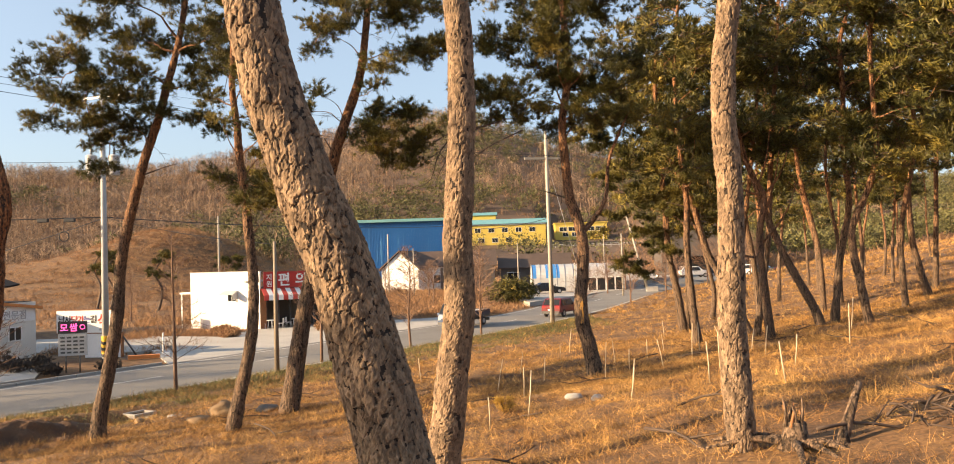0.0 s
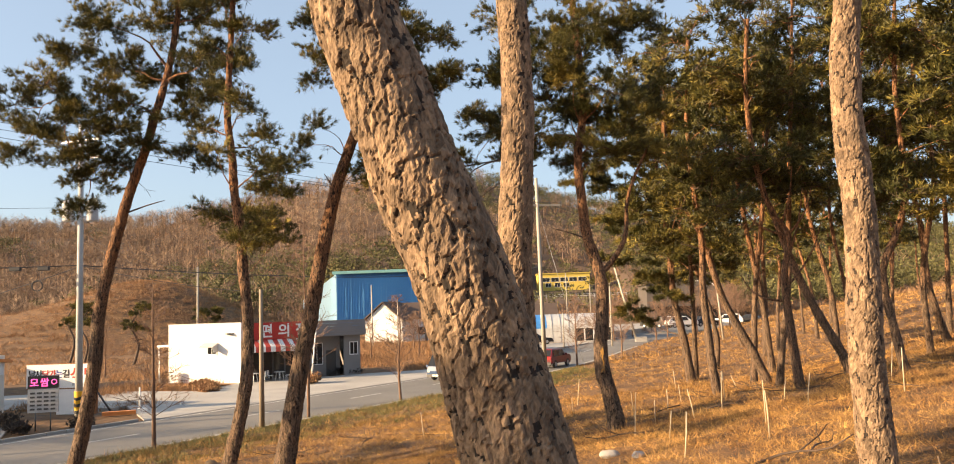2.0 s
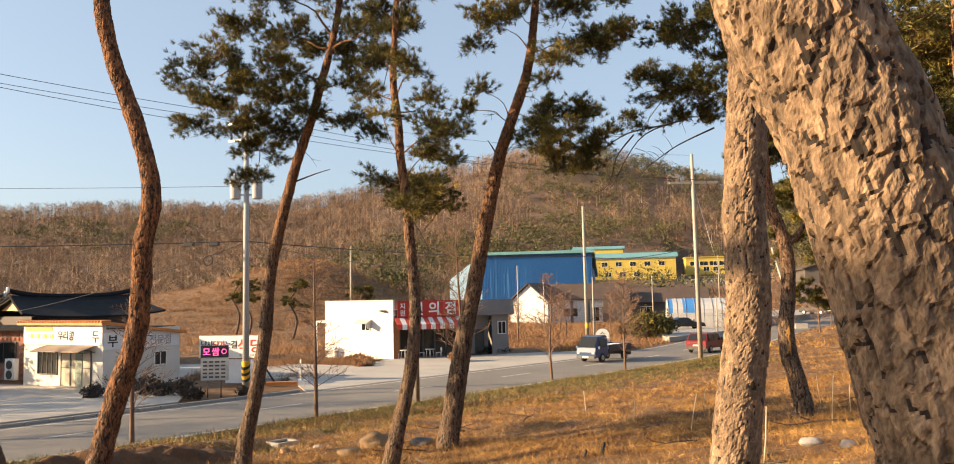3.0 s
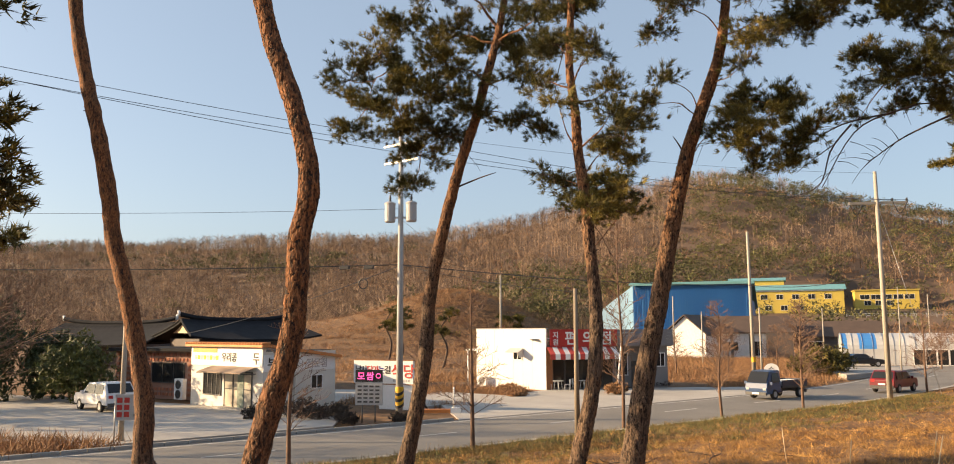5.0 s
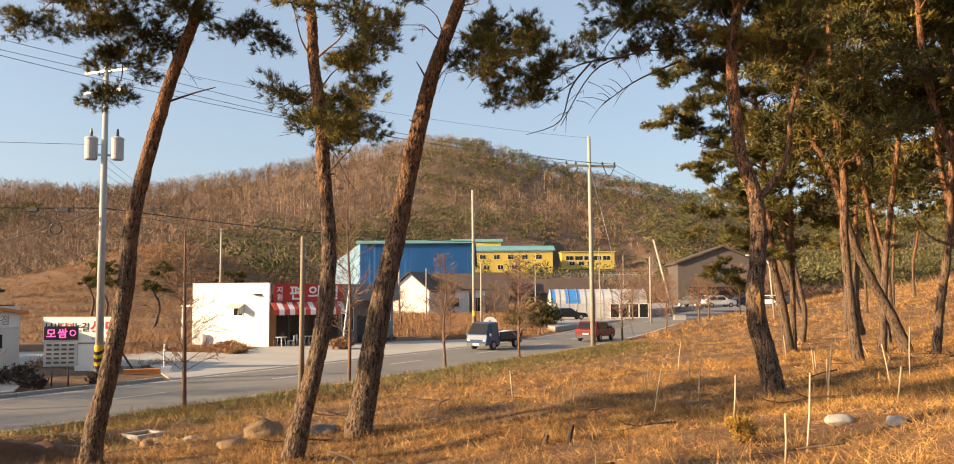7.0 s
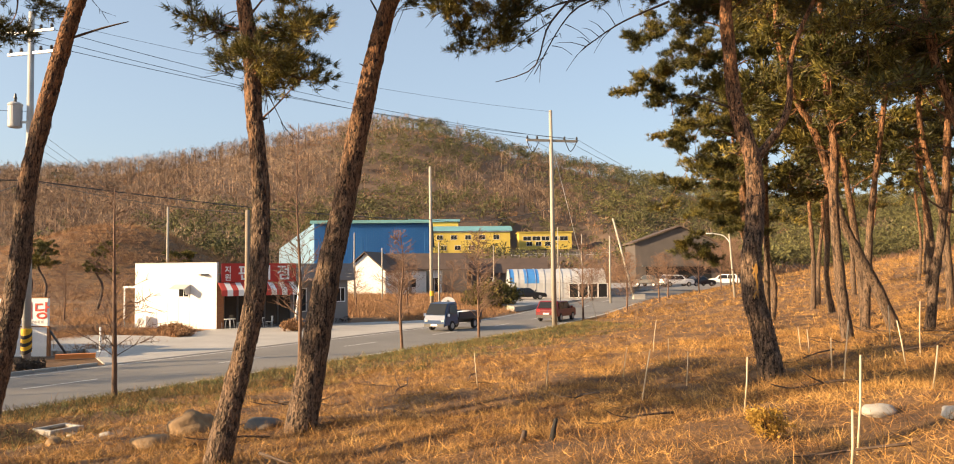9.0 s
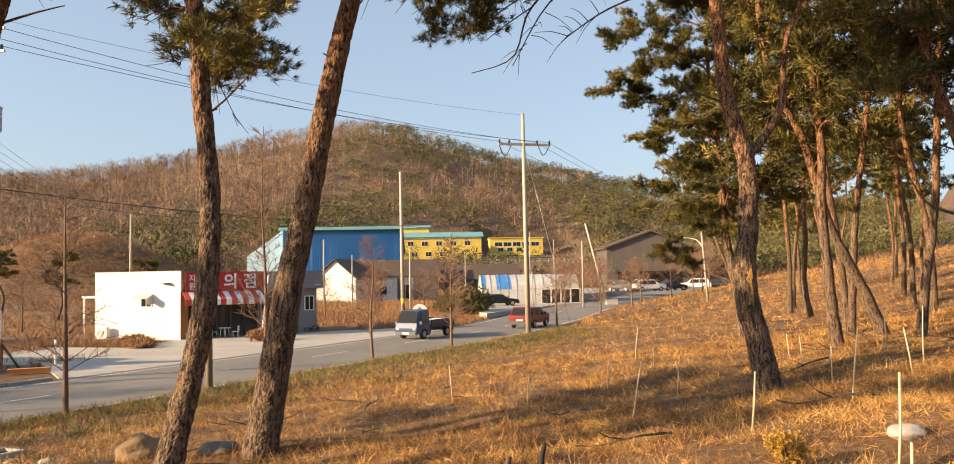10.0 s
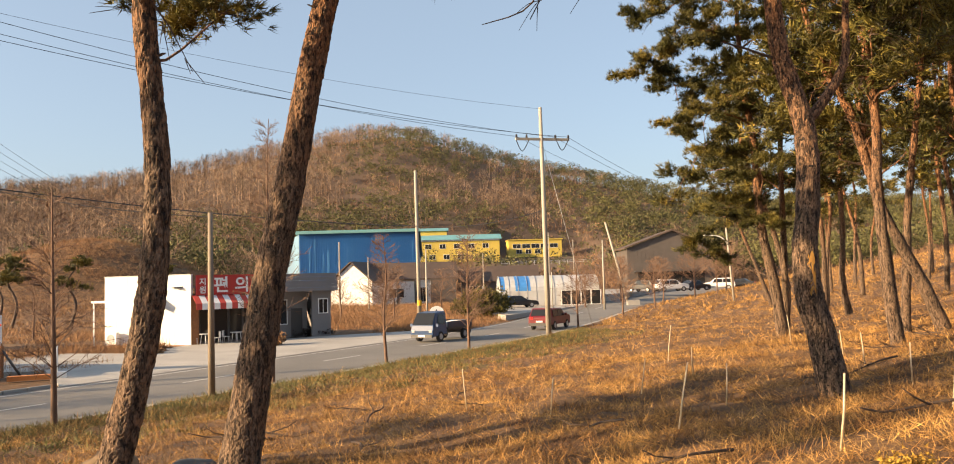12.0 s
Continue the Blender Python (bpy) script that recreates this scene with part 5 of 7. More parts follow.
def curved_roof(name, x, y, z, turn, length, depth, eave, ridge, label):
    """A tiled roof with a sagging slope, upturned ridge ends and rows of tiles."""
    e = thing(name, x, y, z, turn, label, "house")
    n, m = 24, 10
    for side in (-1, 1):
        v, f = [], []
        for j in range(m + 1):
            u = j / m
            for i in range(n + 1):
                s = i / n * 2 - 1
                lift = 0.35 * abs(s) ** 3
                zz = ridge + (eave - ridge) * (u ** 0.8) + lift * (0.5 + 0.5 * u)
                v.append((s * length / 2 * (0.86 + 0.14 * u), side * depth / 2 * u, zz))
        for j in range(m):
            for i in range(n):
                a = j * (n + 1) + i
                f.append((a, a + 1, a + n + 2, a + n + 1))
        o = obj("roof_slope", v, f, BLACK_TILE, e)
        sol = o.modifiers.new("thick", "SOLIDIFY")
        sol.thickness = 0.16
        for i in range(0, n + 1):
            pts = [Vector(v[j * (n + 1) + i]) + Vector((0, 0, 0.07)) for j in range(0, m + 1, 2)]
            tv, tf = [], []
            tube_data(pts, [0.09] * len(pts), 6, tv, tf)
            obj("roof_rib", tv, tf, BLACK_TILE, e)
    pts = [Vector((s * length / 2 * 0.88, 0, ridge + 0.2 + 0.45 * abs(s) ** 3)) for s in np.linspace(-1, 1, 13)]
    tv, tf = [], []
    tube_data(pts, [0.2] * 13, 8, tv, tf)
    obj("ridge", tv, tf, BLACK_TILE, e)
    for s in (-1, 1):
        tube("ridge_end", [(s * length / 2 * 0.88, 0, ridge + 0.5), (s * length / 2 * 0.9, 0, ridge + 0.95)], (0.16, 0.1), 8, WHITE, e)
        prism("gable", [(-depth * 0.28, eave + (ridge - eave) * 0.42), (depth * 0.28, eave + (ridge - eave) * 0.42), (0, ridge)], "x", s * length / 2 * 0.80, s * length / 2 * 0.82, material("cream_gable", (0.62, 0.48, 0.28)), e)
    box("wall", (-length * 0.4, -depth * 0.36, 0, length * 0.4, depth * 0.36, eave + 0.2), DARK_WALL, e)
    return e


curved_roof("tiled_house", -46.6, 64.6, 0, 60, 11.5, 9.0, 4.0, 5.6, "traditional house with dark curved tile roof")
curved_roof("tiled_house", -60.0, 65.0, 0, 4, 14.0, 10.0, 3.5, 5.4, "traditional house with dark grey tile roof")


def restaurant_sign():
    turn, w = frame_between(-27.6, 50.7, -23.3, 50.25)
    e = thing("sign_board", -27.6, 50.7, 0, turn, "white restaurant sign board on a low white wall", "sign")
    box("board", (0, 0, 1.55, w, 0.18, 2.95), WHITE, e)
    box("lower_wall", (1.9, 0.02, 0, w, 0.16, 1.5), WHITE, e)
    box("top_edge", (-0.02, -0.01, 2.952, w + 0.02, 0.19, 3.0), WOOD, e)
    box("bottom_edge", (-0.02, -0.01, 1.49, w + 0.02, 0.19, 1.548), WOOD, e)
    box("post", (w - 0.02, -0.02, 0, w + 0.1, 0.17, 1.5), WOOD, e)
    tube("brace", [(w + 0.9, 0.3, 0.0), (w, 0.1, 1.4)], 0.06, 6, DARK, e)
    for i, word in enumerate("남사당가는길"):
        lettering("letters", word, 0.52, (BLACK, BLACK, RED_CLOTH, RED_CLOTH, plain("blue_ink", (0.03, 0.05, 0.3)), BLACK)[i], e, pose(0.12 + i * 0.43, -0.012, 2.2, 90, 0, 0), bold=0.008)
    lettering("letters", "식당", 0.92, RED_CLOTH, e, pose(2.75, -0.012, 1.98, 90, 0, 0), bold=0.012)
    for i in range(7):
        box("number_bar", (2.9 + i * 0.18, -0.012, 1.68, 3.02 + i * 0.18, -0.002, 1.82), DULL, e)
    f = thing("led_sign", -22.6, 43.1, 0, 12, "roadside sign with magenta led display above a printed menu", "sign")
    for x in (-0.35, 0.35):
        tube("leg", [(x, 0.06, 0), (x, 0.06, 1.0)], 0.035, 8, DARK, f)
    box("display", (-0.72, 0, 2.12, 0.72, 0.16, 2.75), BLACK, f)
    for i, word in enumerate("모쌈"):
        lettering("led_letters", word, 0.46, LED, f, pose(-0.62 + i * 0.48, -0.008, 2.26, 90, 0, 0), bold=0.006)
    tube("led_ring", [(0.52 + 0.12 * math.cos(t), -0.012, 2.44 + 0.12 * math.sin(t)) for t in np.linspace(0, 2 * math.pi, 13)], 0.022, 4, LED, f)
    box("menu_board", (-0.72, 0.02, 0.92, 0.72, 0.14, 2.10), DULL, f)
    for i in range(4):
        for j in range(5):
            box("print_bar", (-0.6 + i * 0.32, 0.008, 1.05 + j * 0.2, -0.38 + i * 0.32, 0.018, 1.14 + j * 0.2), DARK, f)
    g = thing("yard_sign", -28.6, 32.5, 0.02, 25, "small white printed sign between two thin posts", "sign")
    for x in (-0.55, 0.55):
        tube("leg", [(x, 0, -0.1), (x, 0, 1.9)], 0.03, 8, STEEL, g)
    box("board", (-0.55, -0.04, 1.0, 0.55, 0.04, 2.1), DULL, g)
    for i in range(2):
        for j in range(3):
            box("print_bar", (-0.47 + 0.3 * i, -0.052, 1.14 + 0.3 * j, -0.25 + 0.3 * i, -0.042, 1.36 + 0.3 * j), RED_SIGN, g)
    for j, word in enumerate("콩국수"):
        lettering("letters", word, 0.3, BLACK, g, pose(0.2, -0.045, 1.76 - 0.33 * j, 90, 0, 0), bold=0.004)


restaurant_sign()


def store():
    turn, w = frame_between(-27.0, 71.7, -20.1, 69.2)
    e = thing("convenience_store", -27.0, 71.7, 0, turn, "white box-shaped convenience store with red sign", "shop")
    ftx, fty = -11.0, 74.7
    box("wall", (0, 0, 0, w, 0.2, 4.9), WHITE_WALL, e)
    for i in range(1, 7):
        box("panel_joint", (i, -0.006, 0.1, i + 0.012, -0.001, 4.85), DULL, e)
    box("wall", (0, 0.2, 0, 0.2, 8, 4.7), WHITE_WALL, e)
    box("parapet_cap", (-0.03, -0.03, 4.902, w + 0.03, 0.23, 4.96), DULL, e)
    # little window with a hood
    window("window", e, 4.0, 2.35, 4.95, 3.15, -0.004)
    prism("window_hood", [(-0.75, 3.02), (-0.06, 3.32), (-0.06, 3.27), (-0.75, 2.97)], "x", 3.7, 5.1, DULL, e)
    prism("hood_side", [(-0.75, 2.97), (-0.06, 3.27), (-0.06, 2.6), (-0.6, 2.55)], "x", 5.06, 5.1, DULL, e)
    # side porch on thin posts and the cooling unit
    box("porch_roof", (-1.3, 0.1, 3.05, -0.02, 1.8, 3.2), WHITE, e)
    tube("porch_post", [(-1.2, 0.25, -0.6), (-1.2, 0.25, 3.05)], 0.06, 8, WHITE, e)
    # front wall set back under the sign, turned to the road
    t2, w2 = frame_between(-20.1, 69.2, ftx, fty)
    g = thing("shop_wing", -20.1, 69.2, 0, t2, "shaded shop front with red sign, striped awning and grey wing", "shop")
    a = 6.1
    box("end_post", (0.0, 0.02, 0, 0.55, 0.25, 3.4), WOOD, g)
    box("wall", (0.55, 0.9, 0, a, 1.1, 4.0), GREY_WALL, g)
    box("soffit", (0.0, 0.26, 3.35, a, 1.1, 3.45), GREY_WALL, g)
    box("sign_panel", (0.35, -0.12, 3.45, a, 0.1, 4.86), RED_SIGN, g, "red sign panel with white lettering")
    lettering("letters", "지", 0.55, WHITE, g, pose(0.55, -0.14, 4.2, 90, 0, 0), bold=0.01)
    lettering("letters", "원", 0.55, WHITE, g, pose(0.55, -0.14, 3.62, 90, 0, 0), bold=0.01)
    for i, word in enumerate("편의점"):
        lettering("letters", word, 1.2, WHITE, g, pose(1.55 + i * 1.5, -0.14, 3.72, 90, 0, 0), bold=0.025)
    n = 14
    for i in range(n):
        x0, x1 = 0.1 + i * 5.8 / n, 0.1 + (i + 1) * 5.8 / n
        mat = RED_CLOTH if i % 2 == 0 else WHITE
        prism("awning_stripe", [(-0.02, 3.4), (-1.0, 2.85), (-1.0, 2.45), (-1.03, 2.45), (-1.03, 2.88), (-0.02, 3.44)], "x", x0, x1, mat, g)
    for i in range(5):
        window("shop_window", g, 0.8 + i * 1.05, 0.1, 1.8 + i * 1.05, 2.5, 0.88, mat=DARK, bars=0)
    for x in (1.4, 3.6):
        t = thing("garden_table", -20.1 + x * math.cos(radians(t2)) - 0.3, 69.2 + x * math.sin(radians(t2)) - 0.4, 0.02, 20, "white plastic table before the shop", "table", "tables before the shop")
        lathe("tabletop", [(0.42, 0.68), (0.45, 0.70), (0.45, 0.72), (0.42, 0.73)], WHITE, t)
        for k in range(4):
            tube("leg", [(0.34 * math.cos(k * 1.57), 0.34 * math.sin(k * 1.57), 0), (0.26 * math.cos(k * 1.57), 0.26 * math.sin(k * 1.57), 0.68)], 0.025, 6, WHITE, t)
        for k in range(2):
            c = thing("garden_chair", t.location.x + (0.75 if k else -0.75), t.location.y + 0.1, 0.02, 90 if k else -90, "white plastic garden chair", "chair", "chairs before the shop")
            box("seat", (-0.22, -0.22, 0.4, 0.22, 0.22, 0.43), WHITE, c)
            box("backrest", (-0.22, -0.25, 0.44, 0.22, -0.21, 0.85), WHITE, c)
            for lx in (-0.19, 0.19):
                for ly in (-0.19, 0.19):
                    tube("leg", [(lx * 1.1, ly * 1.1, 0), (lx, ly, 0.4)], 0.018, 6, WHITE, c)
    # grey wing
    L = w2
    box("wall", (a + 3.0, 0.3, 0, L, 0.5, 3.5), GREY_WALL, g)
    box("wall", (L - 0.2, 0.5, 0, L, 6.5, 3.5), GREY_WALL, g)
    box("wall", (a, 1.3, 0, a + 3.0, 1.5, 3.5), GREY_WALL, g)
    for i in range(5):
        z = 3.5 + i * 0.27
        prism("fascia_board", [(-0.3 + 0.05 * i, z), (-0.3 + 0.05 * (i + 1), z + 0.26), (0.1, z + 0.26), (0.1, z)], "x", a - 0.02, L + 0.35, material("slate_board", (0.2, 0.19, 0.19), (0.15, 0.14, 0.14), 0.7) if i == 0 else bpy.data.materials["slate_board"], g)
    box("soffit", (a, 0.1, 3.44, L + 0.3, 1.5, 3.498), GREY_WALL, g)
    window("window", g, a + 3.5, 1.75, a + 4.3, 2.9, 0.29)
    window("window", g, a + 0.3, 1.0, a + 1.4, 2.9, 1.29)
    box("door", (a + 1.7, 1.25, 0.05, a + 2.6, 1.29, 2.2), DARK, g)
    box("back_wall", (0.3, 6.3, 0, L - 0.2, 6.5, 3.5), GREY_WALL, g)
    box("flat_roof", (-1.0, 0.5, 4.0, L - 0.2, 6.3, 4.1), GREY_WALL, g)
    c = thing("air_conditioner", -26.6, 71.0, 0.0, turn, "white outdoor air conditioner by the wall", "air conditioner")
    box("casing", (0, 0, 0.1, 0.85, 0.32, 0.95), WHITE, c, bevel=0.02)
    lathe("fan_grille", [(0.29, 0), (0.3, 0.03), (0.24, 0.04), (0.22, 0.01), (0.05, 0.01), (0.04, 0.04)], DULL, c, 20).matrix_local = pose(0.36, -0.005, 0.52, 90, 0, 0)
    b = tagged(slab("pavement", [(-27.6, 70.6), (-20.0, 67.8), (-19.6, 69.0), (-20.2, 69.6), (-27.2, 72.0)], -0.9, 0.0, WOOD, "low plinth of earth under the shop wall"))


store()


def gable_house(name, x, y, z, turn, L, D, eave, ridge, wall, roof, label, windows=(), overhang=0.4):
    """A gabled house: ridge along local x, front towards local -y."""
    e = thing(name, x, y, z, turn, label, "house")
    box("wall", (0, 0, 0, L, 0.2, eave), wall, e)
    box("wall", (0, D - 0.2, 0, L, D, eave), wall, e)
    for x0 in (0.0, L - 0.2):
        prism("gable_wall", [(0.2, 0), (D - 0.2, 0), (D - 0.2, eave), (D / 2, ridge - 0.1), (0.2, eave)], "x", x0, x0 + 0.2, wall, e)
    k = (ridge - eave) / (D / 2)
    for s in (0, 1):
        y0 = -overhang if s == 0 else D + overhang
        z0 = eave - overhang * k
        prism("roof_slope", [(y0, z0), (D / 2, ridge), (D / 2, ridge + 0.18), (y0, z0 + 0.18)], "x", -overhang, L + overhang, roof, e)
    for a, b, c, d in windows:
        window("window", e, a, b, c, d, -0.004)
    return e


def village():
    # white house, its gable turned to the road
    e = gable_house("white_house", -11.9, 126.5, 0.9, 4, 11.5, 6.6, 3.6, 5.7, material("white_plaster", (0.78, 0.77, 0.75)), BROWN_ROOF, "white house with a low brown gabled roof", ((2.0, 0.9, 4.2, 2.2), (6.2, 0.2, 7.4, 2.3), (8.2, 0.8, 10.6, 2.2)))
    e2 = gable_house("white_house", -11.9, 123.4, 0.4, 74, 6.5, 6.0, 3.9, 6.4, bpy.data.materials["white_plaster"], BROWN_ROOF, "white gabled wing of the house beside the road", ())
    box("porch_column", (3.1, -1.0, 0, 3.5, -0.6, 3.3), DARK, e)
    box("porch_column", (5.6, -1.0, 0, 6.0, -0.6, 3.3), DARK, e)
    box("dark_wall", (7.9, -1.0, 0, 11.4, -0.2, 3.4), DARK_WALL, e)
    gable_house("brown_house", 0.5, 130.5, 1.0, 0, 11.0, 6.0, 2.9, 4.8, DARK_WALL, BROWN_ROOF, "low house with a brown tiled roof", ((1, 0.8, 3, 2.1), (5, 0.8, 7, 2.1)))
    # vinyl shelter
    v = thing("vinyl_shelter", 4.8, 113.0, 0.55, 0, "round-roofed vinyl shelter with blue stripes", "greenhouse")
    L, D, H, n, eave = 12.4, 7.0, 3.75, 12, 1.9
    arc = [(D / 2 - D / 2 * math.cos(math.pi * i / n), eave + (H - eave) * math.sin(math.pi * i / n)) for i in range(n + 1)]
    outer = [(0, 0)] + arc + [(D, 0)]
    under = [(y, z - 0.05) for y, z in arc]
    def skin(name, x0, x1, mat):
        vs = [(x, y, z) for row, x in ((arc, x0), (arc, x1), (under, x0), (under, x1)) for y, z in row]
        m = len(arc)
        fs = []
        for i in range(m - 1):
            fs += [(i, i + 1, m + i + 1, m + i), (2 * m + i, 3 * m + i, 3 * m + i + 1, 2 * m + i + 1)]
        obj(name, vs, fs, mat, v)
    for x0, x1, mat in ((0, 0.6, BLUE_FILM), (0.6, 1.9, PLASTIC_FILM), (1.9, 3.8, BLUE_FILM), (3.8, L, PLASTIC_FILM)):
        skin("roof_film", x0, x1, mat)
    for y0 in (0.0, D - 0.05):
        box("side_film", (0.1, y0, 0, L - 0.1, y0 + 0.05, eave), PLASTIC_FILM, v)
    for i in range(12):
        x = i * L / 11
        pts = [Vector((x, y, z + 0.04)) for y, z in outer]
        tv, tf = [], []
        tube_data(pts, [0.035] * len(pts), 5, tv, tf)
        obj("hoop", tv, tf, STEEL, v)
    for x0 in (0.05, L - 0.09):
        prism("end_film", outer, "x", x0, x0 + 0.04, PLASTIC_FILM, v)
    for i in range(4):
        window("door", v, 7.6 + i * 1.25, 0.02, 8.8 + i * 1.25, 1.86, -0.03, bars=0, mat=WHITE)
    # blue warehouse
    b = thing("warehouse", -27.5, 158.0, 2.0, 0, "large blue steel warehouse with a pale blue gable", "warehouse")
    bx = 21.0
    prism("end_wall", [(0, 0), (18, 0), (18, 7.0), (0.0, 11.2)], "x", -0.2, 0.0, PALE_BLUE, b)
    box("wall", (0, 0, 0, bx, 0.2, 11.0), BLUE, b)
    box("wall", (bx - 0.2, 0.2, 0, bx, 18, 8), BLUE, b)
    box("wall", (0, 17.8, 0, bx - 0.2, 18, 7), BLUE, b)
    for i in range(70):
        x = 0.15 + i * bx / 70
        box("rib", (x, -0.07, 0.2, x + 0.09, -0.004, 11.0), BLUE, b)
    r = random.Random(8)
    for i in range(9):
        x = r.uniform(0.5, bx - 1)
        box("faded_strip", (x, -0.085, r.uniform(0.3, 4), x + 0.12, -0.072, r.uniform(7, 10.6)), FADED_BLUE, b)
    prism("roof", [(-0.6, 11.15), (18.4, 7.0), (18.4, 7.25), (-0.6, 11.45)], "x", -0.6, bx + 0.5, TEAL, b)
    box("gutter", (-0.6, -0.85, 10.9, bx + 0.5, -0.6, 11.3), TEAL, b)
    # side face turned to the valley
    prism("side_wall", [(-0.2, 0), (-0.2, 11.0), (-6.5, 6.4), (-6.5, 0)], "y", 1.0, 1.2, PALE_BLUE, b)
    # yellow halls on the hill's foot
    for x0, y0, z0, w, h, nw in ((-11.5, 231, 8.7, 25.0, 6.2, 6), (17.5, 250, 10.2, 15.6, 5.0, 5)):
        y = thing("yellow_hall", x0, y0, z0, 0, "long yellow two-storey building at the hill's foot", "building", "yellow halls")
        box("wall", (0, 0, 0, w, 0.3, h), YELLOW, y)
        box("wall", (0, 0.3, 0, 0.3, 8, h), YELLOW, y)
        box("wall", (w - 0.3, 0.3, 0, w, 8, h), YELLOW, y)
        box("wall", (0.3, 7.7, 0, w - 0.3, 8, h), YELLOW, y)
        if nw == 6:
            prism("roof", [(-0.6, h), (4, h + 1.5), (8.6, h)], "x", -0.6, w + 0.6, TEAL, y)
            box("upper_storey", (-3, 9, 0, 11, 16, h + 3.0), YELLOW, y)
            prism("roof", [(8.6, h + 3.0), (12.5, h + 4.0), (16.5, h + 3.0)], "x", -3.5, 11.5, TEAL, y)
            box("eave_band", (0, -0.12, h - 0.35, w, -0.004, h - 0.02), WHITE, y)
        else:
            box("roof", (-0.3, -0.3, h, w + 0.3, 8.3, h + 0.25), YELLOW, y)
        for i in range(nw):
            x = 1.2 + i * (w - 2) / nw
            window("window", y, x, h - 2.4, x + (1.7 if nw == 6 else 2.4), h - 1.1, -0.004, bars=1)
        for i in range(nw - 2):
            x = 2.2 + i * (w - 2) / nw
            window("window", y, x, 1.0, x + 1.7, 2.3, -0.004, bars=1)
    # white fence under the halls
    f = thing("fence", 13.6, 228.3, 7.6, 0, "pale guard rail on a bank below yellow halls", "fence")
    for i in range(24):
        box("post", (i * 2.2, 0, 0, i * 2.2 + 0.12, 0.12, 1.1), DULL, f)
    for z in (0.5, 0.95):
        box("rail", (0, 0.122, z, 50.8, 0.16, z + 0.1), DULL, f)
    # dark hall
    d = thing("dark_hall", 33.0, 166, 1.6, -4, "dark brown hall with a low gabled roof", "building")
    prism("front_wall", [(0, 0), (16.5, 0), (16.5, 7.2), (8.6, 10.6), (0, 7.6)], "y", 0, 0.3, DARK_WALL, d)
    for i in range(22):
        box("seam", (0.4 + i * 0.75, -0.03, 0.1, 0.46 + i * 0.75, -0.004, 7.0), DARK_WALL, d)
    box("wall", (0, 0.3, 0, 0.3, 14, 7.4), DARK_WALL, d)
    box("wall", (16.2, 0.3, 0, 16.5, 14, 7.1), DARK_WALL, d)
    prism("roof", [(-0.6, 7.45), (8.6, 10.7), (17.1, 7.0), (17.1, 7.25), (8.6, 11.0), (-0.6, 7.7)], "y", -0.7, 14.3, BROWN_ROOF, d)
    box("dark_opening", (2.0, -0.05, 0.0, 14.5, -0.01, 3.0), GLASS, d)
    box("canopy", (1.2, -1.6, 3.0, 15.2, -0.012, 3.3), DARK, d)


village()


# ---- poles, wires and lamps ----
def utility_pole(x, y, top, r, label, lean=(0, 0), mat=None, bands=True):
    e = thing("utility_pole", x, y, height(x, y), 0, label, "pole", "utility poles")
    z = top - e.location.z
    tube("shaft", [(0, 0, -0.3), (lean[0], lean[1], z)], (r, r * 0.62), 14, mat or CONCRETE_POLE, e)
    return e


def insulator(parent, x, y, z):
    lathe("insulator", [(0.05, 0), (0.09, 0.04), (0.05, 0.08), (0.09, 0.12), (0.05, 0.16), (0.07, 0.2), (0.03, 0.24)], DARK, parent, 8, at=(x, y, z))


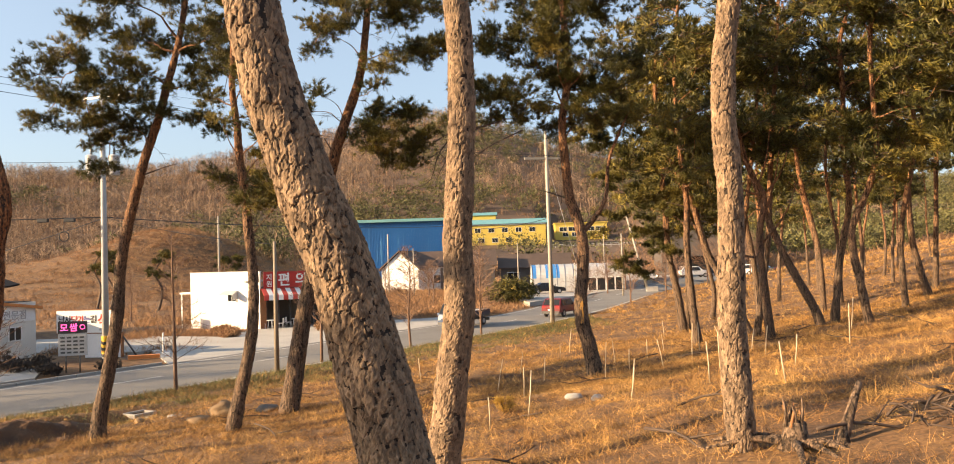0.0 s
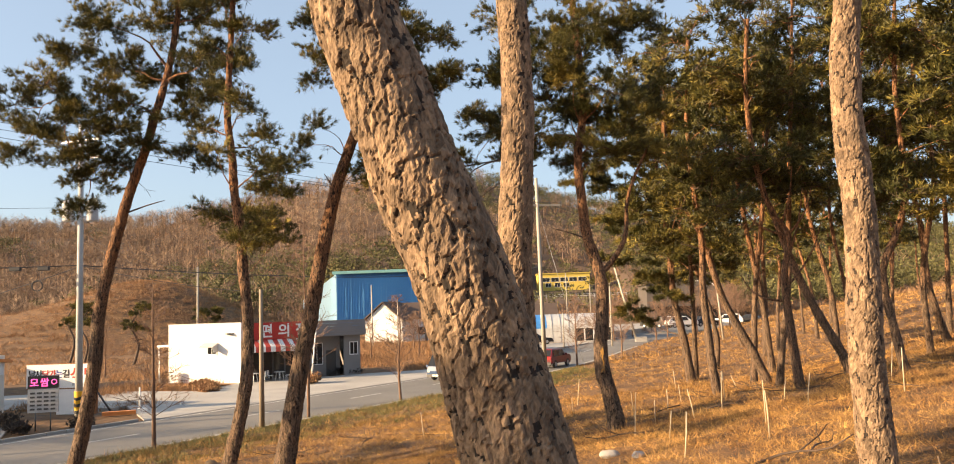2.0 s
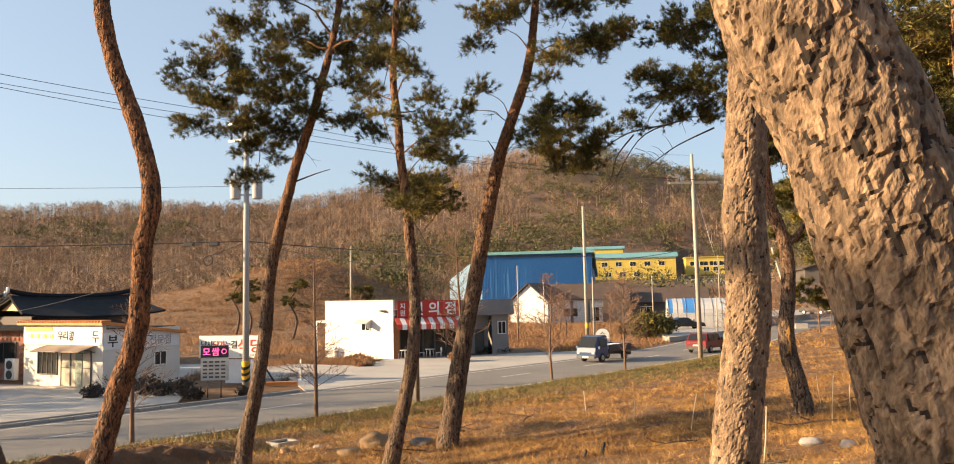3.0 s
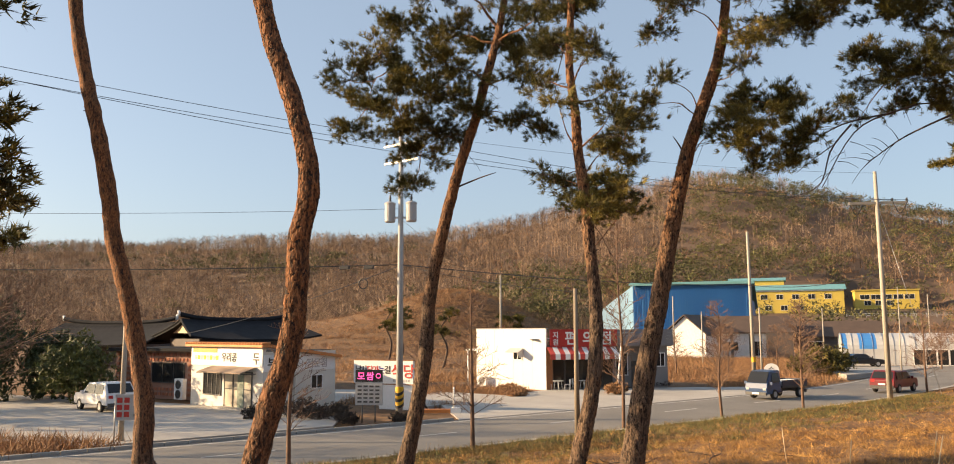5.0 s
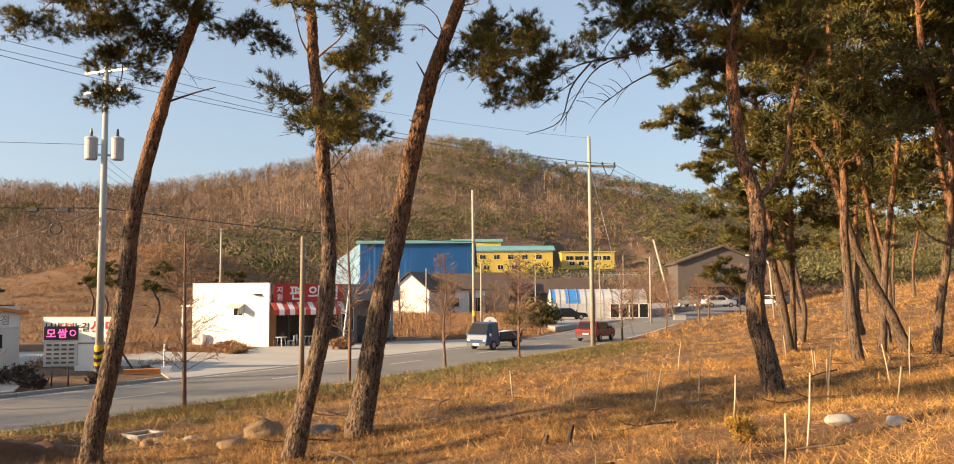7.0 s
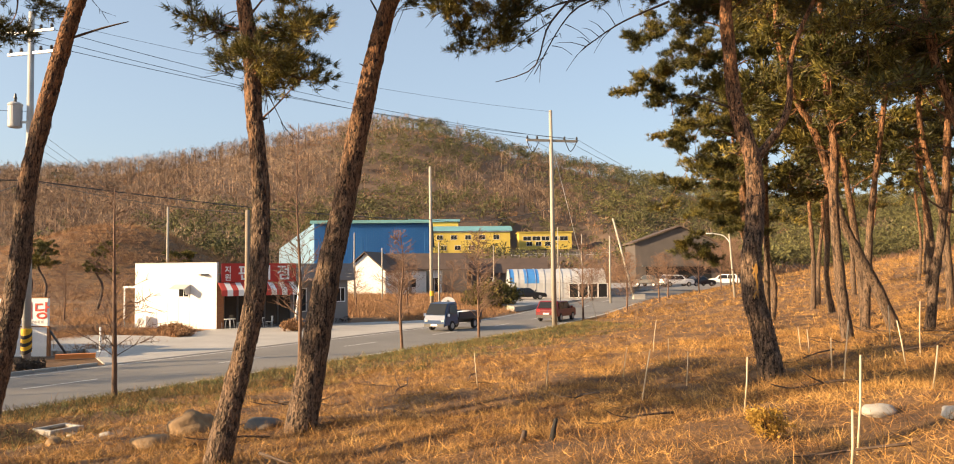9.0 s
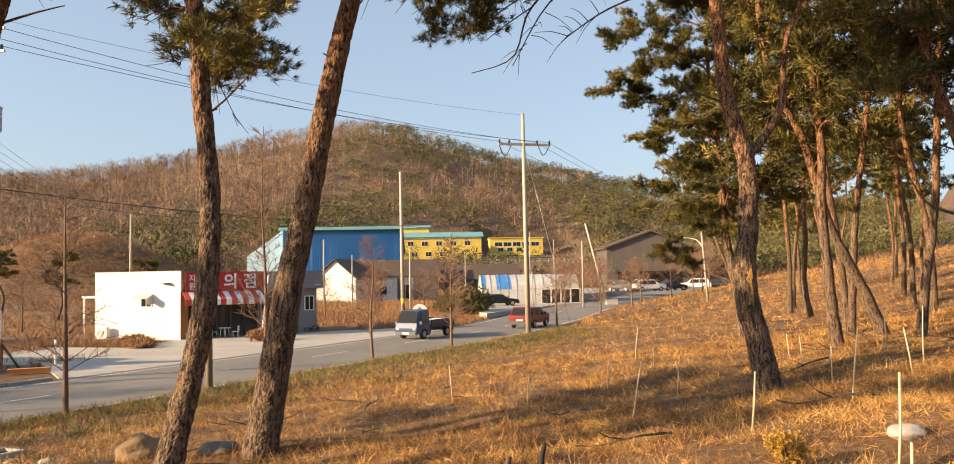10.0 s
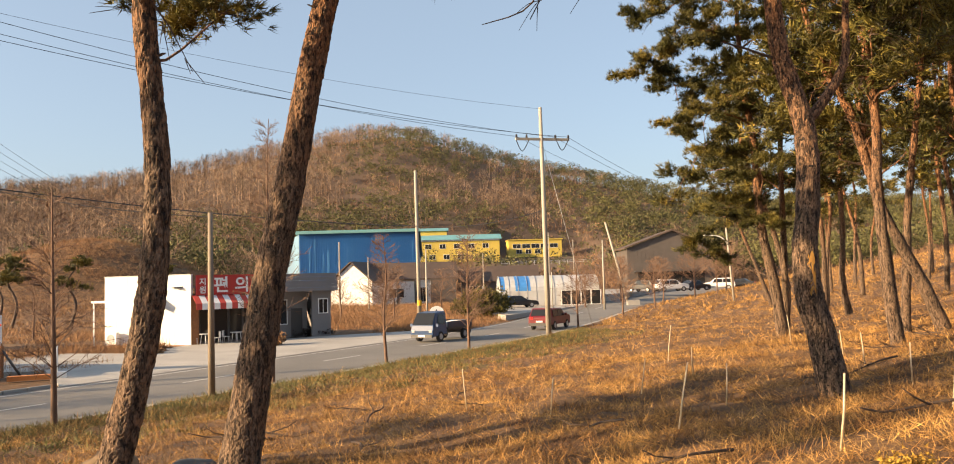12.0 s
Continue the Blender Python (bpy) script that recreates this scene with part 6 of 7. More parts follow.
def power_line():
    a = utility_pole(-21.9, 45.4, 16.2, 0.2, "tall grey utility pole with transformers and hazard stripes", mat=GREY_POLE)
    for k, z in enumerate((15.3, 14.3)):
        m = box("crossarm", (-1.3, -0.06, z, 1.3, 0.06, z + 0.1), STEEL, a)
        m.rotation_euler = (0, 0, radians(-18))
        for x in (-1.15, -0.55, 0.55, 1.15):
            insulator(a, x * 0.95, -x * 0.31, z + 0.1)
    for x, y in ((-0.62, -0.1), (0.6, 0.1)):
        t = lathe("transformer", [(0.26, 0), (0.3, 0.05), (0.3, 1.0), (0.32, 1.02), (0.32, 1.08), (0.2, 1.16)], DULL, a, 18, "grey cylindrical transformer", at=(x, y, 10.9))
        lathe("bushing", [(0.05, 0), (0.08, 0.06), (0.05, 0.12), (0.08, 0.18), (0.04, 0.4)], DARK, t, 8, at=(x, y, 12.06))
        box("bracket", (min(x, 0), y - 0.05, 11.1, max(x, 0), y + 0.05, 11.2), STEEL, a)
    lathe("hazard_sleeve", [(0.235, 0), (0.235, 1.05)], GOLD, a, 20, at=(0, 0, 0.75))
    for i in range(3):
        v, f = [], []
        for k in range(21):
            t = 2 * math.pi * k / 20
            z = 0.8 + i * 0.34 + 0.16 * math.sin(t)
            v += [(0.241 * math.cos(t), 0.241 * math.sin(t), z), (0.241 * math.cos(t), 0.241 * math.sin(t), z + 0.16)]
            if k:
                n = len(v)
                f.append((n - 4, n - 2, n - 1, n - 3))
        obj("black_stripe", v, f, BLACK, a)
    h = utility_pole(4.5, 65.4, 15.5, 0.19, "tall pale concrete pole with crossarm", lean=(-0.1, 0))
    z = 13.25 - h.location.z
    m = box("crossarm", (-1.9, -0.08, z, 1.9, 0.08, z + 0.16), CONCRETE_POLE, h)
    m.rotation_euler = (0, 0, radians(12))
    for x in (-1.8, -1.1, 0.9, 1.8):
        insulator(h, x, x * 0.2, z + 0.16)
    for x in (-1.4, 1.3):
        tube("jumper", [(x - 0.4, 0, z + 0.1), (x, 0, z - 0.7), (x + 0.5, 0, z + 0.1)], 0.03, 4, BLACK, h, rings=9)
    tube("guy_wire", [(0, 0, z - 0.3), (3.4, 1.8, 0)], 0.015, 4, STEEL, h)
    utility_pole(-10.8, 40.3, 6.65, 0.13, "short bare concrete pole at the road edge", mat=material("stained_pole", (0.27, 0.22, 0.16), (0.2, 0.16, 0.12), 1.5))
    d = utility_pole(-4.45, 81.0, 13.5, 0.18, "pale concrete pole with a yellow band", lean=(-0.1, 0))
    lathe("yellow_band", [(0.195, 0), (0.195, 0.45)], GOLD, d, 14, at=(0, 0, 2.0))
    utility_pole(-3.8, 80.3, 6.7, 0.10, "slim grey pole beside the road")
    utility_pole(-35.2, 103.1, 11.8, 0.17, "pale concrete pole in the field")
    utility_pole(-15.2, 114.6, 9.2, 0.12, "slim pale pole beside the house")
    utility_pole(-11.4, 112.0, 7.1, 0.10, "slim pale pole before the house")
    utility_pole(-14.3, 68.6, 4.6, 0.08, "thin white leaning pole before the shop", lean=(0.55, 0), mat=WHITE)
    p = utility_pole(19.7, 107.5, 10.4, 0.17, "pale concrete pole leaning over a block", lean=(-2.6, 0))
    box("footing", (-0.3, -0.5, 0, 1.1, 0.5, 0.7), CONCRETE, p)
    utility_pole(15.4, 101, 8.0, 0.12, "slim concrete pole with crossbars")
    utility_pole(-29.6, 33.2, 7.4, 0.13, "pale concrete pole behind the yard sign")
    for x, y, t in ((13.0, 128, 10.5), (17.0, 131, 9.5), (3.0, 118, 7.5), (9.5, 100, 4.6)):
        utility_pole(x, y, t, 0.09, "thin far pole among bare trees")
    l = utility_pole(24.0, 84.5, 8.4, 0.11, "white street lamp pole with a curved arm", lean=(-0.5, 0), mat=CONCRETE_POLE)
    tube("lamp_arm", [(-0.35, 0, 5.2), (-1.0, 0, 5.9), (-2.1, 0, 6.1)], (0.05, 0.04), 8, WHITE, l, rings=9)
    box("lamp_head", (-2.6, -0.1, 6.04, -2.05, 0.1, 6.16), WHITE, l, bevel=0.03)
    # wires
    def wire(p, q, sag, r, label="thin black overhead cable between poles"):
        p, q = Vector(p), Vector(q)
        n = 24
        pts = [p.lerp(q, i / n) - Vector((0, 0, sag * 4 * (i / n) * (1 - i / n))) for i in range(n + 1)]
        v, f = [], []
        tube_data(pts, [r] * len(pts), 4, v, f)
        tagged(obj("overhead_wire", v, f, BLACK), label, "wire", "overhead wires")
    A, H = (-21.9, 45.4), (4.5, 65.4)
    for dx, za, zh, sag in ((-1.1, 15.5, 13.5, 0.5), (0.5, 15.5, 13.5, 0.6), (1.1, 14.5, 13.5, 0.55)):
        wire((A[0] + dx, A[1] - dx * 0.3, za), (H[0] + dx * 1.6, H[1] + dx * 0.3, zh), sag, 0.013)
        wire((A[0] + dx, A[1] - dx * 0.3, za), (-44 + dx, -2, 16.2), 0.8, 0.013)
        wire((H[0] + dx * 1.6, H[1] + dx * 0.3, zh), (38 + dx, 124, 12.5), 1.0, 0.013)
    wire((A[0], A[1], 16.0), (H[0], H[1], 15.4), 0.5, 0.008)
    for i, z in enumerate((11.0, 10.6, 10.2, 9.8)):
        wire((A[0], A[1], z), (-35.2, 103.1, 11.6 - i * 0.25), 0.7, 0.011)
        if i < 1:
            wire((A[0], A[1], z + 0.6), (-70, 30, 12.6), 0.5, 0.010)
    wire((A[0], A[1], 8.45), (-4.7, 81.0, 8.75), 0.35, 0.028)
    wire((-4.7, 81.0, 8.75), (4.3, 65.4, 8.5), 0.5, 0.024)
    wire((A[0], A[1], 8.45), (-66, 36, 9.2), 0.35, 0.028)
    wire((A[0], A[1], 8.45), (-10.8, 40.3, 6.5), 0.2, 0.015)
    wire((A[0], A[1], 8.4), (-46.0, 57.0, 4.6), 0.35, 0.022)
    for x, y in ((-24.9, 44.5), (-23.6, 44.9)):
        c = thing("cable_box", x, y, 8.2, 0, "black splice box hung on a cable", "cable box")
        box("case", (-0.3, -0.1, 0, 0.3, 0.1, 0.22), BLACK, c, bevel=0.03)
    c = thing("cable_coil", -23.9, 44.8, 7.4, 0, "coil of spare black cable hung on a cable", "cable")
    for k in range(2):
        pts = [Vector((0.28 * math.cos(t), 0.04 * k, 0.28 * math.sin(t))) for t in np.linspace(0, 2 * math.pi, 20)]
        v, f = [], []
        tube_data(pts, [0.025] * 20, 5, v, f)
        obj("loop", v, f, BLACK, c)
    tube("hanger", [(0, 0, 0.28), (0, 0, 0.85)], 0.012, 4, BLACK, c)


power_line()


def marker_stone():
    e = thing("sign_stone", -3.0, 79.6, 0, 0, "white round-topped sign stone with dark letters", "sign")
    pts = [(-0.62, 0), (0.62, 0)] + [(0.62 * math.cos(t), 1.35 + 0.55 * math.sin(t)) for t in np.linspace(0, math.pi, 12)]
    prism("slab", pts, "y", -0.12, 0.12, WHITE, e)
    lettering("letter", "수", 0.62, DARK, e, pose(-0.3, -0.13, 1.15, 90, 0, 0))
    lettering("letter", "미", 0.62, DARK, e, pose(-0.3, -0.13, 0.45, 90, 0, 0))
    b = thing("kerb_block", -21.4, 49.2, 0, 20, "low painted concrete kerb block with a white post", "kerb")
    box("block", (-0.9, -0.2, 0, 0.9, 0.2, 0.22), ORANGE, b)
    box("end_block", (0.95, -0.22, 0, 1.5, 0.22, 0.3), WHITE, b)
    tube("post", [(1.1, 0, 0.3), (1.1, 0, 1.5)], 0.05, 8, WHITE, b)


marker_stone()
r_k = random.Random(9)
far_kerb = [p for p in offset_line(-8.75, 18, 46, 1.0)]
kerb = thing("kerb", 0, 0, 0, 0, "row of grey kerb stones along the yard", "kerb", kind="structure")
first_kerb = None
for p, q in zip(far_kerb, far_kerb[1:]):
    if first_kerb is None:
        first_kerb = box("kerb_stone", (0.01, -0.08, -0.1, 0.98, 0.08, 0.14), CONCRETE, kerb, bevel=0.015)
        ob = first_kerb
    else:
        ob = new("kerb_stone", first_kerb.data)
        ob.parent = kerb
    ob.matrix_world = pose(p[0], p[1], 0, 0, 0, math.degrees(math.atan2(q[1] - p[1], q[0] - p[0]))) @ Matrix.Diagonal((math.hypot(q[0] - p[0], q[1] - p[1]), 1, 1, 1))


# ---- vehicles ----
def vehicle(x, y, z, turn, L, W, H, paint, label, kind="suv", name="car"):
    """A car: lofted body, glazed cabin, wheels, lamps and plate. It points along local x."""
    e = thing(name, x, y, z, turn, label, "car" if kind != "truck" else "truck")
    hood, belt = {"suv": (0.58, 0.60), "sedan": (0.56, 0.62), "van": (0.52, 0.52), "truck": (0.50, 0.48)}[kind]
    if kind == "truck":
        cab0 = L * 0.5 - 1.75
        prof = [(cab0, 0.45), (L / 2 - 0.05, 0.35), (L / 2, 0.75), (L / 2 - 0.12, 1.08), (L / 2 - 0.62, 1.9), (cab0 + 0.15, H), (cab0, H - 0.05)]
    elif kind == "sedan":
        prof = [(-L / 2, 0.35), (L / 2 - 0.05, 0.3), (L / 2, 0.6), (L / 2 - 0.25, 0.78), (L * 0.2, 0.95), (L * 0.05, H - 0.03), (-L * 0.18, H), (-L * 0.34, 1.05), (-L / 2 + 0.05, 0.98)]
    else:
        prof = [(-L / 2, 0.42), (L / 2 - 0.05, 0.36), (L / 2, 0.75), (L / 2 - 0.2, 0.98), (L * 0.24, 1.12), (L * 0.10, H - 0.05), (-L * 0.38, H), (-L / 2 + 0.12, H * 0.66), (-L / 2, 0.95)]
    bm = bmesh.new()
    rows = []
    zs = belt * H
    for s in (-1, -0.94, 0.94, 1):
        row = []
        for px, pz in prof:
            tuck = 0.13 * max(0.0, (pz - zs) / (H - zs))
            inset = 0.04 if abs(s) == 1 else 0.0
            row.append(bm.verts.new((px * (1 - inset * 0.3), s * (W / 2) * (1 - tuck * 1.1), pz - (inset if pz > zs else -inset))))
        rows.append(row)
    n = len(prof)
    for a, b in zip(rows, rows[1:]):
        for i in range(n):
            bm.faces.new((a[i], a[(i + 1) % n], b[(i + 1) % n], b[i]))
    bm.faces.new(rows[0][::-1])
    bm.faces.new(rows[-1])
    bmesh.ops.recalc_face_normals(bm, faces=bm.faces)
    body = part("body", bm, paint, e)
    bev = body.modifiers.new("soft", "BEVEL")
    bev.width, bev.segments = 0.05, 2
    # glazing: follows the cabin outline
    def pane(pts, nm="window"):
        obj(nm, pts, [tuple(range(len(pts)))] + [], GLASS, e)
    if kind == "truck":
        c0, c1 = L / 2 - 1.6, L / 2 - 0.75
        for s in (-1, 1):
            pane([(c0, s * (W / 2 + 0.004), 1.15), (c1 + 0.2, s * (W / 2 + 0.004), 1.12), (c1 - 0.05, s * (W / 2 * 0.9), H - 0.2), (c0 + 0.1, s * (W / 2 * 0.9), H - 0.18)])
        pane([(L / 2 - 0.1, -W * 0.44, 1.14), (L / 2 - 0.1, W * 0.44, 1.14), (L / 2 - 0.57, W * 0.40, 1.88), (L / 2 - 0.57, -W * 0.40, 1.88)], "windscreen")
        box("cargo_bed", (-L / 2, -W / 2, 0.72, L / 2 - 1.85, W / 2, 0.85), DARK, e)
        for s in (-1, 1):
            box("side_board", (-L / 2, s * W / 2 - 0.03, 0.852, L / 2 - 1.85, s * W / 2 + 0.03, 1.25), plain("truck_navy", (0.02, 0.03, 0.06), 0.4) if s == -1 else bpy.data.materials["truck_navy"], e)
        box("tail_board", (-L / 2 - 0.03, -W / 2 + 0.04, 0.852, -L / 2 + 0.03, W / 2 - 0.04, 1.25), bpy.data.materials["truck_navy"], e)
        box("chassis", (-L / 2 + 0.2, -0.35, 0.45, L / 2 - 1.8, 0.35, 0.7), DARK, e)
        for i in range(3):
            stone_b = box("load_sack", (-L / 2 + 0.4 + i * 0.7, -0.5, 0.86, -L / 2 + 1.0 + i * 0.7, 0.5, 1.2), WHITE, e, bevel=0.08)
    else:
        xr = -L * 0.37 if kind != "sedan" else -L * 0.22
        xf = L * 0.10 if kind != "sedan" else L * 0.06
        z0, z1 = zs + 0.02, H - 0.13
        k = 1 - 0.13 * 1.1 * (z1 - zs) / (H - zs)
        for s in (-1, 1):
            m = (xr + xf) / 2
            for u0, u1 in ((xr, m - 0.04), (m + 0.04, xf)):
                pane([(u0 - (0.25 if u0 == xr and kind == "sedan" else 0.02), s * (W / 2 + 0.004), z0), (u1 + (0.32 if u1 == xf else 0), s * (W / 2 + 0.004), z0), (u1, s * (W / 2 * k + 0.012), z1), (u0, s * (W / 2 * k + 0.012), z1)])
        if kind == "sedan":
            pane([(L * 0.19, -W * 0.42, 1.0), (L * 0.19, W * 0.42, 1.0), (L * 0.07, W * 0.37, H - 0.08), (L * 0.07, -W * 0.37, H - 0.08)], "windscreen")
            pane([(-L * 0.335, -W * 0.4, 1.09), (-L * 0.335, W * 0.4, 1.09), (-L * 0.2, W * 0.37, H - 0.03), (-L * 0.2, -W * 0.37, H - 0.03)], "rear_window")
        else:
            pane([(L * 0.245, -W * 0.42, 1.16), (L * 0.245, W * 0.42, 1.16), (L * 0.125, W * 0.38, H - 0.1), (L * 0.125, -W * 0.38, H - 0.1)], "windscreen")
            pane([(-L / 2 + 0.085, -W * 0.42, H * 0.66), (-L / 2 + 0.085, W * 0.42, H * 0.66), (-L * 0.395, W * 0.38, H - 0.08), (-L * 0.395, -W * 0.38, H - 0.08)], "rear_window")
    for px in (-L * 0.31, L * 0.31):
        for s in (-1, 1):
            wh = lathe("wheel", [(0.2, -0.1), (0.33, -0.1), (0.345, -0.05), (0.345, 0.05), (0.33, 0.1), (0.2, 0.1)], TYRE, e, 20)
            wh.matrix_local = pose(px, s * (W / 2 - 0.08), 0.34, 90, 0, 0)
            lathe("rim", [(0.05, -0.102), (0.2, -0.106), (0.21, 0), (0.2, 0.106), (0.05, 0.102)], STEEL, wh, 10)
    tail = plain("tail_lamp", (0.5, 0.02, 0.02), 0.3) if "tail_lamp" not in bpy.data.materials else bpy.data.materials["tail_lamp"]
    for s in (-1, 1):
        if kind != "truck":
            box("tail_lamp", (-L / 2 - 0.015, s * W * 0.36 - 0.13, 0.82, -L / 2 + 0.05, s * W * 0.36 + 0.13, 1.0), tail, e)
        box("headlamp", (L / 2 - 0.08, s * W * 0.38 - 0.11, 0.64, L / 2 + 0.01, s * W * 0.38 + 0.11, 0.78), DULL, e)
        box("mirror", (L * 0.17 if kind != "truck" else L / 2 - 0.4, s * (W / 2 + 0.12) - 0.09, 1.0, L * 0.17 + 0.1 if kind != "truck" else L / 2 - 0.3, s * (W / 2 + 0.12) + 0.09, 1.2), paint, e)
    box("rear_bumper", (-L / 2 - 0.06, -W * 0.46, 0.32, -L / 2 + 0.1, W * 0.46, 0.55), DARK, e)
    box("front_bumper", (L / 2 - 0.1, -W * 0.46, 0.3, L / 2 + 0.05, W * 0.46, 0.5), DARK, e)
    box("number_plate", (L / 2 + 0.052, -0.26, 0.36, L / 2 + 0.06, 0.26, 0.48), WHITE, e)
    box("number_plate", (-L / 2 - 0.07, -0.26, 0.6, -L / 2 - 0.01, 0.26, 0.72), WHITE, e)
    return e


PAINT_WHITE, PAINT_BLACK, PAINT_RED, PAINT_BLUE = car_paint("white_car_paint", (0.75, 0.75, 0.75)), car_paint("black_car_paint", (0.012, 0.013, 0.018)), car_paint("red_car_paint", (0.14, 0.008, 0.012)), car_paint("navy_car_paint", (0.03, 0.065, 0.15))
vehicle(-41.5, 44.5, 0.03, 158, 4.6, 1.85, 1.74, PAINT_WHITE, "white estate car parked in the restaurant yard")
vehicle(6.5, 108.6, 0.56, 14, 4.7, 1.8, 1.45, PAINT_BLACK, "black saloon parked by the vinyl shelter", "sedan")
vehicle(26.3, 127.5, 1.62, 130, 4.6, 1.85, 1.68, PAINT_BLACK, "black off-road car parked by the hall")
vehicle(29.6, 124.8, 1.62, 10, 4.7, 1.85, 1.7, PAINT_WHITE, "white off-road car parked by the hall")
vehicle(33.6, 127.0, 1.62, 25, 4.6, 1.8, 1.5, PAINT_BLACK, "black saloon parked by the hall", "sedan")
vehicle(37.6, 128.5, 1.62, 160, 4.6, 1.85, 1.7, PAINT_WHITE, "white car parked beyond the lamp pole")
vehicle(41.5, 131.0, 1.62, 150, 4.7, 1.8, 1.48, PAINT_BLACK, "dark saloon parked beyond the lamp pole", "sedan")
vehicle(5.9, 75.3, 0.02, 62, 4.5, 1.85, 1.65, PAINT_RED, "dark red off-road car on the road")
vehicle(-2.6, 66.6, 0.02, 238, 5.0, 1.75, 1.97, PAINT_BLUE, "navy pickup truck with an open cargo bed", "truck", "pickup_truck")


# ---- bare roadside trees, shrubs and brush ----
def bare_tree(x, y, h, spread, label, seed, mat=SAPLING, sides=60, r0=0.09, low=0.22, group="bare roadside trees"):
    e = thing("bare_tree", x, y, height(x, y), 0, label, "tree", group)
    r = random.Random(seed)
    bend = [Vector((0, 0, -0.1)), Vector((r.uniform(-0.1, 0.1), 0, h * 0.35)), Vector((r.uniform(-0.15, 0.15), 0.05, h * 0.7)), Vector((r.uniform(-0.1, 0.1), 0, h))]
    line = spline(bend, 30)
    v, f = [], []
    tube_data(line, [r0 * (1 - 0.92 * i / 29) + 0.006 for i in range(30)], 8, v, f)
    obj("trunk", v, f, mat, e, smooth=True)
    v, f = [], []
    for i in range(sides):
        u = low + (0.97 - low) * (i / sides)
        p = line[int(u * 29)]
        L = spread * (1.15 - 0.85 * (u - low) / (1 - low)) * r.uniform(0.55, 1.1)
        a = r.uniform(0, 2 * math.pi)
        d = Vector((math.cos(a), math.sin(a), r.uniform(0.35, 0.9))).normalized()
        q = p + d * L
        m = p.lerp(q, 0.5) + Vector((0, 0, 0.05 * L))
        tube_data([p, m, q], [0.022 * (1.1 - u), 0.012, 0.004], 3, v, f, cap=False)
        for k in range(6):
            s = m.lerp(q, r.random()) if k > 1 else p.lerp(m, r.uniform(0.4, 1))
            b = (d + Vector((r.gauss(0, 0.55), r.gauss(0, 0.55), r.gauss(0.15, 0.4)))).normalized()
            e1 = s + b * L * r.uniform(0.2, 0.5)
            tube_data([s, e1], [0.011, 0.005], 3, v, f, cap=False)
            for j in range(2):
                b2 = (b + Vector((r.gauss(0, 0.6), r.gauss(0, 0.6), r.gauss(0.1, 0.5)))).normalized()
                s2 = s.lerp(e1, r.uniform(0.3, 1))
                tube_data([s2, s2 + b2 * L * r.uniform(0.1, 0.28)], [0.009, 0.005], 3, v, f, cap=False)
    tagged(obj("twig_spray", v, f, mat, e), kind="stuff")
    return e


for i, (x, y, h, s, n) in enumerate(((-18.8, 29.7, 6.2, 1.3, 45), (-13.6, 34.5, 6.8, 1.3, 55), (-9.6, 45.0, 11.0, 1.6, 90), (-5.4, 52.0, 6.4, 1.6, 80), (-1.05, 58.8, 6.6, 1.8, 100), (8.15, 75.4, 6.3, 1.7, 80), (13.6, 84.0, 5.6, 1.7, 80), (19.6, 95.6, 5.2, 1.9, 80))):
    bare_tree(x, y, h, s, "slim leafless roadside tree with brown twigs", 40 + i, sides=n)
for i, (x, y, h, s) in enumerate(((22.5, 103, 5.0, 2.2), (26.5, 104, 5.8, 2.6), (30.5, 108, 6.2, 2.8), (17.5, 112.5, 5.5, 2.4), (14.2, 106.5, 4.8, 2.0), (21.0, 118, 5.6, 2.4), (33, 112, 6.0, 2.8), (36, 118, 6.2, 3.0))):
    bare_tree(x, y, h, s, "leafless brown tree with a rounded crown", 70 + i, sides=90, low=0.3)
bare_tree(-33.5, 27.5, 9.0, 5.0, "large leafless tree with drooping brown twigs", 90, sides=130, r0=0.22, low=0.18)
bare_tree(-41.5, 33.5, 9.0, 4.2, "large leafless tree with drooping brown twigs", 91, sides=120, r0=0.2, low=0.2)


def leaf_clump(name, x, y, r, h, mat, label, n=260, size=0.14, category="shrub", group="shrubs"):
    z = height(x, y)
    c = rng.normal(0, 1, (n, 3))
    c /= np.linalg.norm(c, axis=1, keepdims=True)
    c *= rng.uniform(0.45, 1.0, (n, 1)) * (1 + 0.35 * np.sin(c[:, :1] * 5 + x) * np.cos(c[:, 1:2] * 4 + y))
    c = c * np.array((r, r, h / 2)) + np.array((0, 0, h / 2))
    c[:, 2] = np.abs(c[:, 2])
    tris = needle_tufts(c, np.tile((0, 0, 0.5), (n, 1)), 7, size, size * 0.35, 0.8)
    ob = triangles(name, tris, mat)
    ob.location = (x, y, z)
    return tagged(ob, label, category, group)


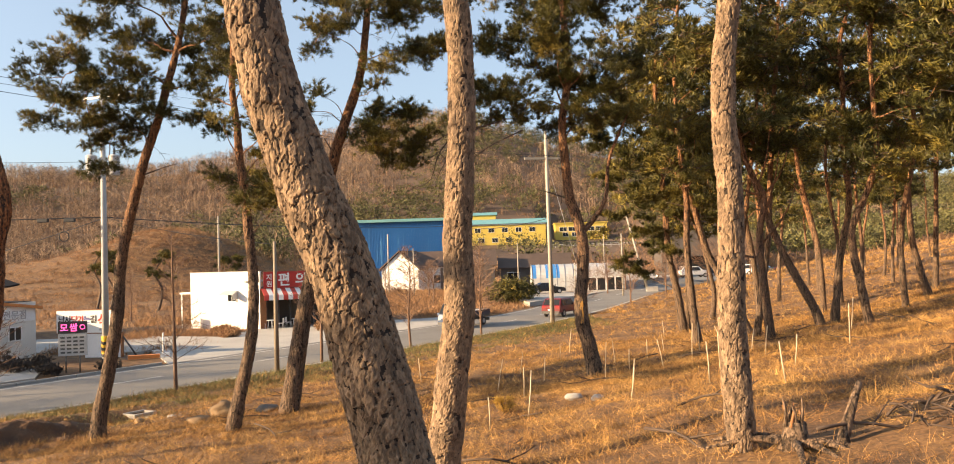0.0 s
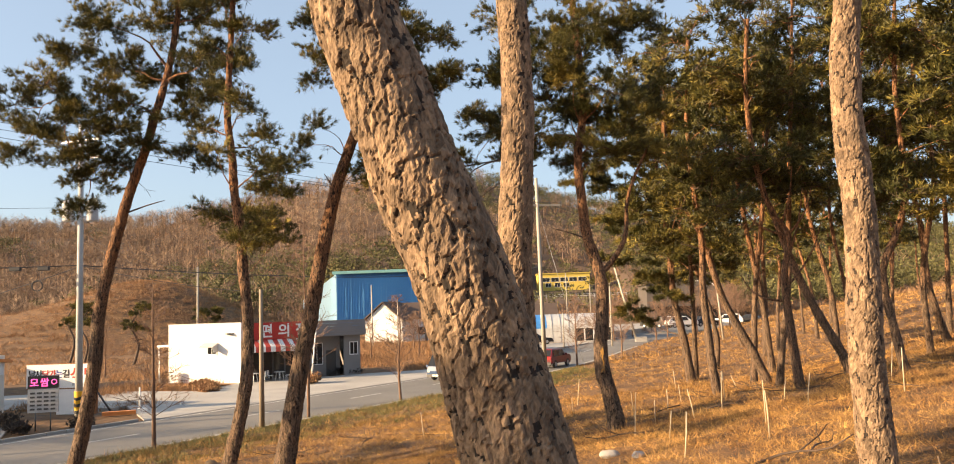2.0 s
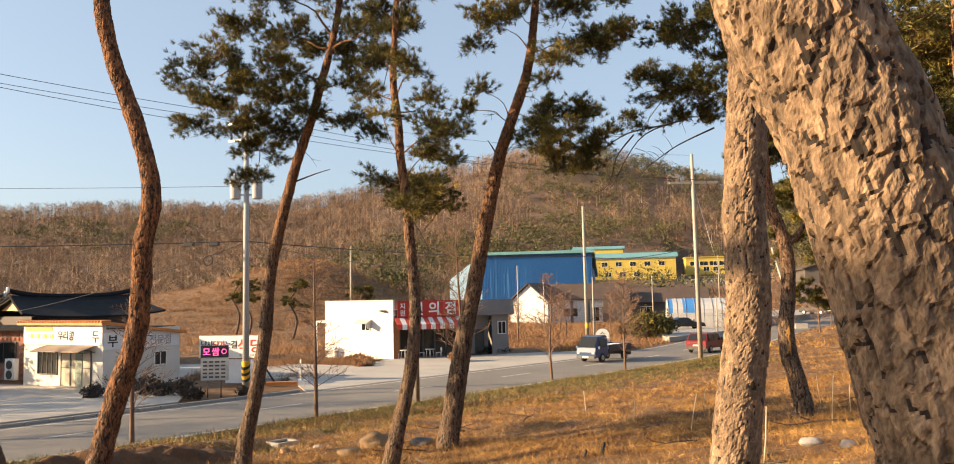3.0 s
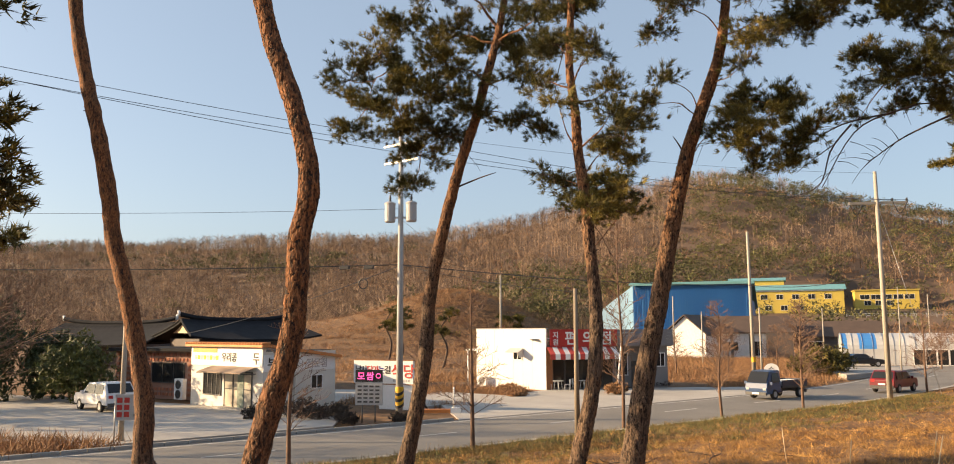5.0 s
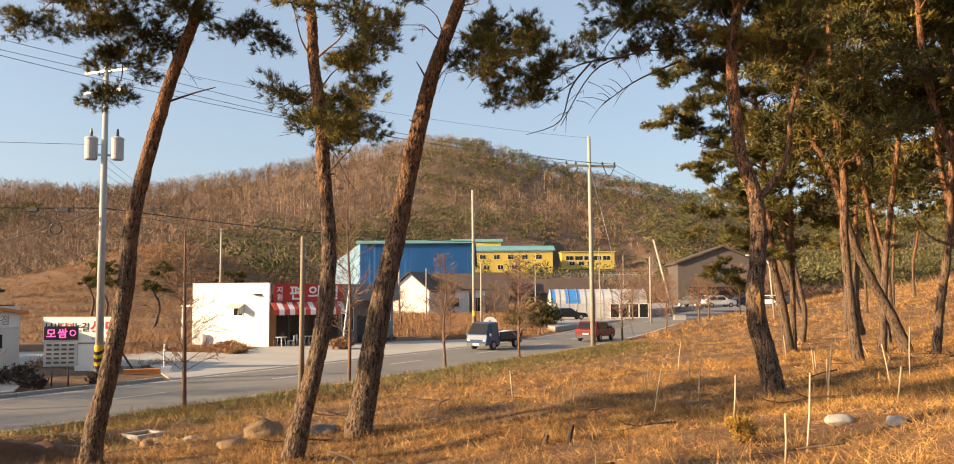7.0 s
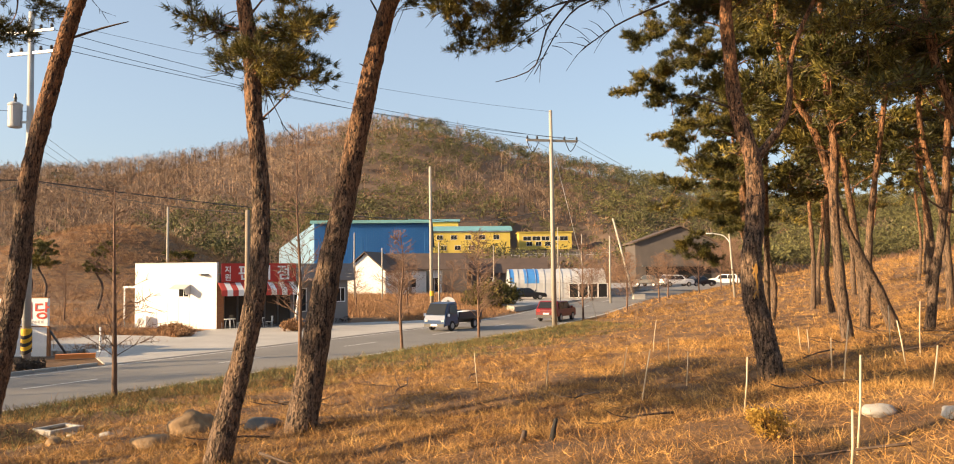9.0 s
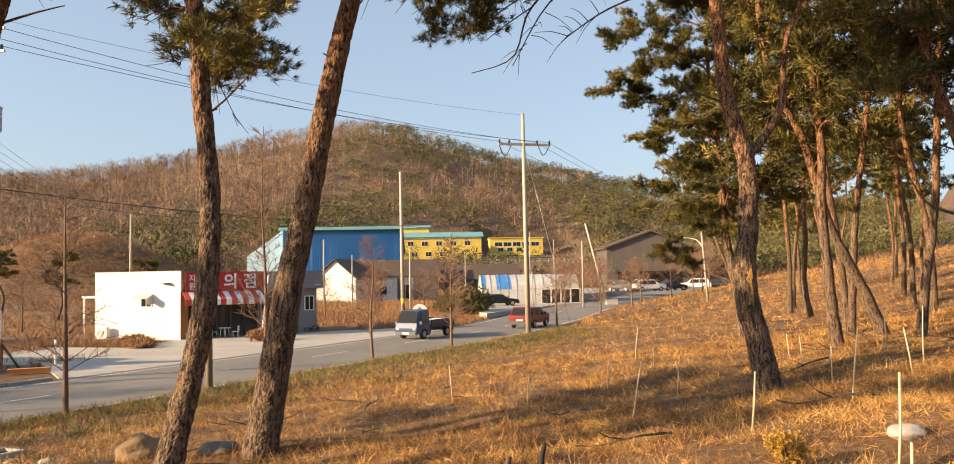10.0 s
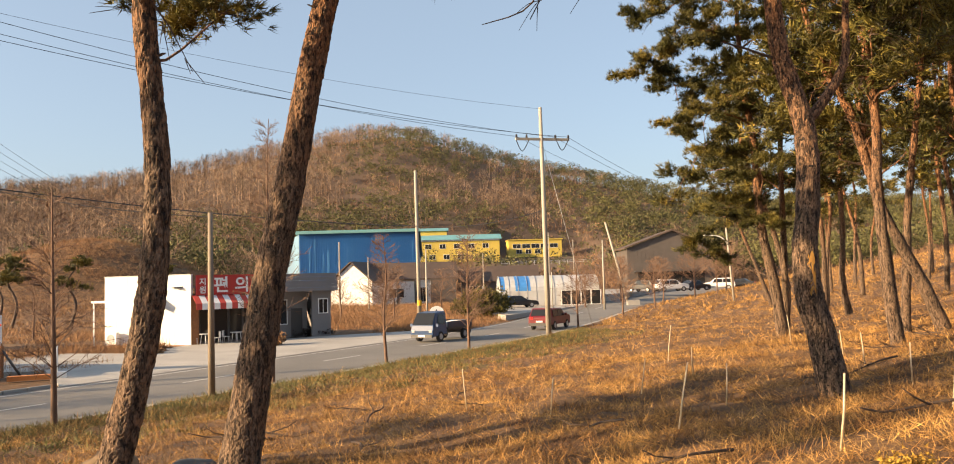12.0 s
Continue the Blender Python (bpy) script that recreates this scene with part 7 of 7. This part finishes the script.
for x, y, r, h in ((-28.2, 44.6, 0.8, 1.0), (-27.0, 44.2, 0.7, 1.2), (-26.0, 44.0, 0.9, 0.9), (-24.6, 43.6, 0.7, 1.1), (-23.5, 42.6, 0.6, 0.7), (-29.6, 43.0, 0.6, 0.8), (-21.3, 44.4, 0.7, 0.5)):
    leaf_clump("shrub", x, y, r, h, DARK_SHRUB, "dark leafless hedge shrub before the restaurant", 200, 0.16)
for x, y, r, h in ((1.6, 93.5, 2.2, 3.2), (0.2, 95.0, 1.6, 2.4), (3.2, 97.0, 1.8, 2.6)):
    leaf_clump("shrub", x, y, r, h, NEEDLE, "dark green evergreen bush by the road", 600, 0.3)
for x, y, r, h in ((-15.5, 76.5, 1.2, 0.7), (-13.4, 75.2, 1.2, 0.8), (-11.8, 75.2, 0.9, 0.7)):
    leaf_clump("shrub", x, y, r, h, DARK_SHRUB, "dark low hedge under the grey wing", 260, 0.14)
for i, (x, y, h) in enumerate(((-46, 96, 7.5), (-41, 98, 7.0), (-50, 101, 8.0), (-36, 108, 6.0))):
    z = height(x, y)
    pine([(x, y, z - 0.2), (x + 0.6, y, z + h * 0.35), (x - 0.3, y, z + h * 0.65), (x + 0.5, y, z + h * 0.85)], 0.16, 0.06, pads_for((x + 0.3, y, z + h), 9, 2.6, 300 + i), "low spreading garden pine behind the restaurant", TWIG, tufts=32, needles=16, width=0.05, length=0.26, sides=8, group="garden pines")

leaf_clump("garden_tree", -47.5, 48.2, 2.4, 4.6, material("yellow_green_leaves", (0.11, 0.12, 0.02), (0.05, 0.06, 0.015), 1, 0.6, island=0.8), "round yellow-green garden tree beside the yard", 900, 0.32, "tree", "garden trees")
# the last two stand out of view, added to shade the restaurant yard
for x, y, r, h in ((-55.0, 47.0, 2.8, 7.0), (-60.0, 49.5, 3.2, 9.0), (-52.0, 50.0, 2.2, 5.0), (-49.5, 35.0, 3.4, 10.5), (-56.5, 38.5, 3.6, 11.0)):
    leaf_clump("garden_tree", x, y, r, h, SHRUB, "dark evergreen tree beside the yard", 900, 0.4, "tree", "garden trees")
for i, (x, y, h, s) in enumerate(((-12.5, 92, 4.5, 1.8), (-7.5, 96, 5.2, 2.0), (-17, 88, 4.0, 1.7), (-2.5, 101, 5.0, 2.0), (-21, 94, 4.6, 2.0), (-30, 90, 5.5, 2.2), (-38, 84, 5.0, 2.2), (-9, 108, 4.5, 2.0))):
    bare_tree(x, y, h, s, "small leafless brown tree among dry weeds", 110 + i, sides=60, low=0.25, group="bare trees of the plots")
for x, y, r, h in ((-21.8, 66.0, 0.9, 0.7), (-21.0, 64.2, 0.8, 0.6), (-20.6, 62.5, 0.8, 0.6), (-22.6, 67.3, 0.9, 0.7), (-13.9, 66.3, 0.9, 0.9)):
    leaf_clump("weed_clump", x, y, r, h, DRY_BRUSH, "clump of dry yellow weeds beside the forecourt", 220, 0.22, "weeds", "weed clumps")


# ---- what nobody could count: grass, brush and the woods on the hill ----
def heights(xs, ys):
    return np.array([height(float(a), float(b)) for a, b in zip(xs, ys)])


def blades(x, y, z, length, width, lie):
    n = len(x)
    base = np.stack((x, y, z), axis=1)
    a = rng.uniform(0, 2 * np.pi, n)
    up = rng.uniform(0.25, 1.0, n) ** lie
    d = np.stack((np.cos(a) * np.sqrt(1 - up ** 2), np.sin(a) * np.sqrt(1 - up ** 2), up), axis=1)
    side = np.cross(d, rng.normal(0, 1, (n, 3)))
    side /= np.linalg.norm(side, axis=1, keepdims=True)
    L = length * rng.uniform(0.5, 1.4, (n, 1))
    t = np.empty((n, 3, 3))
    t[:, 0] = base - side * width / 2
    t[:, 1] = base + side * width / 2
    t[:, 2] = base + d * L
    return t


def grass():
    tris = []
    for count, y0, y1, per, length, width in ((22000, 9, 22, 16, 0.17, 0.0062), (20000, 18, 36, 12, 0.19, 0.0088), (10000, 32, 75, 9, 0.27, 0.018), (9000, 2, 10, 16, 0.15, 0.0048), (6000, 70, 150, 9, 0.45, 0.045)):
        x = rng.uniform(-18, 22 if y1 < 40 else 45, count) if y1 < 100 else rng.uniform(10, 75, count)
        y = rng.uniform(y0, y1, count)
        keep = np.array([from_edge(float(a), float(b)) > 0.25 and noise.noise(Vector((a / 0.9, b / 0.9, 4))) > -0.75 + 0.7 * rnd.random() for a, b in zip(x, y)])
        x, y = x[keep], y[keep]
        z = heights(x, y)
        n = len(x)
        gx = np.repeat(x, per) + rng.normal(0, 0.13, n * per)
        gy = np.repeat(y, per) + rng.normal(0, 0.13, n * per)
        tuft = np.repeat(rng.uniform(0.6, 1.5, n), per)[:, None]
        tris.append(blades(gx, gy, np.repeat(z, per) - 0.02, length * tuft, width, 1.7))
    tagged(triangles("dry_grass", np.concatenate(tris), STRAW), "dry orange-brown matted grass on the slope", "grass", kind="stuff")
    x = rng.uniform(-22, 8, 19000)
    y = rng.uniform(20, 72, 19000)
    s = np.array([from_edge(float(a), float(b)) for a, b in zip(x, y)])
    patch = np.array([noise.noise(Vector((a / 1.6, b / 1.6, 9))) for a, b in zip(x, y)])
    keep = (s > 0.15) & (s < 11) & (rng.uniform(0, 1, len(s)) < 1.15 - s / 10 + 0.7 * patch) & ((y > 24) | (s > 7))
    x, y = x[keep], y[keep]
    z = heights(x, y)
    per = 14
    gx = np.repeat(x, per) + rng.normal(0, 0.14, len(x) * per)
    gy = np.repeat(y, per) + rng.normal(0, 0.14, len(x) * per)
    tagged(triangles("verge_grass", blades(gx, gy, np.repeat(z, per) - 0.02, 0.26, 0.02, 1.3), GREENISH), "short olive grass on the verge above the road", "grass", kind="stuff")


grass()


def brush():
    tris = []
    spots = []
    for k in range(5200):
        x, y = (rnd.uniform(-75, 22), rnd.uniform(76, 165)) if k % 2 else (rnd.uniform(-34, 16), rnd.uniform(78, 128))
        s = from_edge(x, y)
        if s > -9.6 or (-28 < x < -8 and y < 84) or (3 < x < 22 and 88 < y < 125) or (-13 < x < 12 and 122 < y < 140):
            continue
        spots.append((x, y))
    for _ in range(1300):
        x, y = rnd.gauss(-62, 17), rnd.gauss(156, 18)
        if y > 112:
            spots.append((x, y))
    for _ in range(500):
        x, y = rnd.uniform(-30, -21.5), rnd.uniform(54, 69)
        spots.append((x, y))
    for _ in range(240):
        x, y = rnd.uniform(-40, -27), rnd.uniform(24, 32.5)
        if from_edge(x, y) < -9.4:
            spots.append((x, y))
    x, y = np.array([p[0] for p in spots]), np.array([p[1] for p in spots])
    z = heights(x, y)
    per = 30
    gx = np.repeat(x, per) + rng.normal(0, 0.55, len(x) * per)
    gy = np.repeat(y, per) + rng.normal(0, 0.55, len(x) * per)
    tagged(triangles("dry_brush", blades(gx, gy, np.repeat(z, per) - 0.05, 0.7, 0.05, 0.7), DRY_BRUSH), "dry brown weeds and brush round the village plots", "brush", kind="stuff")


brush()


def hill_woods():
    bare_m = material("bare_wood", (0.31, 0.215, 0.14), (0.11, 0.073, 0.05), 0.02, 0.9, island=1.3, third=(0.205, 0.138, 0.09), fine=0.2, punch=1.9)
    pine_m = material("hill_pine", (0.135, 0.12, 0.036), (0.04, 0.044, 0.015), 0.03, 0.8, island=1.0, fine=0.22, punch=1.6)
    rust_m = material("rusty_undergrowth", (0.34, 0.185, 0.085), (0.13, 0.08, 0.048), 0.03, 0.9, island=1.0, fine=0.3, punch=1.6)
    bare, green = [], []
    trunks = []
    n = 0
    while n < 11500:
        y = rnd.uniform(168, 475)
        x = rnd.uniform(-1.3, 0.62) * y
        zone = noise.noise(Vector((x / 55, y / 55, 8)))
        right = smooth01((x + 120 - (y - 250) * 0.3) / 130)
        if y < 200 and noise.noise(Vector((x / 20, y / 20, 2))) > 0.05:
            continue
        if (-14 < x < 46 and y < 262 and not (y < 222 and rnd.random() < 0.25)) or (-36 < x < 0 and y < 182):
            continue
        n += 1
        z = height(x, y)
        pine_here = zone + 0.95 * right + rnd.uniform(-0.3, 0.3) > 0.54
        if pine_here:
            h, r = rnd.uniform(4.5, 8), rnd.uniform(2.0, 3.4)
            k = 4
            for _ in range(k):
                c = Vector((x + rnd.gauss(0, r * 0.5), y + rnd.gauss(0, r * 0.5), z + h * rnd.uniform(0.5, 1.0)))
                green.append((c.x, c.y, c.z, r * rnd.uniform(0.35, 0.6)))
        else:
            bare.append((x, y, z, rnd.uniform(5, 9.5)))
    # leafless trees: a stem and many rising twigs
    b = np.array(bare)
    m = len(b)
    per = 36
    u = rng.uniform(0.35, 0.85, m * per)
    rep = np.repeat(b, per, axis=0)
    base = np.stack((rep[:, 0] + rng.normal(0, 0.9, m * per), rep[:, 1] + rng.normal(0, 0.9, m * per), rep[:, 2] + rep[:, 3] * u), axis=1)
    d = rng.normal(0, 0.55, (m * per, 3))
    d[:, 2] = rng.uniform(0.1, 1.0, m * per)
    d /= np.linalg.norm(d, axis=1, keepdims=True)
    L = (rep[:, 3] * rng.uniform(0.14, 0.34, m * per))[:, None]
    side = np.cross(d, rng.normal(0, 1, d.shape))
    side /= np.linalg.norm(side, axis=1, keepdims=True)
    t = np.empty((m * per, 3, 3))
    t[:, 0], t[:, 1], t[:, 2] = base - side * 0.07, base + side * 0.07, base + d * L
    stem = np.empty((m, 3, 3))
    stem[:, 0] = b[:, :3] + np.array((-0.16, 0, -0.3))
    stem[:, 1] = b[:, :3] + np.array((0.16, 0, -0.3))
    stem[:, 2] = b[:, :3] + np.stack((np.zeros(m), np.zeros(m), b[:, 3] * 0.9), axis=1)
    tagged(triangles("hill_trees", np.concatenate((t, stem)), bare_m), "leafless brown trees covering the hill", "woods", kind="stuff")
    g = np.array(green)
    per = 22
    rep = np.repeat(g, per, axis=0)
    o = rng.normal(0, 1, (len(rep), 3))
    o /= np.linalg.norm(o, axis=1, keepdims=True)
    o[:, 2] *= 0.6
    base = rep[:, :3] + o * rep[:, 3:4] * rng.uniform(0.6, 1.0, (len(rep), 1))
    d = o + rng.normal(0, 0.5, o.shape) + np.array((0, 0, 0.35))
    d /= np.linalg.norm(d, axis=1, keepdims=True)
    side = np.cross(d, rng.normal(0, 1, d.shape))
    side /= np.linalg.norm(side, axis=1, keepdims=True)
    w = rep[:, 3:4] * 0.12
    t = np.empty((len(rep), 3, 3))
    t[:, 0], t[:, 1], t[:, 2] = base - side * w, base + side * w, base + d * rep[:, 3:4] * 0.42
    tagged(triangles("hill_pines", t, pine_m), "dark green pines scattered over the hill", "woods", kind="stuff")
    # undergrowth on the hill's floor
    x = rng.uniform(-1.3, 0.62, 13000)
    y = rng.uniform(165, 430, 13000)
    x = x * y
    keep = ~((x > -16) & (x < 36) & (y > 218) & (y < 262))
    x, y = x[keep], y[keep]
    z = heights(x, y)
    per = 12
    gx = np.repeat(x, per) + rng.normal(0, 1.3, len(x) * per)
    gy = np.repeat(y, per) + rng.normal(0, 1.3, len(x) * per)
    tagged(triangles("hill_brush", blades(gx, gy, np.repeat(z, per) - 0.2, 1.8, 0.2, 0.7), rust_m), "dry undergrowth between the trees of the hill", "brush", kind="stuff")


hill_woods()
